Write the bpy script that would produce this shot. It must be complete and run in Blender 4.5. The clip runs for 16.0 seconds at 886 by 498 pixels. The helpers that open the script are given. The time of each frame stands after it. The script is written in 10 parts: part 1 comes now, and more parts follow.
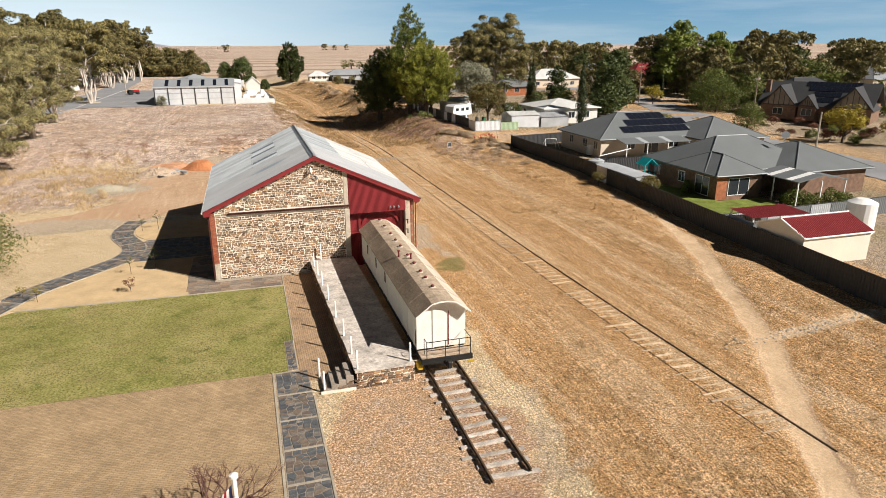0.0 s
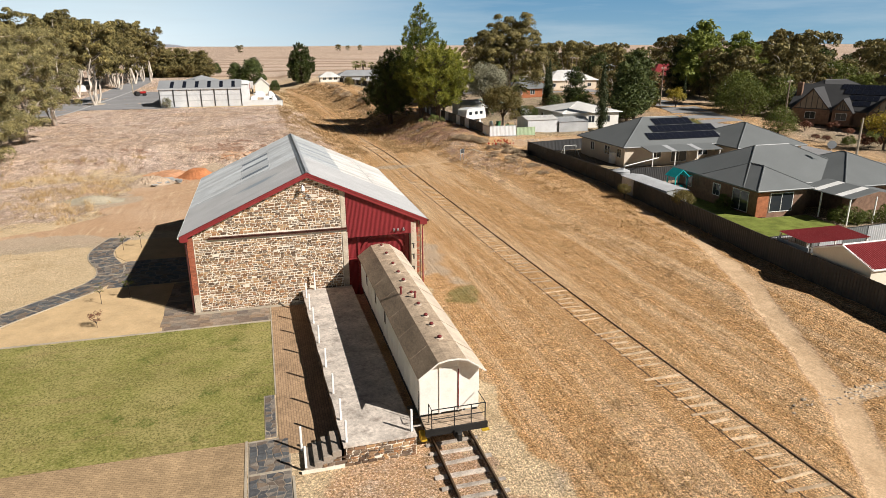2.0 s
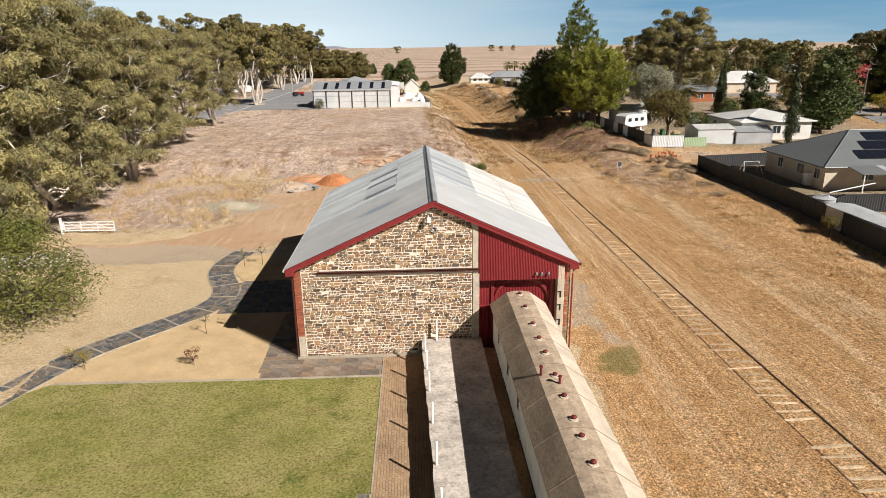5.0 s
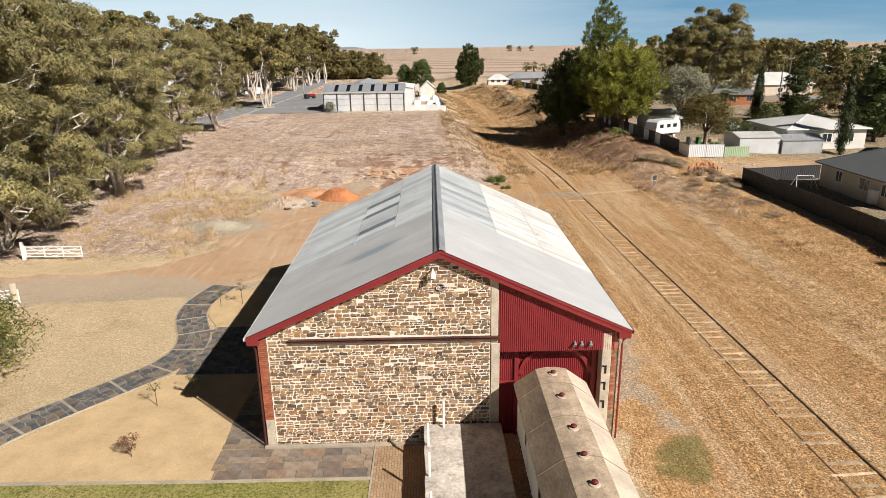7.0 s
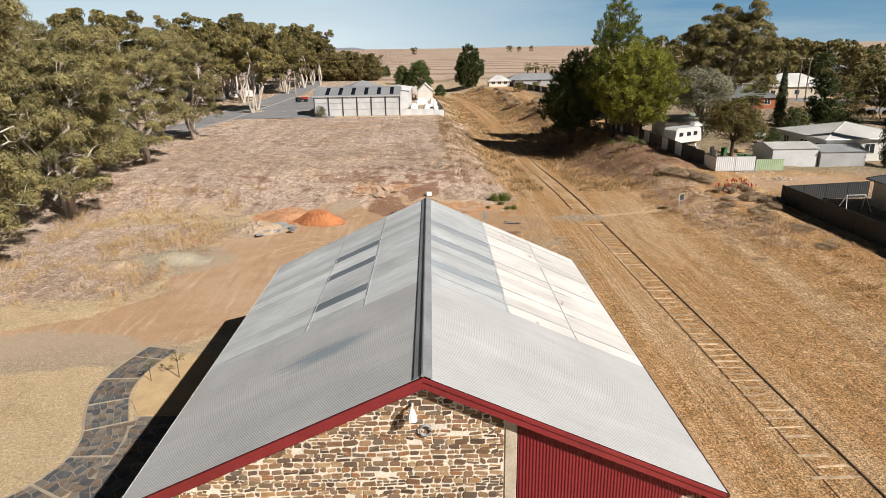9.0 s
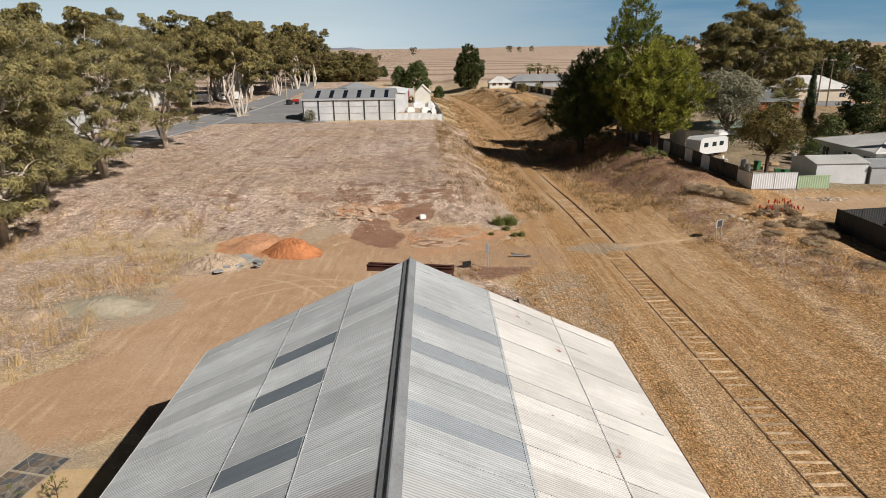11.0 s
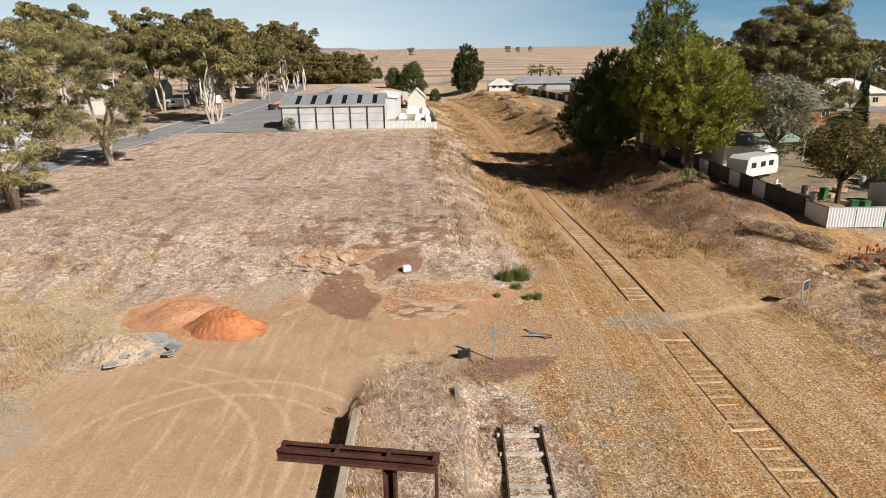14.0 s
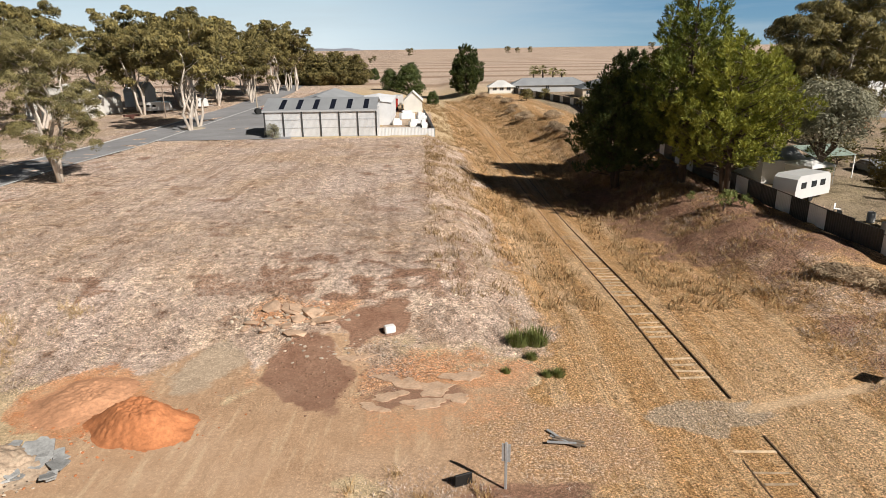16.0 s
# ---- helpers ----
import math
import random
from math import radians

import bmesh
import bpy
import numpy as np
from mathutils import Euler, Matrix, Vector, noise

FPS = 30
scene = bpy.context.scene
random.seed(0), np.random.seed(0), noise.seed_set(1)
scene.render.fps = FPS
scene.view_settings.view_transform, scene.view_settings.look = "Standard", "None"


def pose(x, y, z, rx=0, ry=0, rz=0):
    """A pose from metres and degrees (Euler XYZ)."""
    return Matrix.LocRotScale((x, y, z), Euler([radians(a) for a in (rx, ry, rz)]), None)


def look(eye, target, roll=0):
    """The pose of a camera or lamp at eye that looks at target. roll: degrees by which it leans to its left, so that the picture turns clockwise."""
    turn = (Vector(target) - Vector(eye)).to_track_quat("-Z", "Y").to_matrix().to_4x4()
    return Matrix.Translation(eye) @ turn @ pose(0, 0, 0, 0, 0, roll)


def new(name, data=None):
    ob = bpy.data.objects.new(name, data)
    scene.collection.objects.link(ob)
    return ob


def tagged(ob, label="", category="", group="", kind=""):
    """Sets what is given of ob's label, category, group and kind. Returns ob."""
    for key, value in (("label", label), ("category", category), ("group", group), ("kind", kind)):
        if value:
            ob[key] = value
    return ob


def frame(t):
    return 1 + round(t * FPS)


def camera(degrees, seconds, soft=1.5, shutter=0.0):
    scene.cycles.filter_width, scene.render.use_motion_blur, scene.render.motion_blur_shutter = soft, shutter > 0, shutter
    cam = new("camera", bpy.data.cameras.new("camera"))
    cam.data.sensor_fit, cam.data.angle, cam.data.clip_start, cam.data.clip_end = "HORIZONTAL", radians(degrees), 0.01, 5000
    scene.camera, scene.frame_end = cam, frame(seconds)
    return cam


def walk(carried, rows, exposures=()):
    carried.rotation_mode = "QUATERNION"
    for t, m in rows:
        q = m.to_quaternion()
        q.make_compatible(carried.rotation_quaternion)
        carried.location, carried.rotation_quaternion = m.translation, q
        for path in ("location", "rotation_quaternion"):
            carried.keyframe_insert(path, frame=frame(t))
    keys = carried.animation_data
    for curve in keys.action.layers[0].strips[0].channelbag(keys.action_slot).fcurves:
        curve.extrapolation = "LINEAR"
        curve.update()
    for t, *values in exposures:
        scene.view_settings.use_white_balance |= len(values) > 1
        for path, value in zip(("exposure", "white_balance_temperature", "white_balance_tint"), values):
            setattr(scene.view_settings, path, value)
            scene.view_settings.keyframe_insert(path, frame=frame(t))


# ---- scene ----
cam = camera(69.3, 16.0, soft=0.4)
PATH = [
    (0, (-4.211, -45.301, 15.878), (-3.662, -43.477, 15.271), -0.2),
    (0.5, (-3.769, -43.812, 15.909), (-3.219, -41.988, 15.301), -0.2),
    (1, (-3.275, -42.253, 15.92), (-2.724, -40.429, 15.312), -0.2),
    (1.5, (-2.779, -40.89, 15.87), (-2.24, -39.062, 15.264), -0.2),
    (2, (-2.358, -39.578, 15.902), (-1.846, -37.742, 15.296), -0.2),
    (2.5, (-2.028, -38.303, 15.931), (-1.571, -36.453, 15.324), -0.2),
    (3, (-1.754, -37.064, 15.928), (-1.377, -35.195, 15.322), -0.4),
    (3.5, (-1.43, -35.758, 15.913), (-1.138, -33.873, 15.309), -0.5),
    (4, (-1.194, -34.473, 15.946), (-0.985, -32.578, 15.342), -0.5),
    (4.5, (-1.031, -33.057, 15.916), (-0.902, -31.154, 15.312), -0.6),
    (7, (-0.229, -23.285, 15.849), (-0.2, -21.378, 15.249), -0.8),
    (7.5, (-0.086, -20.894, 15.872), (-0.057, -18.986, 15.272), -0.8),
    (8, (0.072, -18.587, 15.872), (0.1, -16.679, 15.273), -0.8),
    (8.5, (0.217, -16.059, 15.866), (0.245, -14.151, 15.267), -0.9),
    (9, (0.314, -13.632, 15.883), (0.343, -11.724, 15.284), -0.9),
    (11.5, (0.977, -1.114, 15.81), (1.008, 0.794, 15.211), -0.8),
    (12, (1.091, 1.423, 15.74), (1.124, 3.331, 15.142), -0.8),
    (12.5, (1.207, 3.905, 15.746), (1.241, 5.813, 15.148), -0.7),
    (13, (1.451, 6.262, 15.769), (1.483, 8.17, 15.171), -0.7),
    (13.5, (1.583, 8.724, 15.802), (1.617, 10.632, 15.203), -0.8),
    (14, (1.721, 11.079, 15.806), (1.757, 12.987, 15.208), -0.8),
    (14.5, (1.875, 13.424, 15.783), (1.91, 15.333, 15.186), -0.7),
    (15, (1.979, 16.119, 15.721), (2.018, 18.028, 15.126), -0.7),
    (15.5, (2.1, 18.786, 15.688), (2.14, 20.695, 15.095), -0.7),
    (16, (2.298, 21.528, 15.745), (2.336, 23.437, 15.148), -0.8),
]
walk(cam, [(t, look(eye, target, roll)) for t, eye, target, roll in PATH], exposures=[(0, 0.5), (1, 0.46), (3.5, 0.43), (5, 0.42), (7, 0.43), (8, 0.43), (9, 0.27), (11.3, 0.02), (12.2, 0.07), (13.2, 0.26), (15, 0.29), (16, 0.29)])

# ---- world, sun ----
SUN_EL, SUN_AZ = radians(37.0), radians(133.5)
world = bpy.data.worlds.new("sky")
scene.world = world
world.use_nodes = True
wn, wl = world.node_tree.nodes, world.node_tree.links
wn.clear()
w_out = wn.new("ShaderNodeOutputWorld")
w_bg = wn.new("ShaderNodeBackground")
w_sky = wn.new("ShaderNodeTexSky")
w_sky.sky_type = "NISHITA"
w_sky.sun_disc = False
w_sky.sun_elevation, w_sky.sun_rotation = SUN_EL, SUN_AZ
w_sky.air_density, w_sky.dust_density, w_sky.ozone_density = 1.0, 0.1, 2.0
w_tc = wn.new("ShaderNodeTexCoord")
w_map = wn.new("ShaderNodeMapping")
w_map.inputs["Scale"].default_value = (1.6, 1.6, 16.0)
w_noise = wn.new("ShaderNodeTexNoise")
w_noise.inputs["Scale"].default_value = 1.7
w_noise.inputs["Detail"].default_value = 6
w_noise.inputs["Roughness"].default_value = 0.6
w_ramp = wn.new("ShaderNodeValToRGB")
w_ramp.color_ramp.elements[0].position = 0.42
w_ramp.color_ramp.elements[1].position = 0.78
w_ramp.color_ramp.elements[1].color = (0.55, 0.55, 0.55, 1)
w_mix = wn.new("ShaderNodeMixRGB")
w_mix.inputs[2].default_value = (20.0, 23.0, 25.0, 1)
wl.new(w_tc.outputs["Generated"], w_map.inputs["Vector"])
wl.new(w_map.outputs["Vector"], w_noise.inputs["Vector"])
wl.new(w_noise.outputs["Fac"], w_ramp.inputs["Fac"])
w_low = wn.new("ShaderNodeMapRange")
for k, v in (("From Min", 0.12), ("From Max", 0.35), ("To Min", 1.0), ("To Max", 0.12)):
    w_low.inputs[k].default_value = v
w_cir = wn.new("ShaderNodeMath")
w_cir.operation = "MULTIPLY"
wl.new(w_ramp.outputs["Color"], w_cir.inputs[0])
wl.new(w_low.outputs["Result"], w_cir.inputs[1])
wl.new(w_cir.outputs[0], w_mix.inputs[0])
w_blue = wn.new("ShaderNodeMixRGB")
w_blue.blend_type = "MULTIPLY"
w_blue.inputs[0].default_value = 1.0
w_blue.inputs[2].default_value = (0.26, 0.285, 0.32, 1)
wl.new(w_sky.outputs["Color"], w_blue.inputs[1])
# pale haze that thickens towards the horizon
w_sep = wn.new("ShaderNodeSeparateXYZ")
w_hz = wn.new("ShaderNodeMapRange")
w_hz.interpolation_type = "SMOOTHSTEP"
for k, v in (("From Min", 0.10), ("From Max", 0.20), ("To Min", 1.0), ("To Max", 0.0)):
    w_hz.inputs[k].default_value = v
w_haze = wn.new("ShaderNodeMixRGB")
# deeper blue to the east, paler to the west
w_hc, w_he = wn.new("ShaderNodeValToRGB"), wn.new("ShaderNodeValToRGB")
w_hc.color_ramp.elements[0].color = (0.62, 0.71, 0.75, 1)
w_hc.color_ramp.elements[1].position = 0.09
w_hc.color_ramp.elements[1].color = (0.42, 0.56, 0.65, 1)
w_he.color_ramp.elements[0].color = (0.20, 0.34, 0.445, 1)
w_he.color_ramp.elements[1].position = 0.09
w_he.color_ramp.elements[1].color = (0.085, 0.22, 0.38, 1)
w_ew = wn.new("ShaderNodeMapRange")
for k, v in (("From Min", -0.15), ("From Max", 0.34)):
    w_ew.inputs[k].default_value = v
w_hmix = wn.new("ShaderNodeMixRGB")
w_gain = wn.new("ShaderNodeMixRGB")
w_gain.blend_type = "MULTIPLY"
w_gain.inputs[0].default_value = 1.0
w_gain.inputs[2].default_value = (45, 45, 45, 1)
wl.new(w_hc.outputs["Color"], w_hmix.inputs[1])
wl.new(w_he.outputs["Color"], w_hmix.inputs[2])
wl.new(w_ew.outputs["Result"], w_hmix.inputs[0])
wl.new(w_hmix.outputs["Color"], w_gain.inputs[1])
wl.new(w_gain.outputs["Color"], w_haze.inputs[2])
wl.new(w_tc.outputs["Generated"], w_sep.inputs[0])
wl.new(w_sep.outputs["Z"], w_hz.inputs["Value"])
wl.new(w_sep.outputs["Z"], w_low.inputs["Value"])
wl.new(w_sep.outputs["Z"], w_hc.inputs["Fac"])
wl.new(w_sep.outputs["Z"], w_he.inputs["Fac"])
wl.new(w_sep.outputs["X"], w_ew.inputs["Value"])
wl.new(w_hz.outputs["Result"], w_haze.inputs[0])
wl.new(w_blue.outputs["Color"], w_haze.inputs[1])
wl.new(w_haze.outputs["Color"], w_mix.inputs[1])
wl.new(w_mix.outputs["Color"], w_bg.inputs["Color"])
wl.new(w_bg.outputs["Background"], w_out.inputs["Surface"])
w_bg.inputs["Strength"].default_value = 0.022

sun = new("sun", bpy.data.lights.new("sun", "SUN"))
sun.data.energy = 5.0
sun.data.angle = radians(0.53)
sun.data.color = (1.0, 0.945, 0.88)
sun.matrix_world = look((96.5, -91.5, 100), (0, 0, 0))

# ---- materials ----
MATS = {}


def node_mat(name):
    m = bpy.data.materials.new(name)
    m.use_nodes = True
    t = m.node_tree
    t.nodes.clear()
    out = t.nodes.new("ShaderNodeOutputMaterial")
    return m, t.nodes, t.links, out


def setin(node, **kw):
    for k, v in kw.items():
        node.inputs[k.replace("_", " ")].default_value = v
    return node


def noise_node(N, L, vec, scale, detail=4, rough=0.55):
    n = N.new("ShaderNodeTexNoise")
    setin(n, Scale=scale, Detail=detail, Roughness=rough)
    if vec is not None:
        L.new(vec, n.inputs["Vector"])
    return n.outputs["Fac"]


def ramp(N, L, fac, a, b, lo=0.0, hi=1.0):
    """fac from a..b stretched to lo..hi"""
    r = N.new("ShaderNodeMapRange")
    setin(r, **{"From_Min": a, "From_Max": b, "To_Min": lo, "To_Max": hi})
    L.new(fac, r.inputs["Value"])
    return r.outputs["Result"]


def mathn(N, L, op, a, b=None):
    n = N.new("ShaderNodeMath")
    n.operation = op
    for i, v in enumerate((a, b)):
        if v is None:
            continue
        if isinstance(v, (int, float)):
            n.inputs[i].default_value = v
        else:
            L.new(v, n.inputs[i])
    return n.outputs[0]


def mixc(N, L, fac, a, b, mode="MIX"):
    n = N.new("ShaderNodeMixRGB")
    n.blend_type = mode
    for i, v in ((0, fac), (1, a), (2, b)):
        if isinstance(v, (int, float)):
            n.inputs[i].default_value = v
        elif isinstance(v, tuple):
            n.inputs[i].default_value = (*v[:3], 1)
        else:
            L.new(v, n.inputs[i])
    return n.outputs[0]


def surf(name, base, rough=0.85, metal=0.0, var=0.3, s1=0.6, s2=14.0, bump=0.3, dirt=None, dirt_amt=0.35,
         obj=0.0, island=0.0, spec=0.3, stretch=(1, 1, 1), palette=None):
    """A painted, stone, earth or metal surface with two scales of variation; palette: colours picked per piece."""
    m, N, L, out = node_mat(name)
    tc = N.new("ShaderNodeTexCoord")
    mp = N.new("ShaderNodeMapping")
    mp.inputs["Scale"].default_value = stretch
    L.new(tc.outputs["Object"], mp.inputs["Vector"])
    vec = mp.outputs["Vector"]
    big = noise_node(N, L, vec, s1, 3)
    fine = noise_node(N, L, vec, s2, 6, 0.65)
    col = base
    if palette:
        rnd = N.new("ShaderNodeNewGeometry").outputs["Random Per Island"] if island else N.new("ShaderNodeObjectInfo").outputs["Random"]
        cr = N.new("ShaderNodeValToRGB")
        cr.color_ramp.interpolation = "CONSTANT"
        e = cr.color_ramp.elements
        while len(e) < len(palette):
            e.new(0.5)
        for i, c in enumerate(palette):
            e[i].position = i / len(palette)
            e[i].color = (*c, 1)
        L.new(rnd, cr.inputs["Fac"])
        col = cr.outputs["Color"]
    elif obj or island:
        rnd = N.new("ShaderNodeNewGeometry").outputs["Random Per Island"] if island else N.new("ShaderNodeObjectInfo").outputs["Random"]
        k = obj or island
        col = mixc(N, L, rnd, tuple(c * (1 - k) for c in base), tuple(min(1, c * (1 + k)) for c in base))
    f1 = ramp(N, L, big, 0.3, 0.7, 1 - var, 1 + var)
    f2 = ramp(N, L, fine, 0.3, 0.7, 1 - var, 1 + var)
    ff = mathn(N, L, "MULTIPLY", f1, f2)
    comb = N.new("ShaderNodeCombineXYZ")
    for i in range(3):
        L.new(ff, comb.inputs[i])
    col = mixc(N, L, 1.0, col, comb.outputs[0], "MULTIPLY")
    if dirt:
        dn = noise_node(N, L, vec, s1 * 3.1, 6, 0.7)
        col = mixc(N, L, ramp(N, L, dn, 0.5, 0.68, 0, dirt_amt), col, dirt)
    p = N.new("ShaderNodeBsdfPrincipled")
    setin(p, Roughness=rough, Metallic=metal)
    p.inputs["Specular IOR Level"].default_value = spec
    L.new(col, p.inputs["Base Color"]) if not isinstance(col, tuple) else None
    if bump:
        b = N.new("ShaderNodeBump")
        setin(b, Strength=bump, Distance=0.02)
        L.new(fine, b.inputs["Height"])
        L.new(b.outputs["Normal"], p.inputs["Normal"])
    L.new(p.outputs[0], out.inputs["Surface"])
    MATS[name] = m
    return m


def leaf_mat(name, a, b, trans=0.25, rough=0.55, grain=0.35):
    m, N, L, out = node_mat(name)
    g = N.new("ShaderNodeNewGeometry")
    tc = N.new("ShaderNodeTexCoord")
    n = noise_node(N, L, tc.outputs["Object"], 0.7, 3)
    f = mathn(N, L, "ADD", mathn(N, L, "MULTIPLY", g.outputs["Random Per Island"], grain), ramp(N, L, n, 0.38, 0.62, 0.0, 1 - grain))
    oi = N.new("ShaderNodeObjectInfo").outputs["Random"]
    col = mixc(N, L, f, a, b)
    k = ramp(N, L, oi, 0, 1, 0.8, 1.2)
    comb = N.new("ShaderNodeCombineXYZ")
    for i in range(3):
        L.new(k, comb.inputs[i])
    col = mixc(N, L, 1.0, col, comb.outputs[0], "MULTIPLY")
    p = N.new("ShaderNodeBsdfPrincipled")
    setin(p, Roughness=rough)
    p.inputs["Specular IOR Level"].default_value = 0.25
    L.new(col, p.inputs["Base Color"])
    t = N.new("ShaderNodeBsdfTranslucent")
    L.new(col, t.inputs["Color"])
    mx = N.new("ShaderNodeMixShader")
    mx.inputs[0].default_value = trans
    L.new(p.outputs[0], mx.inputs[1])
    L.new(t.outputs[0], mx.inputs[2])
    L.new(mx.outputs[0], out.inputs["Surface"])
    MATS[name] = m
    return m


def paver_mat(name, base, joint, bw, bh, rot=0.0):
    """Small clay pavers with recessed sandy joints."""
    m, N, L, out = node_mat(name)
    tc = N.new("ShaderNodeTexCoord")
    mp = N.new("ShaderNodeMapping")
    mp.inputs["Rotation"].default_value = (0, 0, rot)
    L.new(tc.outputs["Object"], mp.inputs["Vector"])
    br = N.new("ShaderNodeTexBrick")
    setin(br, Scale=1.0, **{"Mortar_Size": 0.010, "Brick_Width": bw, "Row_Height": bh, "Mortar_Smooth": 0.3})
    br.inputs["Color1"].default_value = (*[c * 0.86 for c in base], 1)
    br.inputs["Color2"].default_value = (*[c * 1.12 for c in base], 1)
    br.inputs["Mortar"].default_value = (*joint, 1)
    L.new(mp.outputs["Vector"], br.inputs["Vector"])
    big = noise_node(N, L, tc.outputs["Object"], 0.5, 5, 0.7)
    fine = noise_node(N, L, tc.outputs["Object"], 22, 4)
    f = mathn(N, L, "MULTIPLY", ramp(N, L, big, 0.3, 0.7, 0.72, 1.15), ramp(N, L, fine, 0.3, 0.7, 0.85, 1.15))
    comb = N.new("ShaderNodeCombineXYZ")
    for i in range(3):
        L.new(f, comb.inputs[i])
    col = mixc(N, L, 1.0, br.outputs["Color"], comb.outputs[0], "MULTIPLY")
    p = N.new("ShaderNodeBsdfPrincipled")
    setin(p, Roughness=0.9)
    p.inputs["Specular IOR Level"].default_value = 0.2
    L.new(col, p.inputs["Base Color"])
    b = N.new("ShaderNodeBump")
    setin(b, Strength=0.5, Distance=0.01)
    b.invert = True
    L.new(br.outputs["Fac"], b.inputs["Height"])
    L.new(b.outputs["Normal"], p.inputs["Normal"])
    L.new(p.outputs[0], out.inputs["Surface"])
    MATS[name] = m
    return m


def glass_mat(name, tint=(0.03, 0.035, 0.04)):
    m, N, L, out = node_mat(name)
    p = N.new("ShaderNodeBsdfPrincipled")
    p.inputs["Base Color"].default_value = (*tint, 1)
    setin(p, Roughness=0.06, Metallic=0.0)
    p.inputs["Specular IOR Level"].default_value = 0.6
    L.new(p.outputs[0], out.inputs["Surface"])
    MATS[name] = m
    return m


def roof_iron(name, base, var, rust=0.0, rough=0.45, metal=0.35, obj=0.12, stain=None):
    """Weathered corrugated steel with run-off streaks and rust blooms."""
    m, N, L, out = node_mat(name)
    tc = N.new("ShaderNodeTexCoord")
    geo = N.new("ShaderNodeNewGeometry")
    big = noise_node(N, L, geo.outputs["Position"], 0.5, 4, 0.6)
    mp = N.new("ShaderNodeMapping")
    mp.inputs["Scale"].default_value = (0.35, 7.0, 0.35)
    L.new(geo.outputs["Position"], mp.inputs["Vector"])
    streak = noise_node(N, L, mp.outputs["Vector"], 1.5, 5, 0.7)
    fine = noise_node(N, L, geo.outputs["Position"], 25, 4)
    rnd = N.new("ShaderNodeObjectInfo").outputs["Random"]
    f = mathn(N, L, "MULTIPLY", ramp(N, L, big, 0.3, 0.7, 1 - var, 1 + var), ramp(N, L, streak, 0.3, 0.7, 1 - var, 1 + var))
    f = mathn(N, L, "MULTIPLY", f, ramp(N, L, rnd, 0, 1, 1 - obj, 1 + obj))
    comb = N.new("ShaderNodeCombineXYZ")
    for i in range(3):
        L.new(f, comb.inputs[i])
    col = mixc(N, L, 1.0, base, comb.outputs[0], "MULTIPLY")
    if stain:
        mq = N.new("ShaderNodeMapping")
        mq.inputs["Scale"].default_value = (0.75, 2.0, 0.0)
        L.new(geo.outputs["Position"], mq.inputs["Vector"])
        ds = N.new("ShaderNodeVectorMath")
        ds.operation = "DISTANCE"
        L.new(mq.outputs["Vector"], ds.inputs[0])
        ds.inputs[1].default_value = (stain[0] * 0.75, stain[1] * 2.0, 0)
        dd = mathn(N, L, "ADD", ds.outputs["Value"], mathn(N, L, "MULTIPLY", mathn(N, L, "SUBTRACT", streak, 0.5), 1.6))
        col = mixc(N, L, ramp(N, L, dd, 0.5, 1.25, 0.75, 0.0), col, (0.20, 0.25, 0.29))
    if rust:
        rn = noise_node(N, L, geo.outputs["Position"], 0.95, 8, 0.72)
        col = mixc(N, L, ramp(N, L, rn, 0.70 - rust, 0.76 - rust * 0.9, 0, 0.9), col, (0.22, 0.075, 0.03))
    p = N.new("ShaderNodeBsdfPrincipled")
    setin(p, Roughness=rough, Metallic=metal)
    p.inputs["Specular IOR Level"].default_value = 0.22
    L.new(col, p.inputs["Base Color"])
    b = N.new("ShaderNodeBump")
    setin(b, Strength=0.12, Distance=0.01)
    L.new(fine, b.inputs["Height"])
    L.new(b.outputs["Normal"], p.inputs["Normal"])
    L.new(p.outputs[0], out.inputs["Surface"])
    MATS[name] = m
    return m


surf("mortar", (0.80, 0.72, 0.60), var=0.16, s1=0.9, s2=18, bump=0.6, dirt=(0.62, 0.52, 0.40), dirt_amt=0.4)
STONE_COLS = [(0.20, 0.135, 0.085), (0.27, 0.19, 0.12), (0.15, 0.105, 0.07), (0.34, 0.245, 0.155), (0.23, 0.175, 0.125), (0.095, 0.068, 0.05), (0.18, 0.115, 0.07),
              (0.29, 0.205, 0.13), (0.40, 0.30, 0.19), (0.13, 0.10, 0.078), (0.30, 0.17, 0.09), (0.24, 0.155, 0.10), (0.17, 0.14, 0.11), (0.36, 0.24, 0.13)]
STONE_COLS = [(r * 1.14, g * 1.02, b * 0.92) for r, g, b in STONE_COLS]
surf("stone", (0.3, 0.2, 0.12), var=0.25, s1=3, s2=30, bump=0.7, palette=STONE_COLS)
surf("stone_loose", (0.3, 0.2, 0.12), var=0.25, s1=3, s2=30, bump=0.7, palette=STONE_COLS, island=1)
surf("side_stone", (0.27, 0.19, 0.12), var=0.45, s1=2.2, s2=9, bump=1.0, dirt=(0.55, 0.45, 0.32), dirt_amt=0.7)
surf("quoin_brick", (0.38, 0.115, 0.06), var=0.2, s1=2, s2=30, obj=0.25, dirt=(0.5, 0.36, 0.26), dirt_amt=0.4)
surf("render_plaster", (0.50, 0.42, 0.32), var=0.2, s1=1.2, s2=16, dirt=(0.62, 0.57, 0.48), dirt_amt=0.6)
surf("red_paint", (0.215, 0.022, 0.026), rough=0.5, var=0.12, s1=0.7, s2=9, bump=0.08, spec=0.4)
surf("red_trim", (0.235, 0.028, 0.030), rough=0.45, var=0.12, s1=0.9, s2=10, bump=0.08, spec=0.4)
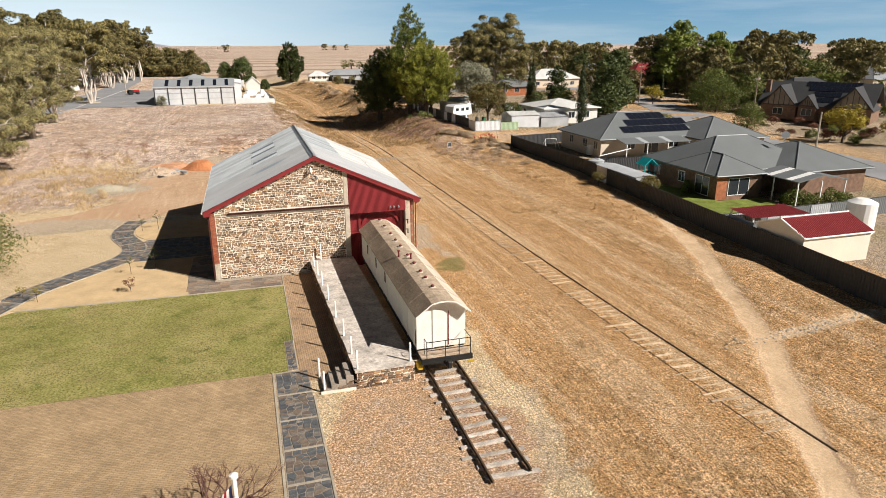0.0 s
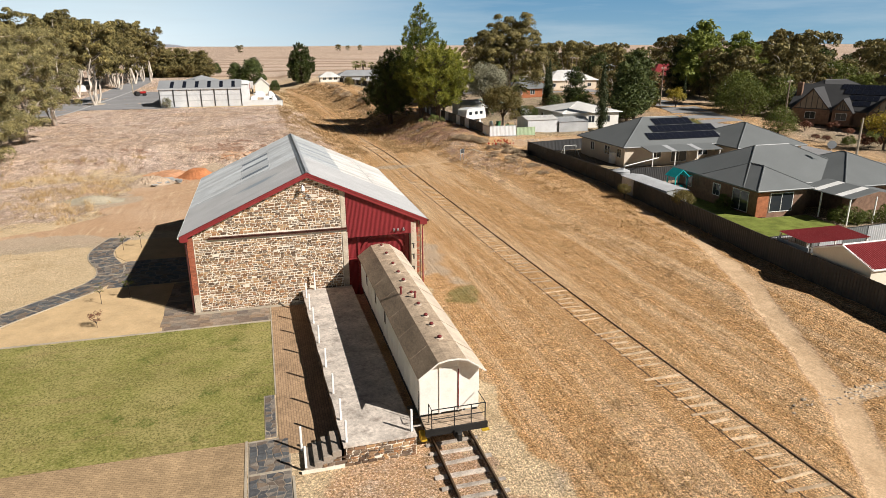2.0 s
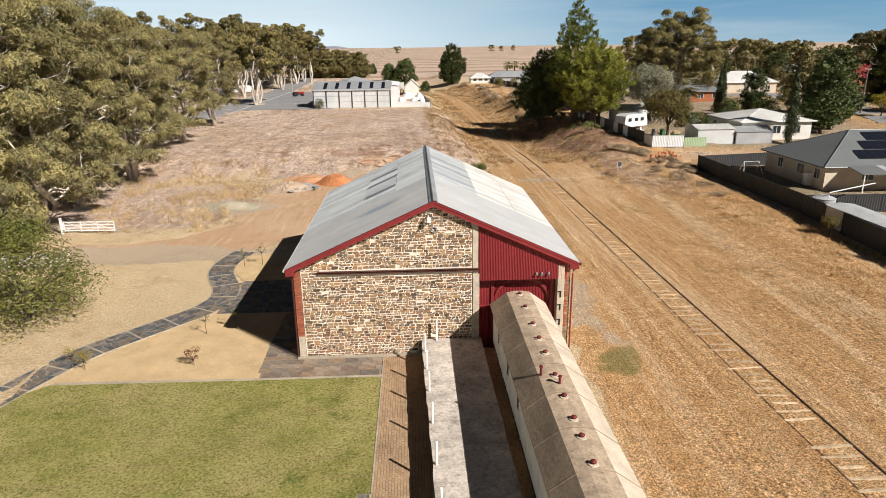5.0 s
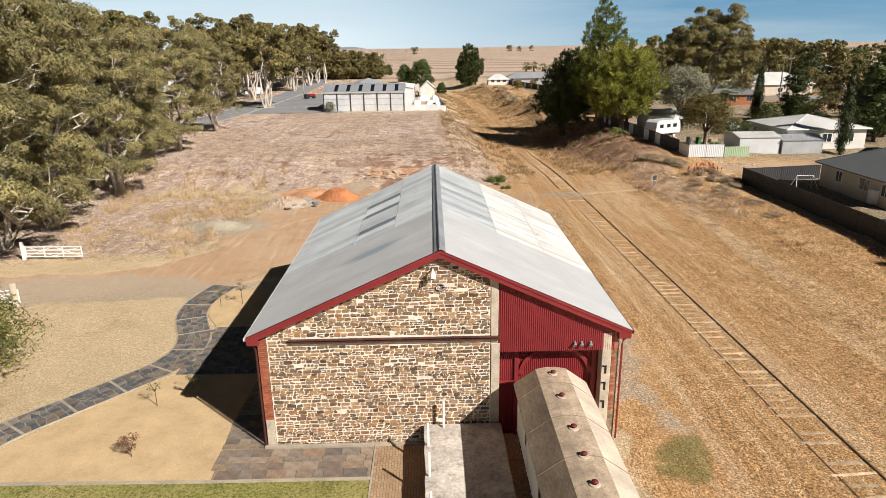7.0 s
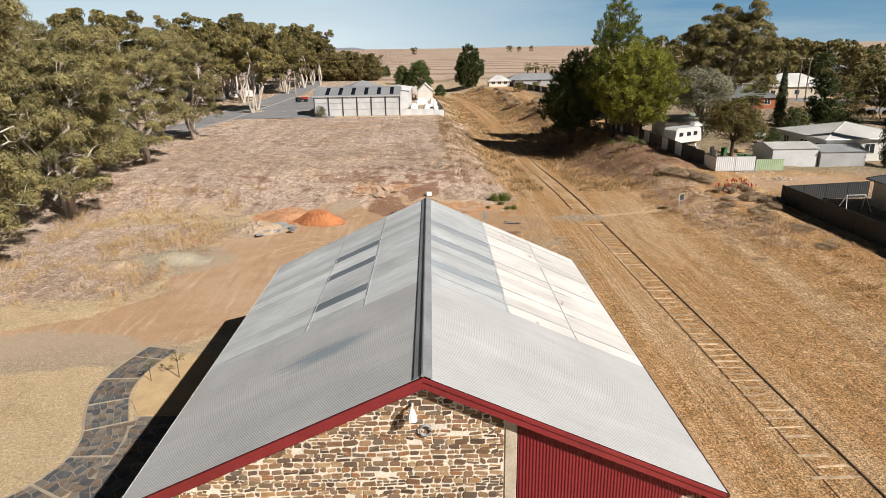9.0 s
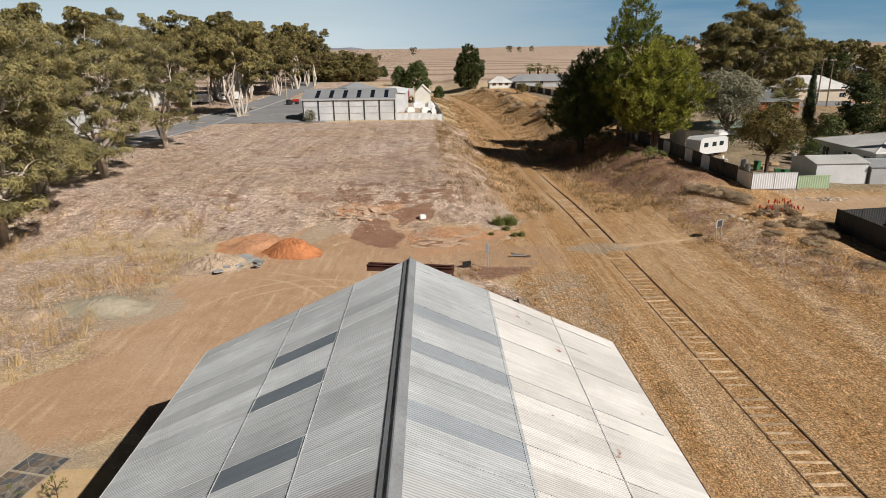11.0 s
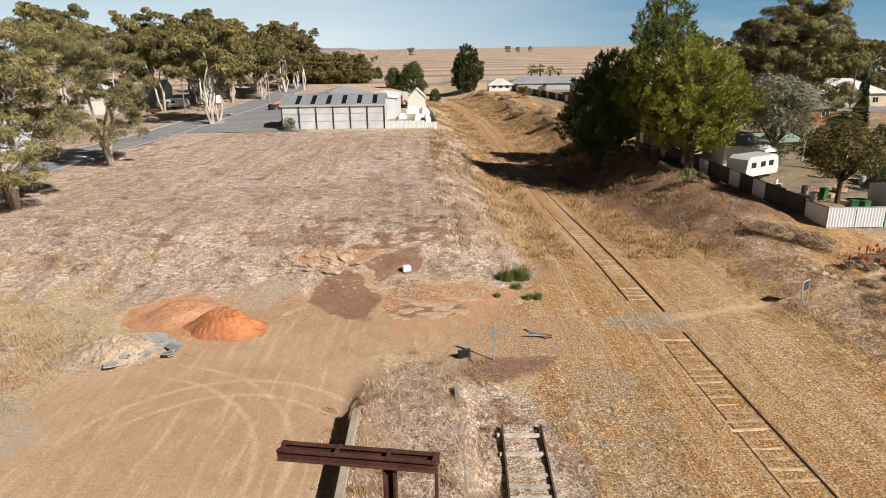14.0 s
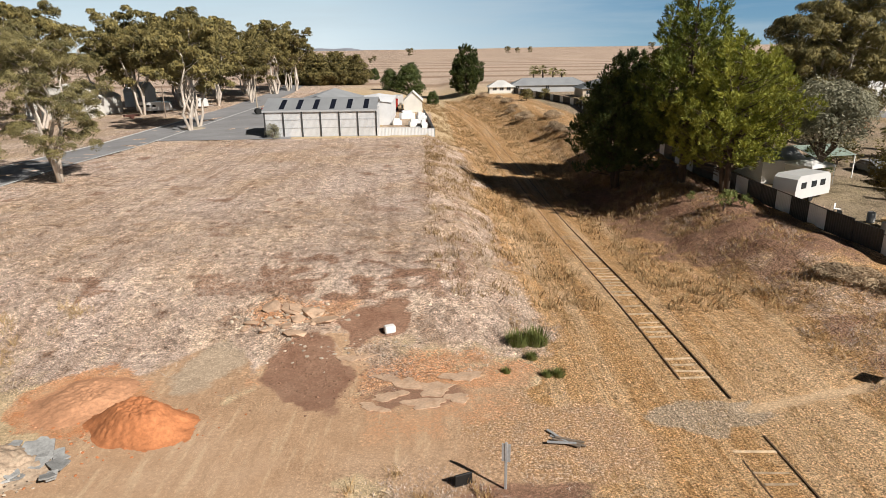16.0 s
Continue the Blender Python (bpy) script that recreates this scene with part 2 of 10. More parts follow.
surf("red_dark", (0.07, 0.022, 0.018), rough=0.6, var=0.2)
surf("rusty_steel", (0.085, 0.034, 0.025), rough=0.8, metal=0.1, var=0.35, s1=1.5, s2=16, dirt=(0.17, 0.07, 0.04), dirt_amt=0.5)
surf("rail_steel", (0.13, 0.082, 0.05), rough=0.75, metal=0.2, var=0.3, s1=2, s2=14)
roof_iron("zinc_new", (0.42, 0.42, 0.42), 0.08, 0.0, 0.5, 0.02, 0.03, (-3.0, 3.9))
roof_iron("zinc_old", (0.50, 0.52, 0.53), 0.15, 0.0, 0.5, 0.03, 0.17)
roof_iron("zinc_grey", (0.40, 0.415, 0.42), 0.16, 0.0, 0.5, 0.08, 0.14)
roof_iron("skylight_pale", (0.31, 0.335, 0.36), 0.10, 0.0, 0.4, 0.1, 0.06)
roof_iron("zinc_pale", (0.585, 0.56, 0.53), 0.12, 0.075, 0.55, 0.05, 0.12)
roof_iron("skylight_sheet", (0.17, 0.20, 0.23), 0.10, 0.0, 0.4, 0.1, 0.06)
surf("ridge_metal", (0.30, 0.31, 0.32), rough=0.5, metal=0.1, var=0.15)
surf("white_paint", (0.78, 0.75, 0.68), rough=0.55, var=0.06, s1=0.8, s2=12, bump=0.05, dirt=(0.55, 0.47, 0.36), dirt_amt=0.25)
surf("white_post", (0.82, 0.81, 0.78), rough=0.5, var=0.06, bump=0.05)
# van roof canvas: brown for the left slope, mid crown, palest right slope
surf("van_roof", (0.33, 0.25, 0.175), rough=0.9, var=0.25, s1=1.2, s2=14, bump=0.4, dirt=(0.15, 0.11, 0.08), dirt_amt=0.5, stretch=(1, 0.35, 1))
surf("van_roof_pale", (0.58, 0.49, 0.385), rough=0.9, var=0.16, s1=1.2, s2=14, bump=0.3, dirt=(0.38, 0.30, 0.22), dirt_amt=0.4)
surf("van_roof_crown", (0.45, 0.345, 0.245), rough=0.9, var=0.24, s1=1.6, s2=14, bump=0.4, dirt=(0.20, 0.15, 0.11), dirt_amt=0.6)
surf("vent_red", (0.16, 0.024, 0.024), rough=0.5, var=0.2)
surf("black_iron", (0.018, 0.017, 0.016), rough=0.6, var=0.3)
surf("timber_deck", (0.42, 0.32, 0.23), var=0.25, s1=2, s2=20, obj=0.15)
surf("yellow_paint", (0.55, 0.36, 0.03), rough=0.5, var=0.15)
surf("platform_concrete", (0.55, 0.485, 0.42), var=0.28, s1=0.9, s2=8, bump=0.4, dirt=(0.17, 0.13, 0.105), dirt_amt=0.6)
surf("step_concrete", (0.30, 0.25, 0.20), var=0.2, s1=1, s2=14)
surf("kerb_concrete", (0.40, 0.34, 0.26), var=0.18, s1=1, s2=14)
surf("slate", (0.085, 0.085, 0.092), rough=0.7, var=0.25, s1=3, s2=22, bump=0.5,
     palette=[(0.125, 0.122, 0.12), (0.09, 0.092, 0.097), (0.19, 0.165, 0.14), (0.16, 0.125, 0.10), (0.11, 0.115, 0.12), (0.24, 0.205, 0.17), (0.20, 0.15, 0.11)])
surf("flagstone", (0.25, 0.18, 0.13), rough=0.8, var=0.25, s1=3, s2=22, bump=0.5,
     palette=[(0.25, 0.19, 0.14), (0.20, 0.15, 0.115), (0.31, 0.24, 0.18), (0.165, 0.135, 0.115), (0.28, 0.20, 0.135), (0.23, 0.19, 0.15)])
surf("slate_joint", (0.34, 0.29, 0.23), var=0.2, s1=2, s2=20)
surf("flag_joint", (0.30, 0.235, 0.165), var=0.2, s1=2, s2=20)
paver_mat("paver_court", (0.43, 0.30, 0.17), (0.24, 0.165, 0.095), 0.23, 0.115, radians(8))
paver_mat("paver_path", (0.42, 0.28, 0.165), (0.22, 0.15, 0.10), 0.23, 0.115, radians(90))
surf("sleeper_wood", (0.47, 0.41, 0.35), var=0.3, s1=4, s2=30, bump=0.6, obj=0.25, dirt=(0.14, 0.11, 0.09), dirt_amt=0.5)
surf("sleeper_main", (0.55, 0.41, 0.27), var=0.3, s1=4, s2=30, bump=0.6, obj=0.3, dirt=(0.36, 0.24, 0.14), dirt_amt=0.5)
surf("asphalt", (0.265, 0.262, 0.265), rough=0.95, var=0.12, s1=0.15, s2=8, bump=0.2, dirt=(0.16, 0.15, 0.14), dirt_amt=0.4)
surf("road_paint", (0.7, 0.7, 0.68), var=0.1)
surf("colorbond_grey", (0.165, 0.175, 0.175), rough=0.45, var=0.06, s1=0.4, s2=8, bump=0.05, spec=0.4)
surf("colorbond_dark", (0.055, 0.055, 0.056), rough=0.5, var=0.08, s1=0.5, s2=8, bump=0.05)
surf("fence_dark", (0.05, 0.049, 0.046), rough=0.55, var=0.1, s1=0.5, s2=8, bump=0.05)
surf("fence_cap", (0.045, 0.045, 0.045), rough=0.5, var=0.1)
surf("fence_white", (0.66, 0.67, 0.68), rough=0.5, var=0.08, s1=0.5)
surf("fence_lightgrey", (0.42, 0.43, 0.44), rough=0.5, var=0.08, s1=0.5)
surf("shed_cladding", (0.60, 0.61, 0.62), rough=0.5, metal=0.1, var=0.1, s1=0.3, s2=6, bump=0.05, dirt=(0.48, 0.47, 0.45), dirt_amt=0.4)
surf("shed_roof_grey", (0.33, 0.34, 0.35), rough=0.5, metal=0.2, var=0.1, s1=0.3, s2=6, bump=0.05)
surf("galv", (0.47, 0.48, 0.49), rough=0.45, metal=0.35, var=0.14, s1=0.5, s2=8, bump=0.05)
surf("cream_wall", (0.60, 0.51, 0.40), rough=0.75, var=0.08, s1=0.5, s2=10, bump=0.1)
surf("cream_shed", (0.72, 0.66, 0.54), rough=0.5, var=0.05, s1=0.5, s2=10, bump=0.05)
surf("red_roof", (0.20, 0.028, 0.030), rough=0.45, var=0.1, s1=0.5, s2=8, bump=0.05)
surf("house_brick", (0.205, 0.125, 0.085), var=0.25, s1=3, s2=30, bump=0.4)
surf("orange_brick", (0.36, 0.13, 0.06), var=0.25, s1=3, s2=30, bump=0.4)
surf("window_frame", (0.75, 0.74, 0.72), rough=0.4, var=0.05, bump=0)
surf("panel_blue", (0.012, 0.014, 0.022), rough=0.2, var=0.1, bump=0, spec=0.5)
surf("panel_frame", (0.04, 0.042, 0.05), rough=0.4, metal=0.5, var=0.05, bump=0)
surf("aqua_plastic", (0.02, 0.42, 0.44), rough=0.4, var=0.08, bump=0)
surf("blue_plastic", (0.02, 0.10, 0.40), rough=0.4, var=0.08, bump=0)
surf("pale_green_roof", (0.34, 0.42, 0.36), rough=0.5, var=0.12, s1=0.5, s2=6, bump=0.05)
surf("pole_wood", (0.22, 0.17, 0.13), var=0.25, s1=1, s2=14)
surf("white_sheet_roof", (0.66, 0.65, 0.62), rough=0.5, metal=0.1, var=0.12, s1=0.3, s2=5, bump=0.05)
surf("bark_gum", (0.60, 0.53, 0.45), var=0.25, s1=0.8, s2=5, bump=0.8, dirt=(0.17, 0.12, 0.085), dirt_amt=0.75, stretch=(1, 1, 0.3))
surf("bark_dark", (0.095, 0.07, 0.052), var=0.3, s1=0.8, s2=5, bump=0.6, stretch=(1, 1, 0.3))
surf("stucco_white", (0.7, 0.68, 0.63), var=0.06, bump=0.05)
surf("tyre_rubber", (0.02, 0.02, 0.02), rough=0.8, var=0.2)
surf("car_black", (0.01, 0.01, 0.012), rough=0.15, var=0.05, bump=0, spec=0.6)
surf("car_white", (0.66, 0.66, 0.65), rough=0.25, var=0.03, bump=0, spec=0.6)
surf("car_red", (0.35, 0.02, 0.02), rough=0.25, var=0.05, bump=0, spec=0.6)
surf("tarp_grey", (0.22, 0.23, 0.235), rough=0.6, var=0.2)
surf("rock", (0.45, 0.37, 0.285), var=0.3, s1=2, s2=12, bump=0.8, island=0.3)
surf("orange_pale", (0.52, 0.27, 0.15), var=0.22, s1=0.8, s2=7, bump=1.0)
surf("red_soil", (0.47, 0.185, 0.078), var=0.22, s1=0.8, s2=7, bump=1.0)
surf("clod_brown", (0.24, 0.14, 0.09), var=0.3, s1=2, s2=14)
surf("crust_pale", (0.53, 0.37, 0.255), var=0.2, s1=1.2, s2=12, bump=0.5, dirt=(0.42, 0.25, 0.15), dirt_amt=0.6)
surf("slab_grey", (0.36, 0.36, 0.35), obj=0.35, var=0.25, s1=1.5, s2=14, bump=0.3)
surf("lawn_lush", (0.17, 0.205, 0.045), rough=0.95, var=0.3, s1=1.0, s2=11, bump=0.9, dirt=(0.26, 0.25, 0.08), dirt_amt=0.5, spec=0.1)
surf("tan_soil", (0.40, 0.30, 0.215), var=0.3, s1=0.9, s2=9, bump=1.0, dirt=(0.46, 0.38, 0.28), dirt_amt=0.5)
surf("gravel_pile", (0.40, 0.35, 0.26), var=0.2, s1=0.9, s2=16, bump=1.0)
glass_mat("glass_dark")
# the dark end of leaf_gum also carries shade from inside the crowns
leaf_mat("leaf_gum", (0.10, 0.096, 0.044), (0.43, 0.365, 0.155), 0.14)
leaf_mat("leaf_olive_green", (0.085, 0.10, 0.024), (0.27, 0.27, 0.065), 0.18)
leaf_mat("leaf_olive", (0.085, 0.072, 0.022), (0.24, 0.185, 0.06), 0.15)
leaf_mat("leaf_gum_far", (0.065, 0.062, 0.026), (0.31, 0.25, 0.09), 0.12)
# bank pines: sun and shade are put into the lit and dark needle colours
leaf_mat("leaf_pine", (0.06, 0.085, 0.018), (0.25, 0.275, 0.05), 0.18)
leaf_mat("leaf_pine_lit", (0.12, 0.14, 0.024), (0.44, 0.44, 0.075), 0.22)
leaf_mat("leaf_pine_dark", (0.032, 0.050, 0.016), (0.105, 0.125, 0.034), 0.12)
leaf_mat("leaf_cypress", (0.024, 0.038, 0.014), (0.070, 0.080, 0.028), 0.1)
leaf_mat("leaf_grey", (0.17, 0.165, 0.105), (0.34, 0.325, 0.23), 0.2)
leaf_mat("leaf_bright", (0.075, 0.105, 0.020), (0.20, 0.215, 0.05), 0.25)
leaf_mat("leaf_yellow", (0.22, 0.17, 0.02), (0.36, 0.29, 0.04), 0.25)
leaf_mat("leaf_autumn", (0.24, 0.10, 0.025), (0.38, 0.18, 0.04), 0.25)
leaf_mat("leaf_dry_red", (0.13, 0.055, 0.035), (0.22, 0.10, 0.06), 0.2)
leaf_mat("leaf_palm", (0.13, 0.14, 0.045), (0.34, 0.31, 0.12), 0.2)
leaf_mat("straw", (0.22, 0.13, 0.055), (0.66, 0.47, 0.25), 0.2, 0.8, 0.6)
leaf_mat("straw_gold", (0.17, 0.09, 0.034), (0.78, 0.53, 0.26), 0.15, 0.8, 0.7)
leaf_mat("straw_pale", (0.36, 0.245, 0.12), (0.68, 0.50, 0.28), 0.2, 0.8, 0.5)
leaf_mat("weed_grey", (0.17, 0.115, 0.085), (0.78, 0.64, 0.53), 0.12, 0.85, 0.7)
leaf_mat("rush_green", (0.12, 0.15, 0.04), (0.26, 0.27, 0.09), 0.2)

# ---- building helpers ----
class Geo:
    """Collects vertices and faces of one mesh."""

    def __init__(self):
        self.v, self.f = [], []

    def add(self, vs, fs):
        o = len(self.v)
        self.v.extend([tuple(p) for p in vs])
        self.f.extend([tuple(i + o for i in f) for f in fs])
        return self

    def box(self, x0, x1, y0, y1, z0, z1, c=0.0):
        if c <= 0:
            vs = [(x, y, z) for z in (z0, z1) for y in (y0, y1) for x in (x0, x1)]
            return self.add(vs, [(0, 2, 3, 1), (4, 5, 7, 6), (0, 1, 5, 4), (2, 6, 7, 3), (0, 4, 6, 2), (1, 3, 7, 5)])
        bm = bmesh.new()
        bmesh.ops.create_cube(bm, size=1, matrix=Matrix.Translation(((x0 + x1) / 2, (y0 + y1) / 2, (z0 + z1) / 2)) @ Matrix.Diagonal((x1 - x0, y1 - y0, z1 - z0, 1)))
        bmesh.ops.bevel(bm, geom=bm.edges[:], offset=c, segments=1, affect="EDGES")
        return self.bm(bm)

    def bm(self, bm):
        bm.verts.index_update()
        self.add([v.co for v in bm.verts], [[v.index for v in f.verts] for f in bm.faces])
        bm.free()
        return self

    def slab(self, pts, z0, z1):
        """A flat polygon (x, y) given thickness."""
        n = len(pts)
        vs = [(x, y, z0) for x, y in pts] + [(x, y, z1) for x, y in pts]
        fs = [tuple(range(n - 1, -1, -1)), tuple(range(n, 2 * n))] + [(i, (i + 1) % n, n + (i + 1) % n, n + i) for i in range(n)]
        return self.add(vs, fs)

    def prism(self, pts, a, b, axis="y"):
        """A profile pushed along an axis from a to b; pts are (x, z) for y, (y, z) for x."""
        n = len(pts)
        mk = (lambda p, t: (p[0], t, p[1])) if axis == "y" else (lambda p, t: (t, p[0], p[1]))
        vs = [mk(p, a) for p in pts] + [mk(p, b) for p in pts]
        fs = [tuple(range(n)), tuple(range(2 * n - 1, n - 1, -1))] + [(i, n + i, n + (i + 1) % n, (i + 1) % n) for i in range(n)]
        return self.add(vs, fs)

    def tube(self, path, radii, n=8, caps=True):
        rings = []
        for i, p in enumerate(path):
            p = Vector(p)
            d = (Vector(path[min(i + 1, len(path) - 1)]) - Vector(path[max(i - 1, 0)])).normalized()
            a = d.cross(Vector((0, 0, 1)) if abs(d.z) < 0.95 else Vector((1, 0, 0))).normalized()
            b = d.cross(a)
            r = radii[i] if isinstance(radii, (list, tuple)) else radii
            rings.append([p + (a * math.cos(k * 2 * math.pi / n) + b * math.sin(k * 2 * math.pi / n)) * r for k in range(n)])
        vs = [q for r in rings for q in r]
        fs = []
        for i in range(len(rings) - 1):
            for k in range(n):
                k2 = (k + 1) % n
                fs.append((i * n + k, i * n + k2, (i + 1) * n + k2, (i + 1) * n + k))
        if caps:
            fs.append(tuple(range(n - 1, -1, -1)))
            fs.append(tuple((len(rings) - 1) * n + k for k in range(n)))
        return self.add(vs, fs)

    def sheet(self, origin, across, along, width, length, pitch=0.09, depth=0.012, per=4, thick=0.0):
        """Corrugated sheet: waves run along 'along'."""
        a, l = Vector(across).normalized(), Vector(along).normalized()
        nrm = a.cross(l).normalized()
        o = Vector(origin)
        n = max(2, int(round(width / pitch * per)))
        vs = []
        for i in range(n + 1):
            s = width * i / n
            h = depth * math.sin(2 * math.pi * s / pitch)
            p = o + a * s + nrm * h
            vs += [p, p + l * length]
        return self.add(vs, [(2 * i, 2 * i + 2, 2 * i + 3, 2 * i + 1) for i in range(n)])

    def mesh(self, name, mat=None, smooth=False):
        me = bpy.data.meshes.new(name)
        me.from_pydata(self.v, [], self.f)
        if mat:
            me.materials.append(MATS[mat] if isinstance(mat, str) else mat)
        if smooth:
            me.polygons.foreach_set("use_smooth", [True] * len(me.polygons))
        me.update()
        return me


def part(name, geo, mat, parent, label="", smooth=False, at=None):
    """One mesh object under a thing or a part."""
    ob = new(name, geo if isinstance(geo, bpy.types.Mesh) else geo.mesh(name, mat, smooth))
    ob.parent = parent
    if at is not None:
        ob.matrix_basis = at
    if label:
        ob["label"] = label
    return ob


def thing(name, label, category, at=(0, 0, 0), rz=0.0, group=""):
    """The empty that carries the parts of one thing."""
    e = new(name)
    e.empty_display_size = 0.3
    e.matrix_basis = pose(*at, 0, 0, rz)
    return tagged(e, label, category, group)


def solid(name, geo, mat, label, category, at=(0, 0, 0), rz=0.0, group="", kind="", smooth=False):
    """A thing of one mesh."""
    ob = new(name, geo if isinstance(geo, bpy.types.Mesh) else geo.mesh(name, mat, smooth))
    ob.matrix_basis = pose(*at, 0, 0, rz)
    return tagged(ob, label, category, group, kind)


def array_mesh(name, verts, faces_n, mat):
    """A mesh from an array of vertices taken in runs of faces_n corners."""
    me = bpy.data.meshes.new(name)
    nv = len(verts)
    nf = nv // faces_n
    me.vertices.add(nv)
    me.vertices.foreach_set("co", np.asarray(verts, dtype=np.float32).ravel())
    me.loops.add(nv)
    me.loops.foreach_set("vertex_index", np.arange(nv, dtype=np.int32))
    me.polygons.add(nf)
    me.polygons.foreach_set("loop_start", np.arange(0, nv, faces_n, dtype=np.int32))
    me.polygons.foreach_set("loop_total", np.full(nf, faces_n, dtype=np.int32))
    me.materials.append(MATS[mat])
    me.update(calc_edges=True)
    return me


def sstep(a, b, v):
    t = np.clip((v - a) / (b - a), 0, 1)
    return t * t * (3 - 2 * t)


def lattice_noise(x, y, scale, seed):
    """Smooth value noise on arrays, -1..1."""
    x, y = np.asarray(x, float) / scale, np.asarray(y, float) / scale
    ix, iy = np.floor(x), np.floor(y)
    fx, fy = x - ix, y - iy
    fx, fy = fx * fx * (3 - 2 * fx), fy * fy * (3 - 2 * fy)

    def h(i, j):
        s = np.sin(i * 127.1 + j * 311.7 + seed * 74.7) * 43758.5453
        return (s - np.floor(s)) * 2 - 1
    return (h(ix, iy) * (1 - fx) + h(ix + 1, iy) * fx) * (1 - fy) + (h(ix, iy + 1) * (1 - fx) + h(ix + 1, iy + 1) * fx) * fy

# ---- ground ----
def track_x(y):
    """Centre line of the running track."""
    y = np.asarray(y, float)
    return 15.75 - 0.0115 * (y - 7) + 0.00055 * np.clip(-y + 5, 0, 60) ** 2 - 0.0011 * np.clip(y - 150, 0, 400) ** 2


def base_height(x, y):
    x, y = np.asarray(x, float), np.asarray(y, float)
    d = x - track_x(np.minimum(y, 260))
    field = 2.2 * sstep(49, 66, y) - 0.75 * sstep(95, 134, y)
    left = field * (1 - sstep(-13.5, -4.0, d))
    right = (0.5 + 1.6 * sstep(48, 66, y) - 0.6 * sstep(125, 200, y)) * sstep(6.5, 14, d)
    cut = -1.0 * sstep(52, 88, y) * (1 - sstep(200, 330, y)) * sstep(-11, -3.6, d) * (1 - sstep(3.6, 11, d))
    near = 1 - sstep(250, 420, np.hypot(x, y))
    # the low pad of weeds and rubble behind the goods shed
    pad = 0.88 * sstep(-1.95, -1.6, x) * (1 - sstep(2.6, 3.6, x)) * sstep(17, 18, y) * (1 - sstep(34.5, 41.5, y)) + 0.12 * np.exp(-(((x - 4.6) / 4.0) ** 4 + ((y - 31) / 11.0) ** 4))
    # far paddocks roll gently
    far = sstep(320, 1200, y) * (3.0 + 5 * lattice_noise(x, y, 620, 3)) + sstep(900, 3000, np.hypot(x, y)) * 7
    return (left + right + cut) * near + (1.2 * (1 - near)) * sstep(150, 300, y) + pad + far


def dist_line(x, y, pts):
    best = np.full(np.shape(x), 1e9)
    for (ax, ay), (bx, by) in zip(pts[:-1], pts[1:]):
        dx, dy = bx - ax, by - ay
        t = np.clip(((x - ax) * dx + (y - ay) * dy) / (dx * dx + dy * dy), 0, 1)
        best = np.minimum(best, np.hypot(x - ax - t * dx, y - ay - t * dy))
    return best


def blob(x, y, cx, cy, rx, ry, soft=0.35):
    d = np.hypot((x - cx) / rx, (y - cy) / ry)
    return 1 - sstep(1 - soft, 1 + soft, d)


def line_mask(x, y, pts, w, soft=0.8):
    return 1 - sstep(w - soft / 2, w + soft / 2, dist_line(x, y, pts))


DRIVE = [(-90, 17.5), (-33, 19.8), (-24, 20.3), (-17, 23), (-12, 29), (-8, 38), (-4, 44), (4, 46)]
FOOTPATH = [(12, -36), (16.2, -29.6), (19.8, -23.4), (22.6, -19.2), (25.2, -13.6), (27.6, -8), (30.0, -1.6), (31.6, 4), (32.6, 14)]
STREET = [(62, -60), (66, -25), (71, 8), (76, 45), (84, 75), (93, 97), (98, 146), (102, 240)]
CROSS = [(54, 154), (74, 151), (94, 146), (116, 141)]


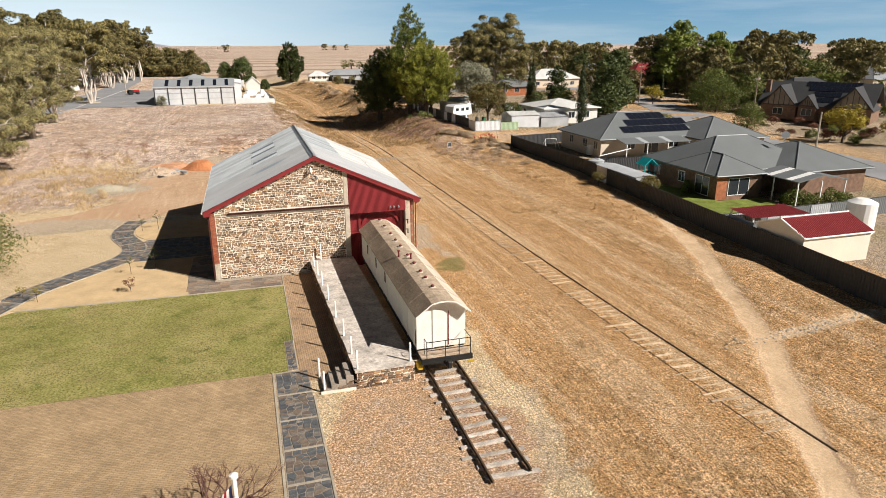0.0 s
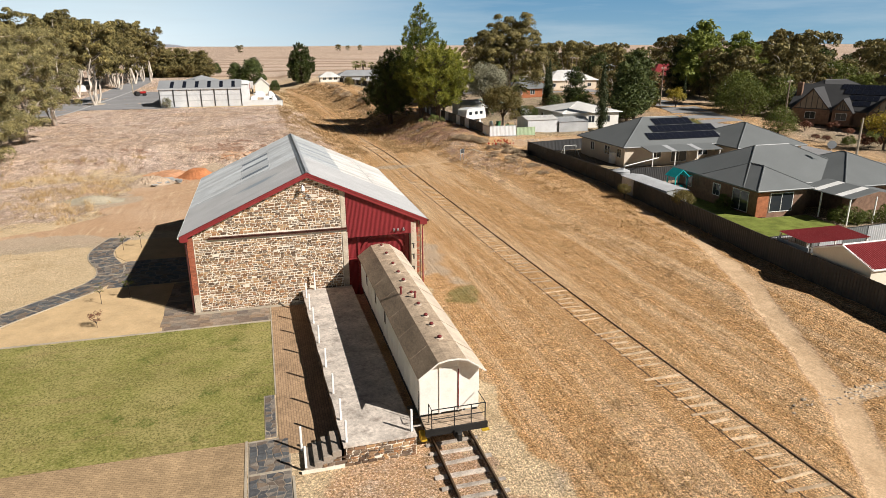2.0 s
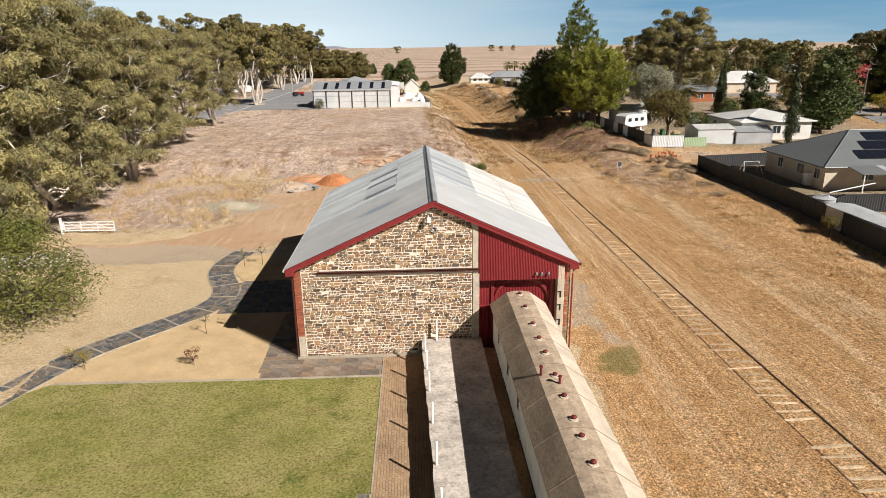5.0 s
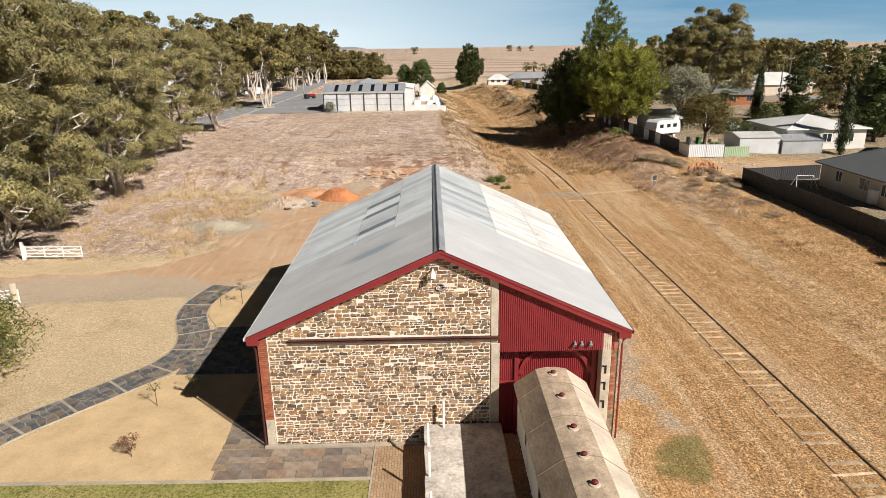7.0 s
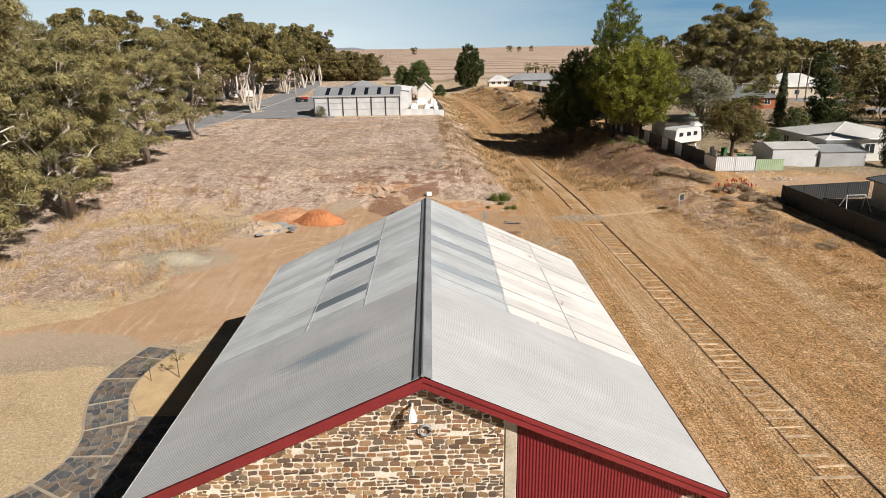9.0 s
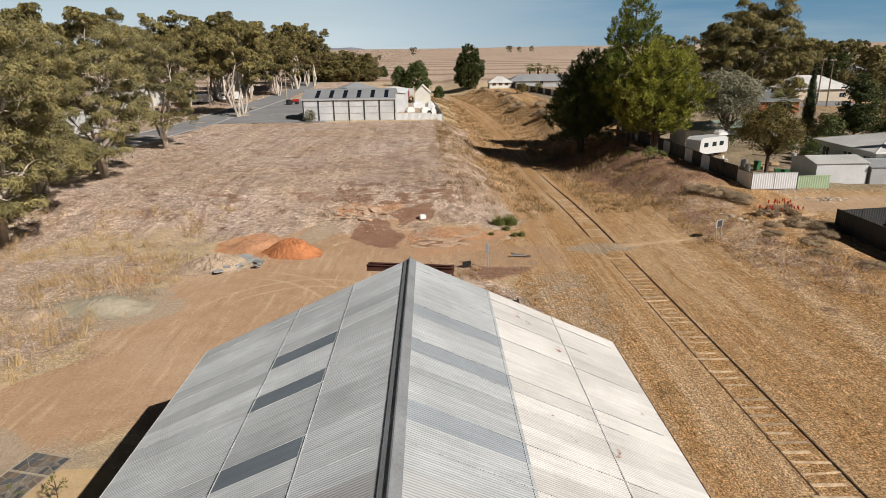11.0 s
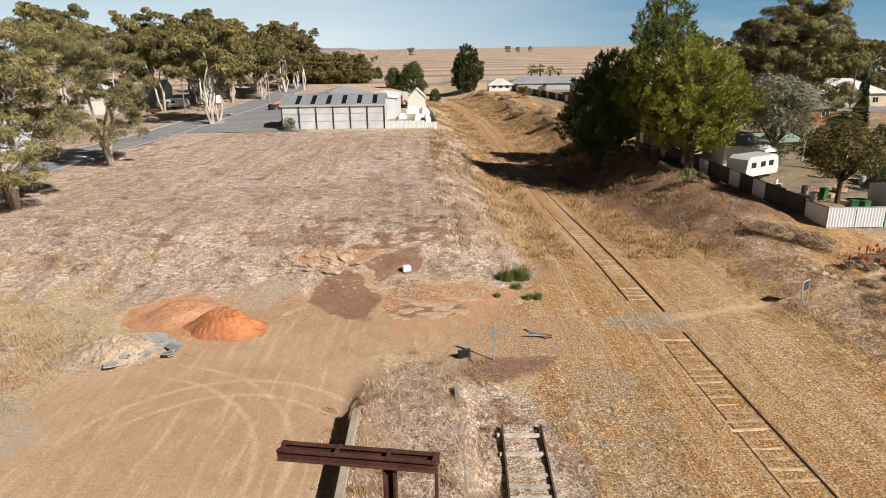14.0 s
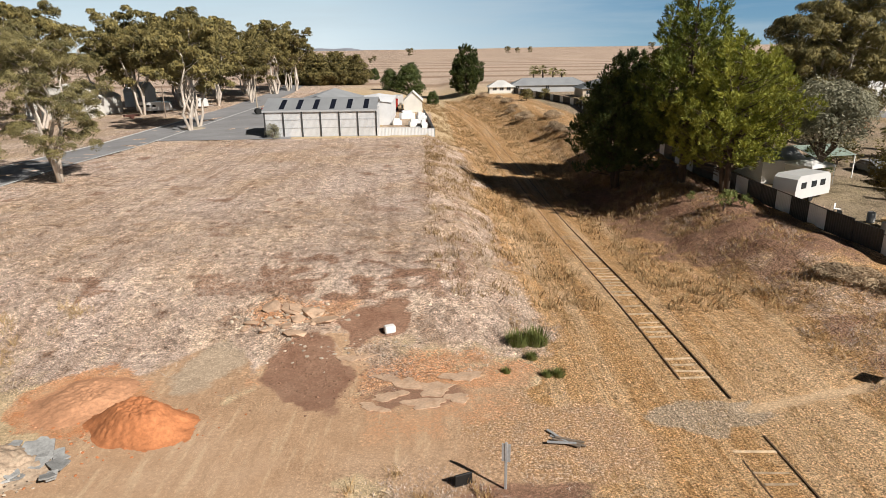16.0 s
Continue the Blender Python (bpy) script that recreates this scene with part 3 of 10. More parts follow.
def zones(x, y):
    """Earth and plant cover: bare, mown, weedy, red, green, stubble."""
    n = lattice_noise(x, y, 2.3, 5) * 0.8 + lattice_noise(x, y, 0.9, 8) * 0.5
    e4 = lattice_noise(x, y, 5.0, 41)
    xx, yy = x + n, y + n
    d = x - track_x(np.minimum(y, 260))
    bare = line_mask(xx, yy, DRIVE[:4], 2.7, 2.2)
    bare = np.maximum(bare, line_mask(xx, yy, DRIVE[3:6], 4.2, 2.5))
    bare = np.maximum(bare, blob(xx, yy, -9.5, 34, 9.5, 13.5, 0.2))
    bare = np.maximum(bare, 0.9 * blob(xx + e4, yy + e4, 0, 46, 11, 4.0, 0.4))
    bare = np.maximum(bare, 0.75 * blob(xx + e4, yy + e4, 4.5, 43.5, 7.5, 3.0, 0.5))
    bare = np.maximum(bare, line_mask(xx * 0.5 + x * 0.5, yy * 0.5 + y * 0.5, FOOTPATH[:7], 0.78, 0.8))
    bare = np.maximum(bare, 0.8 * line_mask(x, y, FOOTPATH[6:], 0.6, 0.8))
    bare = np.maximum(bare, 0.8 * line_mask(x, y, [(22.3, -18.9), (31, -18.9)], 0.55, 0.7))
    bare = np.maximum(bare, 0.7 * line_mask(x, y, [(16.5, 46.6), (20, 47.6), (26, 49), (36, 53)], 0.45, 0.6))
    bare = np.maximum(bare, 0.9 * blob(xx, yy, 1.6, -24.5, 4.4, 8.0, 0.35))
    bare = np.maximum(bare, 0.45 * blob(xx, yy, 9.6, 8, 1.8, 18, 0.6))
    bare = np.maximum(bare, 0.8 * blob(xx, yy, 42, 55, 8, 3.0, 0.5))
    mown = sstep(6.2, 8.5, xx + 2.2 * e4 * sstep(20, 40, y) - 2.0 * sstep(38, 60, y) * (e4 - 0.3)) * (1 - sstep(205, 260, y))
    weedy = (1 - sstep(-10, -3.5, d + 3.0 * e4)) * sstep(47, 56, yy + 2.5 * e4) * (1 - sstep(128, 134, y))
    weedy = np.maximum(weedy, (1 - sstep(-36, -26, xx)) * sstep(24, 27, yy) * (0.62 + 0.3 * sstep(48, 54, yy)))
    weedy = np.maximum(weedy, 0.58 * (1 - sstep(-21, -17, xx)) * sstep(25, 29, yy) * (1 - sstep(46, 50, yy)))
    weedy = np.maximum(weedy, blob(xx, yy, 2.4, 31, 5.0, 11.5, 0.25))
    weedy = np.maximum(weedy, 0.5 * sstep(7.5, 9.5, d - 4.5 * (1 - sstep(28, 50, y)) + n * 0.4) * (1 - sstep(13.5, 16, d)) * sstep(6, 40, y) * (1 - sstep(110, 130, y)))
    red = np.maximum(0.9 * blob(xx, yy, -14.2, 48.6, 3.6, 3.3, 0.25), 0.6 * blob(xx, yy, 3.0, 50.6, 6.0, 2.2, 0.5))
    red = np.maximum(red, 0.5 * sstep(0.1, 0.5, lattice_noise(x, y, 2.2, 31)) * blob(xx, yy, 0, 48.5, 13, 4.5, 0.4))
    red = np.maximum(red, 0.55 * blob(xx, yy, -20.6, 41, 3.2, 1.3, 0.5))
    red = np.maximum(red, 0.5 * blob(xx, yy, 5.0, 40.2, 3.0, 1.2, 0.5))
    red = np.maximum(red, 0.5 * blob(xx, yy, 3.6, 47.6, 4, 1.2, 0.5))
    green = np.maximum(0.6 * blob(xx, yy, 9.6, -1.8, 1.3, 2.0, 0.5), 0.4 * blob(xx, yy, 7.6, 53.4, 1.6, 1.0, 0.5))
    red = np.maximum(red, 0.62 * blob(xx, yy, -5.4, 57.2, 3.6, 2.0, 0.5))
    stub = sstep(240, 330, y + 0.2 * np.abs(x))
    brown = np.maximum(0.82 * blob(xx + 0.6 * e4, yy + 0.5 * n + 0.9 * (xx + 3.7), -3.7, 50.6, 2.5, 2.9, 0.45), 0.95 * blob(xx, yy, -1.2, 55.3, 2.1, 1.7, 0.35))
    brown = np.maximum(brown, 0.62 * blob(xx, yy, 5.0, 40.8, 3.2, 1.2, 0.5))
    brown = np.maximum(brown, 0.72 * blob(xx + n, yy + n, 26.5, 86, 9, 26, 0.45))
    brown = np.maximum(brown, 0.6 * blob(xx + n, yy + n, 30, 66, 3.5, 7, 0.5))
    grey = np.maximum(0.9 * blob(xx, yy, 14.4, 46.0, 3.0, 1.1, 0.4), 0.85 * blob(xx, yy, -25, 19.2, 13, 2.8, 0.5))
    grey = np.maximum(grey, 0.42 * blob(xx, yy, 2.4, -25, 6, 9, 0.3))
    grey = np.maximum(grey, 0.8 * blob(xx, yy, -20.5, 35.2, 5.2, 3.4, 0.35))
    grey = np.maximum(grey, 0.47 * sstep(0.0, 0.5, lattice_noise(x, y, 1.3, 51)) * blob(xx, yy, 5.5, -24, 4.0, 9, 0.4))
    grey = np.maximum(grey, 0.5 * blob(xx, yy, 9.8, 35, 3.4, 9, 0.5))
    grey = np.maximum(grey, 0.62 * blob(xx + e4, yy, 9.6, 9, 1.5, 12, 0.5))
    brown = np.maximum(brown, 0.6 * blob(xx, yy, 1.4, 48.6, 2.6, 1.6, 0.5))
    grey = np.maximum(grey, 0.72 * blob(xx, yy, -9.2, 51.8, 1.8, 2.4, 0.5))
    brown = np.maximum(brown, 0.53 * sstep(0.56, 0.72, lattice_noise(x * 0.7, y, 1.7, 21)) * weedy * (y > 25) * (y < 126))
    path = line_mask(x + 0.3 * n, y, FOOTPATH[:7], 0.68, 0.6)
    path = np.maximum(path, 0.8 * line_mask(x + 0.2 * n, y, FOOTPATH[6:], 0.5, 0.7))
    path = np.maximum(path, line_mask(x, y + 0.2 * n, [(22.3, -18.9), (31, -18.9)], 0.5, 0.6))
    path = np.maximum(path, 0.8 * line_mask(x, y, [(16.5, 46.6), (20, 47.6), (26, 49), (36, 53)], 0.4, 0.6))
    town = sstep(35.5, 37.0, x + 0.02 * (y - 40)) * (1 - sstep(420, 520, np.hypot(x, y))) * (1 - 0.75 * blob(x, y, 41, 55, 9, 4.5, 0.3))
    town = town * (1 - sstep(225, 290, y - 0.25 * x)) * (1 - 0.85 * line_mask(x, y + 2 * n, STREET, 9, 5))
    town = np.maximum(town, 0.3 * (1 - sstep(-56, -52, x)) * sstep(20, 60, y) * (1 - sstep(230, 300, y)))
    brown = np.maximum(brown, np.maximum(0.5 * line_mask(xx, yy, [(4.2, -36), (4.2, -15)], 1.5, 1.6), 0.40 * blob(xx, yy, 2.4, -25, 6, 9, 0.3)))
    brown = np.maximum(brown, 0.6 * sstep(-0.4, 0.4, lattice_noise(x, y * 1.4, 1.1, 77) + 0.6 * lattice_noise(x, y, 0.5, 78)) * blob(xx, yy, -2.5, 62, 10, 7, 0.6))
    bare = np.maximum(bare, np.maximum(0.95 * blob(xx, yy, -3.6, 50.8, 3.0, 3.6, 0.3), 0.95 * blob(xx, yy, -14.2, 48.6, 3.4, 3.2, 0.25)))
    bare = np.maximum(bare, 0.8 * blob(xx, yy, -9.5, 50.2, 3.0, 3.0, 0.35))
    bare = np.maximum(bare, 0.85 * blob(xx, yy, -1.2, 55.3, 2.0, 1.6, 0.35))
    brown = np.maximum(brown, 0.55 * sstep(0.0, 0.5, lattice_noise(x, y, 1.4, 91)) * sstep(8, 9.5, d) * (1 - sstep(14, 16, d)) * sstep(10, 30, y) * (1 - sstep(100, 120, y)))
    coarse = np.maximum(blob(xx, yy, 2.6, -24.5, 7.0, 10, 0.3), 0.9 * blob(xx, yy, 9.5, 45.4, 5.5, 4.5, 0.4))
    return bare, mown, weedy, red, green, stub, brown, grey, town, path, coarse


def graded(lo, hi, step, reach, grow=1.16):
    core = list(np.arange(lo, hi + step / 2, step))
    s, a, b = step, [], []
    p, q = lo, core[-1]
    while p > -reach:
        s *= grow
        p -= s
        a.append(p)
    s = step
    while q < reach:
        s *= grow
        q += s
        b.append(q)
    return np.array(a[::-1] + core + b)


gx = graded(-42, 42, 0.48, 4500)
gy = graded(-36, 130, 0.48, 4500)
GX, GY = np.meshgrid(gx, gy)
GZ = base_height(GX, GY)
z_bare, z_mown, z_weedy, z_red, z_green, z_stub, z_brown, z_grey, z_town, z_path, z_coarse = zones(GX, GY)
near_w = 1 - sstep(130, 170, np.hypot(GX, GY - 40))
keep_flat = np.maximum.reduce([(1 - sstep(-13.6, -12.6, GY)) * (1 - sstep(-4, -3, GX)), sstep(-21, -20, GX) * (1 - sstep(8.4, 9.2, GX)) * sstep(-37, -36, GY) * (1 - sstep(19, 20, GY)),
                               1 - sstep(2.4, 3.2, np.abs(GX - track_x(GY))), np.clip(z_bare * 1.2, 0, 0.85)])
GZ = GZ + near_w * (1 - keep_flat) * (lattice_noise(GX, GY, 1.7, 1) * (0.05 + 0.14 * sstep(4.0, 6.0, np.abs(GX - track_x(GY))) * sstep(52, 60, GY) * sstep(0, 3, GX)) + lattice_noise(GX, GY, 4.2, 11) * 0.22 * sstep(3.8, 6.5, np.abs(GX - track_x(GY))) * sstep(52, 62, GY) * (1 - sstep(14, 17, GX - track_x(GY))) * sstep(-2, 4, GX) + lattice_noise(GX, GY, 0.8, 2) * (0.03 + 0.07 * z_weedy)) - 0.004
nx, ny = len(gx), len(gy)
idx = np.arange(nx * ny).reshape(ny, nx)
g_faces = np.stack([idx[:-1, :-1], idx[:-1, 1:], idx[1:, 1:], idx[1:, :-1]], -1).reshape(-1, 4)
gme = bpy.data.meshes.new("ground")
gme.vertices.add(nx * ny)
gme.vertices.foreach_set("co", np.stack([GX, GY, GZ], -1).astype(np.float32).ravel())
gme.loops.add(g_faces.size)
gme.loops.foreach_set("vertex_index", g_faces.astype(np.int32).ravel())
gme.polygons.add(len(g_faces))
gme.polygons.foreach_set("loop_start", np.arange(0, g_faces.size, 4, dtype=np.int32))
gme.polygons.foreach_set("loop_total", np.full(len(g_faces), 4, dtype=np.int32))
gme.update(calc_edges=True)
gme.polygons.foreach_set("use_smooth", [True] * len(g_faces))
for nm, (r, g, b) in (("cover_a", (z_bare, z_mown, z_weedy)), ("cover_b", (z_red, z_green, z_stub)), ("cover_c", (z_brown, z_grey, z_town)), ("cover_d", (z_path, GX - track_x(np.minimum(GY, 260)), z_coarse))):
    at = gme.color_attributes.new(nm, "FLOAT_COLOR", "POINT")
    at.data.foreach_set("color", np.stack([r, g, b, np.ones_like(r)], -1).astype(np.float32).ravel())


def ground_mat():
    m, N, L, out = node_mat("earth")
    tc = N.new("ShaderNodeTexCoord").outputs["Object"]
    sep = []
    for nm in ("cover_a", "cover_b", "cover_c", "cover_d"):
        a = N.new("ShaderNodeAttribute")
        a.attribute_name = nm
        s = N.new("ShaderNodeSeparateColor")
        L.new(a.outputs["Color"], s.inputs[0])
        sep += list(s.outputs)
    bare, mown, weedy, red, green, stub, brown, grey, town, path, across, coarse = sep[:12]
    big = noise_node(N, L, tc, 0.09, 5, 0.6)
    mid = noise_node(N, L, tc, 0.7, 6, 0.7)
    fine = noise_node(N, L, tc, 6.5, 6, 0.75)
    grit = noise_node(N, L, tc, 30, 3, 0.7)
    speck = noise_node(N, L, tc, 10, 3, 0.85)
    mp = N.new("ShaderNodeMapping")
    mp.inputs["Scale"].default_value = (3.2, 0.10, 1)
    mp.inputs["Rotation"].default_value = (0, 0, radians(-1.5))
    L.new(tc, mp.inputs["Vector"])
    rows = noise_node(N, L, mp.outputs["Vector"], 1.0, 5, 0.65)
    mp2 = N.new("ShaderNodeMapping")
    mp2.inputs["Scale"].default_value = (0.5, 0.035, 1)
    L.new(tc, mp2.inputs["Vector"])
    swath = noise_node(N, L, mp2.outputs["Vector"], 1.0, 4, 0.6)
    patch = noise_node(N, L, tc, 1.25, 6, 0.8)
    tuft = noise_node(N, L, tc, 2.4, 5, 0.85)

    def sharp(mask, amt, lo=0.42, hi=0.58):
        k = mathn(N, L, "ADD", mask, mathn(N, L, "MULTIPLY", mathn(N, L, "SUBTRACT", fine, 0.5), amt))
        k = mathn(N, L, "ADD", k, mathn(N, L, "MULTIPLY", mathn(N, L, "SUBTRACT", mid, 0.5), amt))
        return ramp(N, L, k, lo, hi)
    # short dry pasture
    col = mixc(N, L, ramp(N, L, mid, 0.3, 0.7), (0.66, 0.51, 0.33), (0.56, 0.42, 0.255))
    col = mixc(N, L, ramp(N, L, big, 0.45, 0.65, 0, 0.6), col, (0.56, 0.43, 0.26))
    col = mixc(N, L, ramp(N, L, noise_node(N, L, tc, 0.33, 5, 0.7), 0.52, 0.66, 0, 0.6), col, (0.42, 0.30, 0.17))
    # mown straw in rows
    mp5 = N.new("ShaderNodeMapping")
    mp5.inputs["Scale"].default_value = (11.0, 3.2, 1)
    L.new(tc, mp5.inputs["Vector"])
    lie = noise_node(N, L, mp5.outputs["Vector"], 1.0, 5, 0.7)
    cmb = N.new("ShaderNodeCombineXYZ")
    sy = N.new("ShaderNodeSeparateXYZ")
    L.new(tc, sy.inputs[0])
    L.new(across, cmb.inputs[0])
    L.new(mathn(N, L, "MULTIPLY", sy.outputs["Y"], 0.016), cmb.inputs[1])
    bands = noise_node(N, L, cmb.outputs[0], 0.85, 4, 0.62)
    straw = mixc(N, L, ramp(N, L, lie, 0.32, 0.68), (0.34, 0.18, 0.074), (0.68, 0.425, 0.205))
    straw = mixc(N, L, ramp(N, L, rows, 0.48, 0.66, 0, 0.6), straw, (0.40, 0.22, 0.095))
    straw = mixc(N, L, ramp(N, L, bands, 0.50, 0.62, 0, 0.42), straw, (0.73, 0.52, 0.315))
    straw = mixc(N, L, ramp(N, L, bands, 0.46, 0.36, 0, 0.36), straw, (0.44, 0.25, 0.10))
    straw = mixc(N, L, ramp(N, L, patch, 0.52, 0.64, 0, 0.5), straw, (0.72, 0.515, 0.31))
    straw = mixc(N, L, ramp(N, L, patch, 0.46, 0.34, 0, 0.6), straw, (0.33, 0.18, 0.075))
    straw = mixc(N, L, ramp(N, L, swath, 0.50, 0.62, 0, 0.45), straw, (0.70, 0.52, 0.34))
    # dark flecks: the shade between stalks is put into the straw colour
    straw = mixc(N, L, ramp(N, L, fine, 0.52, 0.66, 0, 0.7), straw, (0.22, 0.115, 0.048))
    straw = mixc(N, L, ramp(N, L, mid, 0.58, 0.72, 0, 0.4), straw, (0.33, 0.18, 0.085))
    col = mixc(N, L, sharp(mown, 0.5), col, straw)
    # grey-brown weeds
    wd = mixc(N, L, ramp(N, L, mid, 0.3, 0.7), (0.53, 0.405, 0.335), (0.68, 0.54, 0.45))
    wd = mixc(N, L, ramp(N, L, big, 0.42, 0.62, 0, 0.75), wd, (0.56, 0.385, 0.24))
    wd = mixc(N, L, ramp(N, L, fine, 0.50, 0.66, 0, 0.7), wd, (0.22, 0.14, 0.10))
    wd = mixc(N, L, ramp(N, L, noise_node(N, L, tc, 0.23, 5, 0.7), 0.60, 0.67, 0, 0.8), wd, (0.20, 0.10, 0.055))
    mp4 = N.new("ShaderNodeMapping")
    mp4.inputs["Scale"].default_value = (0.10, 1.5, 1)
    mp4.inputs["Rotation"].default_value = (0, 0, radians(4))
    L.new(tc, mp4.inputs["Vector"])
    drag = noise_node(N, L, mp4.outputs["Vector"], 1.0, 4, 0.6)
    wd = mixc(N, L, ramp(N, L, drag, 0.54, 0.68, 0, 0.35), wd, (0.70, 0.56, 0.44))
    # shaded gaps and bright tops of weed tufts, put into the colour
    wd = mixc(N, L, ramp(N, L, tuft, 0.47, 0.36, 0, 0.8), wd, (0.20, 0.125, 0.085))
    wd = mixc(N, L, ramp(N, L, tuft, 0.53, 0.64, 0, 0.75), wd, (0.78, 0.63, 0.50))
    mp7 = N.new("ShaderNodeMapping")
    mp7.inputs["Scale"].default_value = (0.85, 0.05, 1)
    mp7.inputs["Rotation"].default_value = (0, 0, radians(7))
    L.new(tc, mp7.inputs["Vector"])
    drills = noise_node(N, L, mp7.outputs["Vector"], 1.0, 4, 0.6)
    wd = mixc(N, L, ramp(N, L, drills, 0.53, 0.64, 0, 0.5), wd, (0.30, 0.19, 0.125))
    wd = mixc(N, L, ramp(N, L, drills, 0.46, 0.36, 0, 0.45), wd, (0.74, 0.58, 0.44))
    wd = mixc(N, L, ramp(N, L, patch, 0.58, 0.70, 0, 0.5), wd, (0.62, 0.44, 0.25))
    col = mixc(N, L, sharp(weedy, 0.7), col, wd)
    # bare earth
    dirt = mixc(N, L, ramp(N, L, mid, 0.3, 0.7), (0.515, 0.335, 0.205), (0.425, 0.268, 0.16))
    dirt = mixc(N, L, ramp(N, L, big, 0.5, 0.62, 0, 0.6), dirt, (0.55, 0.385, 0.26))
    mp6 = N.new("ShaderNodeMapping")
    mp6.inputs["Scale"].default_value = (2.2, 0.22, 1)
    mp6.inputs["Rotation"].default_value = (0, 0, radians(-38))
    L.new(tc, mp6.inputs["Vector"])
    drift = noise_node(N, L, mp6.outputs["Vector"], 1.0, 5, 0.65)
    dirt = mixc(N, L, ramp(N, L, drift, 0.54, 0.66, 0, 0.45), dirt, (0.66, 0.50, 0.33))
    dirt = mixc(N, L, ramp(N, L, drift, 0.44, 0.34, 0, 0.45), dirt, (0.36, 0.235, 0.14))
    dirt = mixc(N, L, ramp(N, L, grit, 0.55, 0.68, 0, 0.4), dirt, (0.64, 0.53, 0.40))
    dirt = mixc(N, L, ramp(N, L, speck, 0.60, 0.68, 0, 0.5), dirt, (0.28, 0.19, 0.12))
    # stony ground with dead weeds and gravel
    stony = mixc(N, L, ramp(N, L, patch, 0.45, 0.60), (0.50, 0.30, 0.155), (0.40, 0.27, 0.17))
    stony = mixc(N, L, ramp(N, L, tuft, 0.54, 0.62, 0, 0.75), stony, (0.23, 0.125, 0.085))
    stony = mixc(N, L, ramp(N, L, speck, 0.56, 0.64, 0, 0.8), stony, (0.62, 0.53, 0.44))
    stony = mixc(N, L, ramp(N, L, patch, 0.43, 0.36, 0, 0.6), stony, (0.64, 0.44, 0.24))
    dirt = mixc(N, L, mathn(N, L, "MULTIPLY", sharp(coarse, 0.6), 0.85), dirt, stony)
    col = mixc(N, L, sharp(bare, 0.55), col, dirt)
    rd = mixc(N, L, ramp(N, L, mid, 0.35, 0.65), (0.52, 0.225, 0.10), (0.56, 0.36, 0.22))
    col = mixc(N, L, sharp(red, 0.8), col, rd)
    br = mixc(N, L, ramp(N, L, mid, 0.35, 0.65), (0.24, 0.13, 0.085), (0.33, 0.20, 0.135))
    col = mixc(N, L, sharp(brown, 0.6), col, br)
    gv = mixc(N, L, ramp(N, L, grit, 0.4, 0.6), (0.33, 0.26, 0.185), (0.54, 0.43, 0.32))
    col = mixc(N, L, mathn(N, L, "MULTIPLY", sharp(grey, 0.7), 0.85), col, gv)
    gr = mixc(N, L, fine, (0.13, 0.125, 0.035), (0.22, 0.19, 0.07))
    col = mixc(N, L, mathn(N, L, "MULTIPLY", sharp(green, 0.7), 0.8), col, gr)
    # far stubble paddocks with drill lines
    mp3 = N.new("ShaderNodeMapping")
    mp3.inputs["Scale"].default_value = (0.004, 0.035, 1)
    mp3.inputs["Rotation"].default_value = (0, 0, radians(7))
    L.new(tc, mp3.inputs["Vector"])
    drill = noise_node(N, L, mp3.outputs["Vector"], 1.0, 5, 0.65)
    pad = noise_node(N, L, tc, 0.0022, 2)
    sb = mixc(N, L, ramp(N, L, drill, 0.35, 0.65), (0.50, 0.375, 0.285), (0.60, 0.47, 0.375))
    sb = mixc(N, L, ramp(N, L, pad, 0.48, 0.56, 0, 0.7), sb, (0.50, 0.385, 0.30))
    wv = N.new("ShaderNodeTexWave")
    wv.bands_direction = "Y"
    setin(wv, Scale=0.0042, Distortion=5.0, Detail=2.0)
    wv.inputs["Detail Scale"].default_value = 0.25
    L.new(tc, wv.inputs["Vector"])
    sb = mixc(N, L, ramp(N, L, wv.outputs["Fac"], 0.0, 0.35, 0.9, 0.0), sb, (0.30, 0.20, 0.14))
    col = mixc(N, L, stub, col, sb)
    # trodden verges and garden soil of the town
    tw = mixc(N, L, ramp(N, L, mid, 0.35, 0.65), (0.42, 0.325, 0.235), (0.31, 0.235, 0.165))
    tw = mixc(N, L, ramp(N, L, big, 0.44, 0.56, 0, 0.5), tw, (0.25, 0.205, 0.11))
    col = mixc(N, L, town, col, tw)
    pt = mixc(N, L, ramp(N, L, mid, 0.35, 0.65), (0.66, 0.475, 0.30), (0.52, 0.36, 0.215))
    col = mixc(N, L, mathn(N, L, "MULTIPLY", sharp(path, 0.5), 0.9), col, pt)
    # curving wheel marks in the yard
    for cx, cy, r, w, ax, lo, hi in ((-14.75, 31.8, 9.2, 0.2, "X", -13.5, -10.5), (-13.9, 32.5, 9.7, 0.2, "X", -13.0, -10.5), (-7.5, 32.8, 7.2, 0.2, "Y", 34.0, 36.0), (-7.5, 32.8, 5.8, 0.2, "Y", 35.0, 37.0)):
        ds = N.new("ShaderNodeVectorMath")
        ds.operation = "DISTANCE"
        L.new(tc, ds.inputs[0])
        ds.inputs[1].default_value = (cx, cy, 0)
        off = mathn(N, L, "ABSOLUTE", mathn(N, L, "SUBTRACT", mathn(N, L, "ADD", ds.outputs["Value"], mathn(N, L, "MULTIPLY", big, 1.2)), r + 0.6))
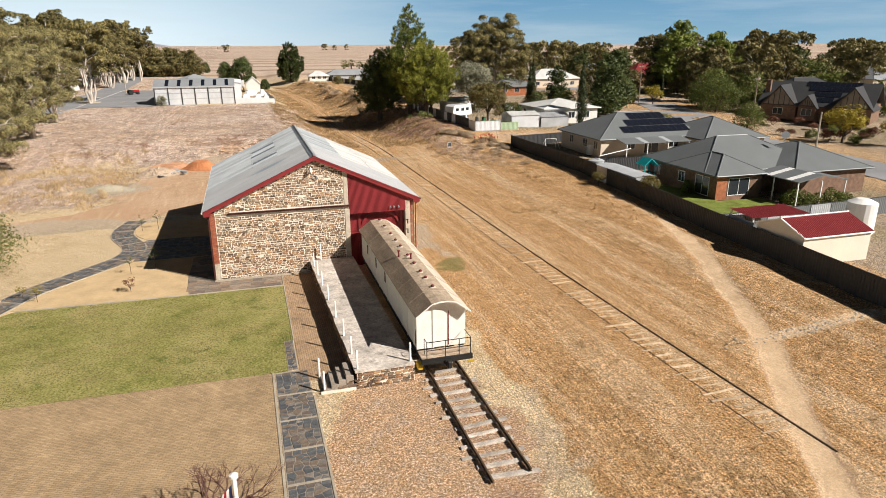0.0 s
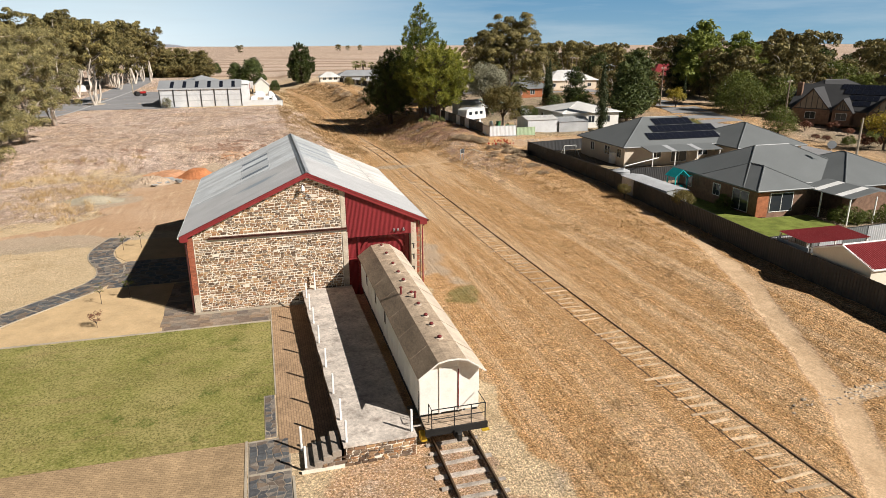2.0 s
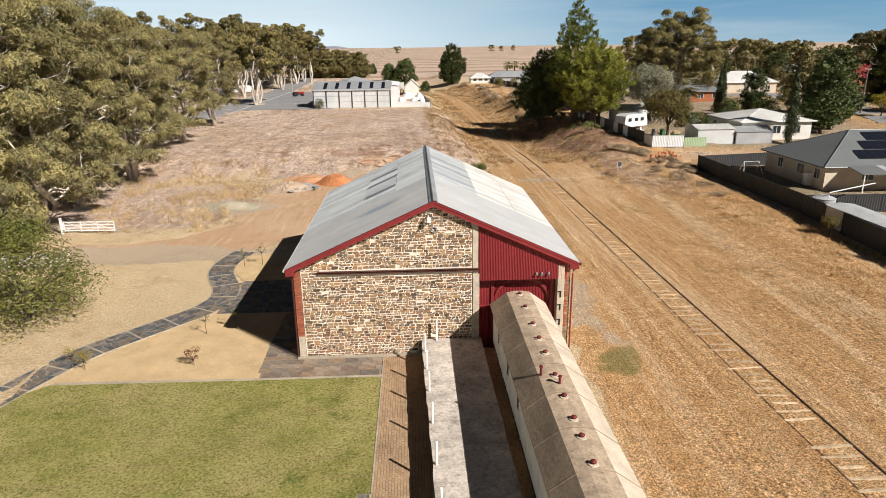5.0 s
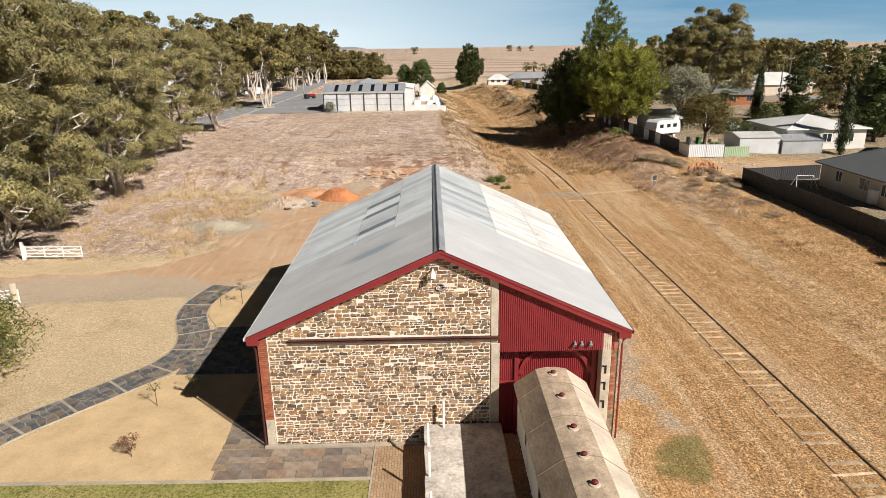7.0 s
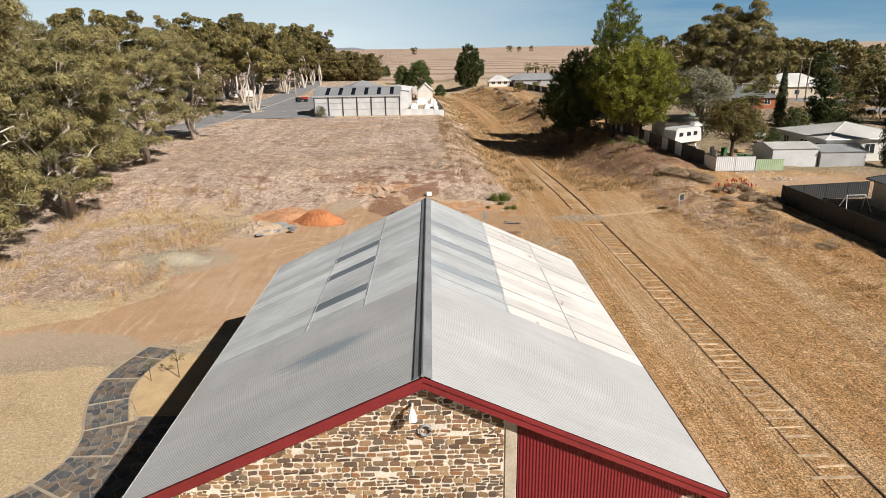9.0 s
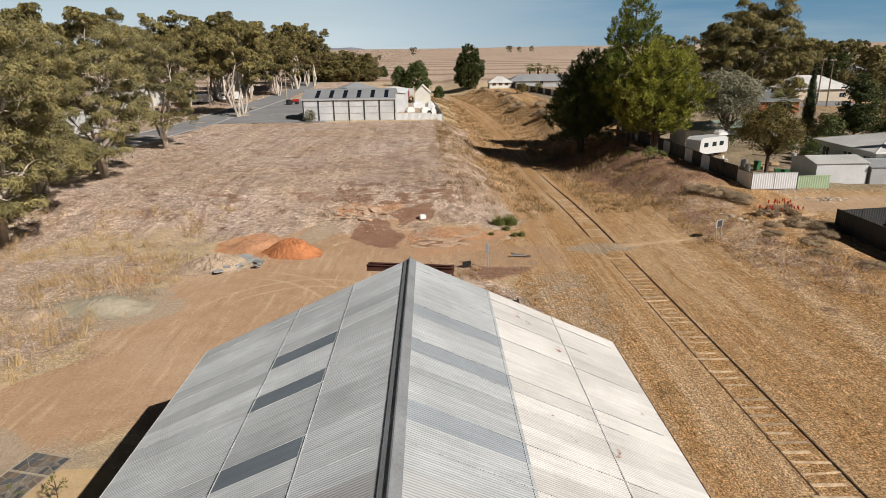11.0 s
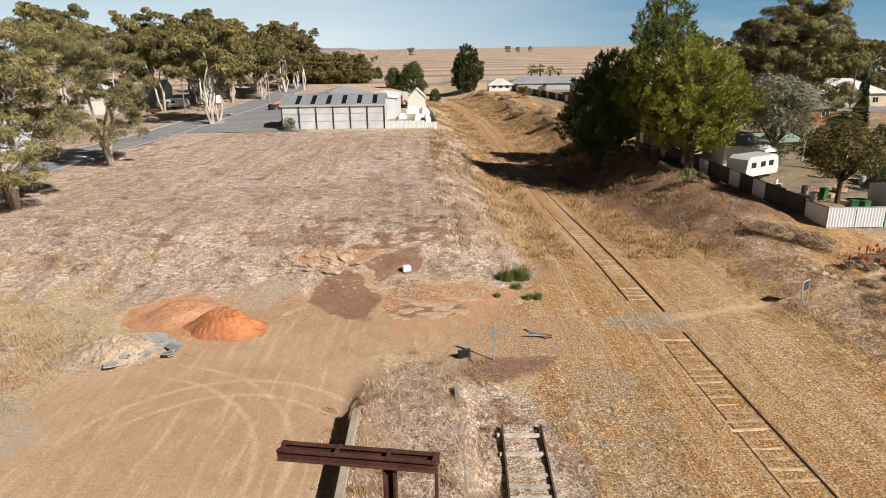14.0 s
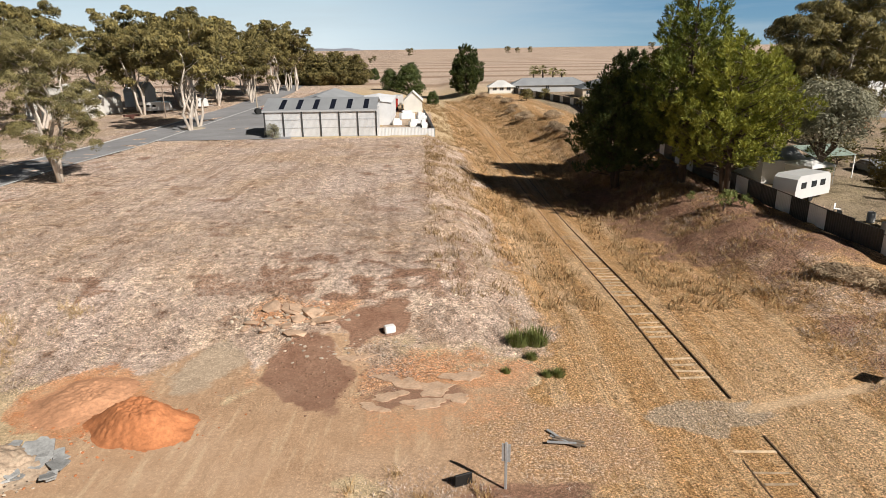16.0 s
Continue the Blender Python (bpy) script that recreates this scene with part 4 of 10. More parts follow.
        k = mathn(N, L, "MULTIPLY", ramp(N, L, off, w * 0.4, w, 1, 0), mathn(N, L, "MULTIPLY", sharp(bare, 0.4), ramp(N, L, mid, 0.38, 0.56, 0.05, 0.36)))
        k = mathn(N, L, "MULTIPLY", k, ramp(N, L, sy.outputs[ax], lo, hi))
        col = mixc(N, L, k, col, (0.74, 0.57, 0.37))
    k = mathn(N, L, "MULTIPLY", ramp(N, L, fine, 0.35, 0.65, 0.52, 1.45), ramp(N, L, grit, 0.35, 0.65, 0.50, 1.52))
    soft_ = mathn(N, L, "MULTIPLY", mathn(N, L, "MAXIMUM", bare, mathn(N, L, "SUBTRACT", 0.8, mathn(N, L, "MINIMUM", mathn(N, L, "ADD", mown, weedy), 0.8))), 0.85)
    soft_ = mathn(N, L, "MULTIPLY", soft_, mathn(N, L, "SUBTRACT", 1.0, mathn(N, L, "MULTIPLY", coarse, 0.8)))
    k = mathn(N, L, "ADD", mathn(N, L, "MULTIPLY", k, mathn(N, L, "SUBTRACT", 1.0, mathn(N, L, "MULTIPLY", soft_, 0.8))), mathn(N, L, "MULTIPLY", soft_, 0.8))
    # strong speckle in the colour that also stands for small shadows between tufts
    sk = mathn(N, L, "MULTIPLY", ramp(N, L, speck, 0.38, 0.60, 0.30, 1.48), ramp(N, L, tuft, 0.36, 0.64, 0.72, 1.26))
    k = mathn(N, L, "MULTIPLY", k, mathn(N, L, "ADD", mathn(N, L, "MULTIPLY", sk, mathn(N, L, "SUBTRACT", 1.0, soft_)), soft_))
    comb = N.new("ShaderNodeCombineXYZ")
    for i in range(3):
        L.new(k, comb.inputs[i])
    col = mixc(N, L, 1.0, col, comb.outputs[0], "MULTIPLY")
    p = N.new("ShaderNodeBsdfPrincipled")
    setin(p, Roughness=0.95)
    p.inputs["Specular IOR Level"].default_value = 0.1
    L.new(col, p.inputs["Base Color"])
    hgt = mathn(N, L, "ADD", mathn(N, L, "MULTIPLY", fine, 1.0), mathn(N, L, "MULTIPLY", mathn(N, L, "MULTIPLY", rows, mown), 1.5))
    inv = mathn(N, L, "SUBTRACT", 1.15, mathn(N, L, "MINIMUM", bare, 1.0))
    b = N.new("ShaderNodeBump")
    setin(b, Strength=0.8, Distance=0.10)
    L.new(mathn(N, L, "MULTIPLY", hgt, inv), b.inputs["Height"])
    L.new(b.outputs["Normal"], p.inputs["Normal"])
    L.new(p.outputs[0], out.inputs["Surface"])
    return m


gme.materials.append(ground_mat())
ground = tagged(new("ground", gme), "dry straw and bare earth ground reaching the horizon", "ground", "", "structure")


def gz(x, y):
    return float(base_height(x, y))


def draped(name, pts_left, pts_right, mat, label, lift=0.03, cols=4, category="road"):
    """A ribbon between two edges that follows the ground, cut into short steps."""
    g = Geo()
    rows = []
    for (lx, ly), (rx, ry), (lx2, ly2), (rx2, ry2) in zip(pts_left[:-1], pts_right[:-1], pts_left[1:], pts_right[1:]):
        n = max(1, int(math.hypot(lx2 - lx, ly2 - ly) / 3))
        for i in range(n):
            t = i / n
            rows.append(((lx + (lx2 - lx) * t, ly + (ly2 - ly) * t), (rx + (rx2 - rx) * t, ry + (ry2 - ry) * t)))
    rows.append((pts_left[-1], pts_right[-1]))
    vs = []
    for a, b in rows:
        for k in range(cols + 1):
            x, y = a[0] + (b[0] - a[0]) * k / cols, a[1] + (b[1] - a[1]) * k / cols
            vs.append((x, y, gz(x, y) + lift))
    w = cols + 1
    fs = [(i * w + k, i * w + k + 1, (i + 1) * w + k + 1, (i + 1) * w + k) for i in range(len(rows) - 1) for k in range(cols)]
    g.add(vs, fs)
    return solid(name, g, mat, label, category, kind="structure")


def ribbon(pts, w):
    left, right = [], []
    for i, p in enumerate(pts):
        a, b = Vector(pts[max(i - 1, 0)]), Vector(pts[min(i + 1, len(pts) - 1)])
        d = (b - a).normalized()
        n = Vector((-d.y, d.x))
        left.append(tuple(Vector(p) + n * w / 2))
        right.append(tuple(Vector(p) - n * w / 2))
    return left, right


ROAD = [(-50, -40), (-49, 20), (-48.4, 60), (-47.8, 97), (-47.8, 138), (-47.4, 165), (-47.2, 200), (-50, 260), (-58, 330)]
draped("road", *ribbon(ROAD, 8.6), "asphalt", "grey asphalt street along the gum trees", 0.05)
draped("road", [(-43.4, 131), (-43.4, 150), (-43.2, 172), (-43.2, 196)], [(-21, 131), (-24, 150), (-26, 172), (-29, 196)], "asphalt", "grey asphalt apron beside the workshop", 0.08, 6)
draped("trim", *ribbon([(x + 4.1, y) for x, y in ROAD[1:7]], 0.28), "road_paint", "white painted edge line on the road", 0.085, 1, "line")
draped("trim", *ribbon([(x - 3.9, y) for x, y in ROAD[1:6]], 0.5), "road_paint", "pale concrete kerb along the road", 0.10, 1, "kerb")
draped("road", *ribbon(CROSS, 8.0), "asphalt", "grey asphalt cross street between town gardens", 0.075)
draped("road", *ribbon(STREET, 9.0), "asphalt", "grey asphalt town street behind the houses", 0.06)

# ---- the goods shed ----
XL, XR, YF, YB = -7.3, 7.15, 0.0, 18.2
APEX_Z, EAVE_Z, EAVE_XL, EAVE_XR = 8.55, 5.09, -7.66, 7.54
ROOF_YF, ROOF_YB = -0.22, 18.41
K_L, K_R = (APEX_Z - EAVE_Z) / -EAVE_XL, (APEX_Z - EAVE_Z) / EAVE_XR
DOOR_X0, DOOR_X1, HEAD_Z = 2.36, 6.45, 4.15


def roof_under(x):
    return APEX_Z - (K_L * -x if x < 0 else K_R * x) - 0.16


shed = thing("goods_shed", "old stone goods shed with grey iron roof and red cladding", "shed", (0, 0, 0))
# front gable wall: mortar backing that the stones stand proud of
g = Geo()
g.prism([(XL + 0.36, 0.0), (1.98, 0.0), (1.98, roof_under(1.98)), (0, roof_under(0)), (XL + 0.36, roof_under(XL + 0.36))], 0.02, 0.5)
gable = part("gable_wall", g, "mortar", shed, "cream lime mortar gable wall set with rubble stone")
g = Geo()
g.box(XL, XL + 0.38, 0.5, YB, 0, roof_under(XL))
part("side_wall", g, "side_stone", shed, "rubble stone side wall in shade")
g = Geo()
g.box(XR - 0.4, XR, 0.55, YB, 0, roof_under(XR))
part("side_wall", g, "side_stone", shed, "rubble stone side wall")
g = Geo()
g.prism([(XL + 0.4, 0.0), (XR - 0.42, 0.0), (XR - 0.42, roof_under(XR)), (0, roof_under(0)), (XL + 0.4, roof_under(XL))], YB - 0.45, YB)
part("back_wall", g, "side_stone", shed)
# concrete jamb beside the door opening
g = Geo()
g.box(1.99, 2.34, -0.03, 0.52, 0, 4.55, 0.02)
g.box(1.97, 2.28, -0.015, 0.5, 4.56, roof_under(2.3), 0.02)
part("door_jamb", g, "render_plaster", shed, "weathered concrete jamb with patched plaster")
g = Geo()
g.box(6.48, 6.86, -0.03, 0.54, 0, 4.9, 0.02)
part("door_jamb", g, "render_plaster", shed, "weathered concrete jamb with worn bolt sockets")
for z in (1.5, 2.35, 3.1):
    g = Geo()
    g.prism([(6.62, z), (6.70, z), (6.70, z + 0.36), (6.52, z + 0.36), (6.52, z + 0.30), (6.62, z + 0.30)], -0.05, 0.0)
    part("socket", g, "black_iron", shed, "dark rebate slot")
g = Geo()
g.box(XL, XL + 0.34, -0.02, 0.5, 0, 1.25, 0.02)
part("plinth", g, "render_plaster", shed, "cement rendered corner plinth")
# brick quoins at both corners, brick by brick
qm = Geo().box(0, 0.225, 0, 0.11, 0, 0.075).mesh("quoin_brick_long", "quoin_brick")
qs = Geo().box(0, 0.108, 0, 0.11, 0, 0.075).mesh("quoin_brick_short", "quoin_brick")
zq, row = 1.26, 0
part("quoin", Geo().box(XL + 0.015, XL + 0.345, 0.0, 0.5, 1.25, 4.95), "side_stone", shed, "corner quoin backing of old masonry")
part("quoin", Geo().box(6.87, XR + 0.0, 0.0, 0.55, 0, 4.95), "side_stone", shed, "corner quoin backing of old masonry")
while zq < 4.85:
    a, b = (qm, qs) if row % 2 else (qs, qm)
    part("brick", a, None, gable, at=pose(XL, -0.022, zq))
    part("brick", b, None, gable, at=pose(XL + (0.237 if row % 2 else 0.12), -0.022, zq))
    if row % 1 == 0 and zq > 1.3:
        part("brick", b, None, gable, at=pose(6.88, -0.022, zq + 0.02)) if (row * 7) % 5 else None
    zq += 0.087
    row += 1
# header beam, upper cladding, door leaf
g = Geo()
g.sheet((2.30, -0.02, HEAD_Z), (1, 0, 0), (0, 0, 1), 4.62, 0.9, 0.115, 0.014, 6)
clad = Geo()
n = 420
w0 = 4.66
for i in range(n):
    xa, xb = 2.30 + w0 * i / n, 2.30 + w0 * (i + 1) / n
    ya, yb = [-0.02 + 0.012 * math.sin(2 * math.pi * (x - 2.3) / 0.083) for x in (xa, xb)]
    clad.add([(xa, ya, HEAD_Z), (xb, yb, HEAD_Z), (xb, yb, roof_under(xb)), (xa, ya, roof_under(xa))], [(0, 1, 2, 3)])
part("gable_cladding", clad, "red_paint", shed, "dark red corrugated cladding above the door")
g = Geo()
g.box(2.34, 6.95, 0.02, 0.2, HEAD_Z - 0.04, HEAD_Z + 0.2)
part("lintel", g, "red_dark", shed, "dark red timber lintel")
door_y = 0.55
g = Geo()
g.sheet((2.2, door_y, 0.0), (1, 0, 0), (0, 0, 1), 4.5, HEAD_Z, 0.083, 0.012, 6)
door = part("door", g, "red_paint", shed, "dark red corrugated sliding door, closed")
for x in (3.02, 6.2):
    part("door_post", Geo().box(x, x + 0.17, door_y - 0.1, door_y - 0.03, 0, HEAD_Z - 0.1), "red_trim", door)
for cx, sgn in ((3.2, 1), (6.2, -1)):
    arch = Geo()
    pts, outr = [], 1.15
    for i in range(9):
        a = math.pi / 2 * i / 8
        for r in (outr, outr - 0.16):
            pts.append((cx + sgn * (outr - r * math.cos(a)), HEAD_Z - 0.12 - outr + r * math.sin(a)))
    vs = [(x, door_y - 0.11, z) for x, z in pts] + [(x, door_y - 0.04, z) for x, z in pts]
    o = len(pts)
    fs = []
    for i in range(8):
        fs += [(2 * i, 2 * i + 2, 2 * i + 3, 2 * i + 1), (2 * i, 2 * i + 2, o + 2 * i + 2, o + 2 * i), (2 * i + 1, 2 * i + 3, o + 2 * i + 3, o + 2 * i + 1)]
    arch.add(vs, fs)
    part("brace", arch, "red_trim", door, "curved red knee brace")
g = Geo()
g.box(2.36, 3.06, door_y - 0.16, door_y - 0.05, 2.5, 2.58)
part("door_rail", g, "red_trim", door)
# beam across the gable
g = Geo()
g.prism([(-0.13, 4.73), (0.03, 4.73), (0.03, 4.87), (-0.13, 4.87), (-0.13, 4.84), (-0.07, 4.84), (-0.07, 4.76), (-0.13, 4.76)], -6.05, 2.33, "x")
part("steel_beam", g, "rusty_steel", shed, "dark rusty steel channel across the gable")
# barge boards, eave ends, gutters
for name, x1, k in (("left", EAVE_XL, K_L), ("right", EAVE_XR, K_R)):
    s = 1 if x1 > 0 else -1
    L_ = math.hypot(x1, APEX_Z - EAVE_Z)
    tilt = math.degrees(math.atan2(APEX_Z - EAVE_Z, abs(x1)))
    g = Geo()
    up = APEX_Z - 0.02
    lo = EAVE_Z - 0.02
    g.add([(0, ROOF_YF - 0.03, up), (x1, ROOF_YF - 0.03, lo), (x1, ROOF_YF - 0.03, lo - 0.29), (0, ROOF_YF - 0.03, up - 0.29),
           (0, ROOF_YF + 0.02, up), (x1, ROOF_YF + 0.02, lo), (x1, ROOF_YF + 0.02, lo - 0.29), (0, ROOF_YF + 0.02, up - 0.29)],
          [(0, 1, 2, 3), (7, 6, 5, 4), (0, 4, 5, 1), (3, 2, 6, 7), (1, 5, 6, 2), (0, 3, 7, 4)])
    g.add([(0, ROOF_YF - 0.06, up + 0.01), (x1, ROOF_YF - 0.06, lo + 0.01), (x1, ROOF_YF - 0.06, lo - 0.09), (0, ROOF_YF - 0.06, up - 0.09),
           (0, ROOF_YF - 0.031, up + 0.01), (x1, ROOF_YF - 0.031, lo + 0.01), (x1, ROOF_YF - 0.031, lo - 0.09), (0, ROOF_YF - 0.031, up - 0.09)],
          [(0, 1, 2, 3), (7, 6, 5, 4), (0, 4, 5, 1), (3, 2, 6, 7), (1, 5, 6, 2), (0, 3, 7, 4)])
    part("barge_board", g, "red_trim", shed, "dark red barge board")
    g = Geo()
    xs = sorted((x1, (XL if s < 0 else XR) - s * 0.1))
    g.box(xs[0], xs[1], ROOF_YF - 0.02, 0.0, lo - 0.34, lo - 0.05, 0.01)
    part("eave_end", g, "red_trim", shed)
    g = Geo()
    xa, xb = sorted((x1, x1 + s * 0.12))
    g.box(xa, xb, ROOF_YF, ROOF_YB, lo - 0.14, lo - 0.02, 0.01)
    part("gutter", g, "white_post" if s < 0 else "red_dark", shed, "white painted gutter" if s < 0 else "dark red gutter")
    # soffit that closes the eave
    g = Geo()
    g.box(*sorted((x1, (XL if s < 0 else XR))), 0.0, YB, lo - 0.30, lo - 0.26)
    part("soffit", g, "red_dark", shed)
g = Geo()
g.tube([(7.5, -0.14, 4.95), (7.48, -0.13, 4.80), (7.27, -0.1, 4.62), (7.25, -0.09, 4.4), (7.25, -0.09, 0.1)], 0.045, 8)
part("downpipe", g, "red_trim", shed, "dark red downpipe")
g = Geo()
g.tube([(-7.58, -0.14, 4.95), (-7.56, -0.13, 4.80), (-7.4, -0.08, 4.62), (-7.37, -0.06, 4.4), (-7.37, -0.06, 0.1)], 0.045, 8)
part("downpipe", g, "red_dark", shed)
# lamp, horn and fittings high on the gable
g = Geo()
g.tube([(-0.28, -0.02, 7.72), (-0.28, -0.25, 7.75), (-0.28, -0.3, 7.70)], 0.035, 8)
g.tube([(-0.28, -0.3, 7.74), (-0.28, -0.33, 7.60), (-0.28, -0.36, 7.46)], [0.06, 0.11, 0.13], 10)
part("flood_lamp", g, "white_post", shed, "white flood lamp on a bracket")
g = Geo()
ring = [(0.02 + 0.14 * math.cos(a), -0.06, 7.0 + 0.14 * math.sin(a)) for a in [i * math.pi / 6 for i in range(13)]]
g.tube(ring, 0.03, 6, False)
part("wheel_ring", g, "ridge_metal", shed, "round iron wall ring")
for x in (5.35, 5.62, 5.98):
    g = Geo()
    g.tube([(x, -0.03, 4.52), (x, -0.18, 4.50)], [0.05, 0.05], 10)
    g.tube([(x, -0.10, 4.50), (x - 0.02, -0.2, 4.44)], [0.05, 0.075], 10)
    part("spotlight", g, "ridge_metal", shed, "small red and silver spotlight")
g = Geo()
g.tube([(1.35, -0.05, 7.72), (1.9, -0.05, 7.52)], [0.06, 0.05], 6)
part("bracket", g, "rusty_steel", shed)

surf("lap_white", (0.56, 0.57, 0.57), rough=0.6, var=0.25, s1=1.5, s2=9, bump=0)
# roof sheets
RL_ = math.hypot(EAVE_XL, APEX_Z - EAVE_Z)
RR_ = math.hypot(EAVE_XR, APEX_Z - EAVE_Z)


def sheet_mesh(name, width, length, mat):
    g = Geo()
    g.sheet((0, 0, 0), (0, 1, 0), (1, 0, 0), width, length, 0.0762, 0.009, 6)
    return g.mesh(name, mat, True)


SPLIT_Y = 6.45
roofs = {}
for s, x1, L_ in ((-1, EAVE_XL, RL_), (1, EAVE_XR, RR_)):
    tilt = math.degrees(math.atan2(APEX_Z - EAVE_Z, abs(x1)))
    g = Geo()
    g.add([(0, ROOF_YF + 0.02, APEX_Z - 0.05), (x1, ROOF_YF + 0.02, EAVE_Z - 0.05), (x1, ROOF_YB, EAVE_Z - 0.05), (0, ROOF_YB, APEX_Z - 0.05),
           (0, ROOF_YF + 0.02, APEX_Z - 0.12), (x1, ROOF_YF + 0.02, EAVE_Z - 0.12), (x1, ROOF_YB, EAVE_Z - 0.12), (0, ROOF_YB, APEX_Z - 0.12)],
          [(0, 1, 2, 3), (7, 6, 5, 4), (0, 4, 5, 1), (1, 5, 6, 2), (2, 6, 7, 3)])
    deck = part("roof_slope", g, "rusty_steel", shed, "roof slope of corrugated iron sheets")
    # new full-length sheets at the front
    wnew = (SPLIT_Y - ROOF_YF) / 8
    me = sheet_mesh("long_sheet", wnew + 0.03, L_ + 0.06, "zinc_new")
    cell_rows = [(0.0, 0.27), (0.27, 0.535), (0.535, 1.0)] if s < 0 else [(0.0, 0.37), (0.37, 0.69), (0.69, 1.0)]
    mats = {}
    for i in range(8):
        y = ROOF_YF + wnew * i
        m = Matrix.Translation((0, y, APEX_Z + 0.01 + 0.002 * (i % 2))) @ (pose(0, 0, 0, 0, tilt, 0) if s > 0 else pose(0, 0, 0, 0, -tilt, 0) @ Matrix.Diagonal((-1, 1, 1, 1)))
        part("roof_sheet", me, None, deck, at=m)
    nb = 15
    wold = (ROOF_YB - SPLIT_Y) / nb
    for r, (a, b) in enumerate(cell_rows):
        kinds = ["zinc_old", "zinc_old", "zinc_old"] if s < 0 else ["zinc_grey", "zinc_pale", "zinc_pale"]
        me = sheet_mesh("old_sheet", wold + 0.04, (b - a) * L_ + 0.08, kinds[r])
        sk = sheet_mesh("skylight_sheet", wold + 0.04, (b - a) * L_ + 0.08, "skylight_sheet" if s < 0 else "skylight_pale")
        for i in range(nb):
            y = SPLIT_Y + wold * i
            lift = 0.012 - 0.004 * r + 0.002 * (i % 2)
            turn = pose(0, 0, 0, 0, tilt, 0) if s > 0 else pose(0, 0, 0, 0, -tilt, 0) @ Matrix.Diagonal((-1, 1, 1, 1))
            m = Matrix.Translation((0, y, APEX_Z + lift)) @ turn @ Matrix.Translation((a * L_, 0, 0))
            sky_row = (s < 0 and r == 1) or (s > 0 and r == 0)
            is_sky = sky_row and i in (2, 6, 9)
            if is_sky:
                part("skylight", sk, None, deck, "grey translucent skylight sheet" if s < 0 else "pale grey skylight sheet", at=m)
            else:
                part("roof_sheet", me, None, deck, at=m)
g = Geo()
for s, k in ((-1, K_L), (1, K_R)):
    g.add([(0, ROOF_YF - 0.03, APEX_Z + 0.055), (s * 0.22, ROOF_YF - 0.03, APEX_Z + 0.045 - 0.22 * k), (s * 0.22, ROOF_YB + 0.02, APEX_Z + 0.045 - 0.22 * k), (0, ROOF_YB + 0.02, APEX_Z + 0.055)], [(0, 1, 2, 3)])
g.tube([(0, ROOF_YF - 0.03, APEX_Z + 0.055), (0, ROOF_YB + 0.02, APEX_Z + 0.055)], 0.045, 8)
part("ridge_cap", g, "ridge_metal", shed, "grey metal ridge capping")

# pale sealant along the laps of the older sheets
for s, x1, k, rows_ in ((-1, EAVE_XL, K_L, (0.27, 0.535)), (1, EAVE_XR, K_R, (0.37, 0.69))):
    for f in rows_:
        x = x1 * f
        part("lap_seal", Geo().slab([(x - 0.01, SPLIT_Y), (x + 0.01, SPLIT_Y), (x + 0.01, ROOF_YB), (x - 0.01, ROOF_YB)], APEX_Z - k * abs(x) + 0.018, APEX_Z - k * abs(x) + 0.03), "lap_white", shed, "pale lap sealant line")
    wold = (ROOF_YB - SPLIT_Y) / 15
    for i in (1, 3, 6, 7, 10, 12, 14):
        y = SPLIT_Y + wold * i
        xa, xb = (x1 * 0.06, x1 * 0.97) if i % 3 else (x1 * 0.27, x1 * 0.80)
        za, zb = APEX_Z - k * abs(xa) + 0.022, APEX_Z - k * abs(xb) + 0.022
        g = Geo()
        g.add([(xa, y - 0.008, za), (xb, y - 0.008, zb), (xb, y + 0.008, zb), (xa, y + 0.008, za), (xa, y - 0.008, za + 0.012), (xb, y - 0.008, zb + 0.012), (xb, y + 0.008, zb + 0.012), (xa, y + 0.008, za + 0.012)],
              [(3, 2, 1, 0), (4, 5, 6, 7), (0, 1, 5, 4), (1, 2, 6, 5), (2, 3, 7, 6), (3, 0, 4, 7)])
        part("lap_seal", g, "lap_white", shed, "pale lap sealant line")

# ---- trees ----
def leaf_cards(centres, radii, per, size, rs, droop=0.3, flat=0.75, shell=0.55, above=0.5, ragged=0.55, slim=0.5):
    """Many small pointed leaf sprays over the outside of rounded clumps, thicker above than below."""
    out = []
    for c, r, k in zip(centres, radii, per):
        d = rs.normal(size=(k, 3))
        d /= np.linalg.norm(d, axis=1)[:, None]
        d[:, 2] = np.where(rs.random(k) < above, np.abs(d[:, 2]), d[:, 2])
        rad = r * (shell + (1.08 - shell) * rs.random(k) ** 0.6)
        p = c + d * rad[:, None] * np.array([1, 1, flat])
        a = rs.normal(size=(k, 3))
        a[:, 2] = a[:, 2] * 0.5 - droop
        a -= 0.75 * (a * d).sum(1)[:, None] * d
        a /= np.linalg.norm(a, axis=1)[:, None]
        n = d + rs.normal(size=(k, 3)) * ragged
        b = np.cross(a, n)
        b /= np.linalg.norm(b, axis=1)[:, None] + 1e-9
        s = size * (0.6 + 0.8 * rs.random(k))[:, None]
        w = s * slim
        q = np.stack([p + a * s, p - a * s * 0.6 + b * w * 0.7, p - a * s * 0.6 - b * w * 0.7], 1)
        out.append(q.reshape(-1, 3))
    return np.concatenate(out)


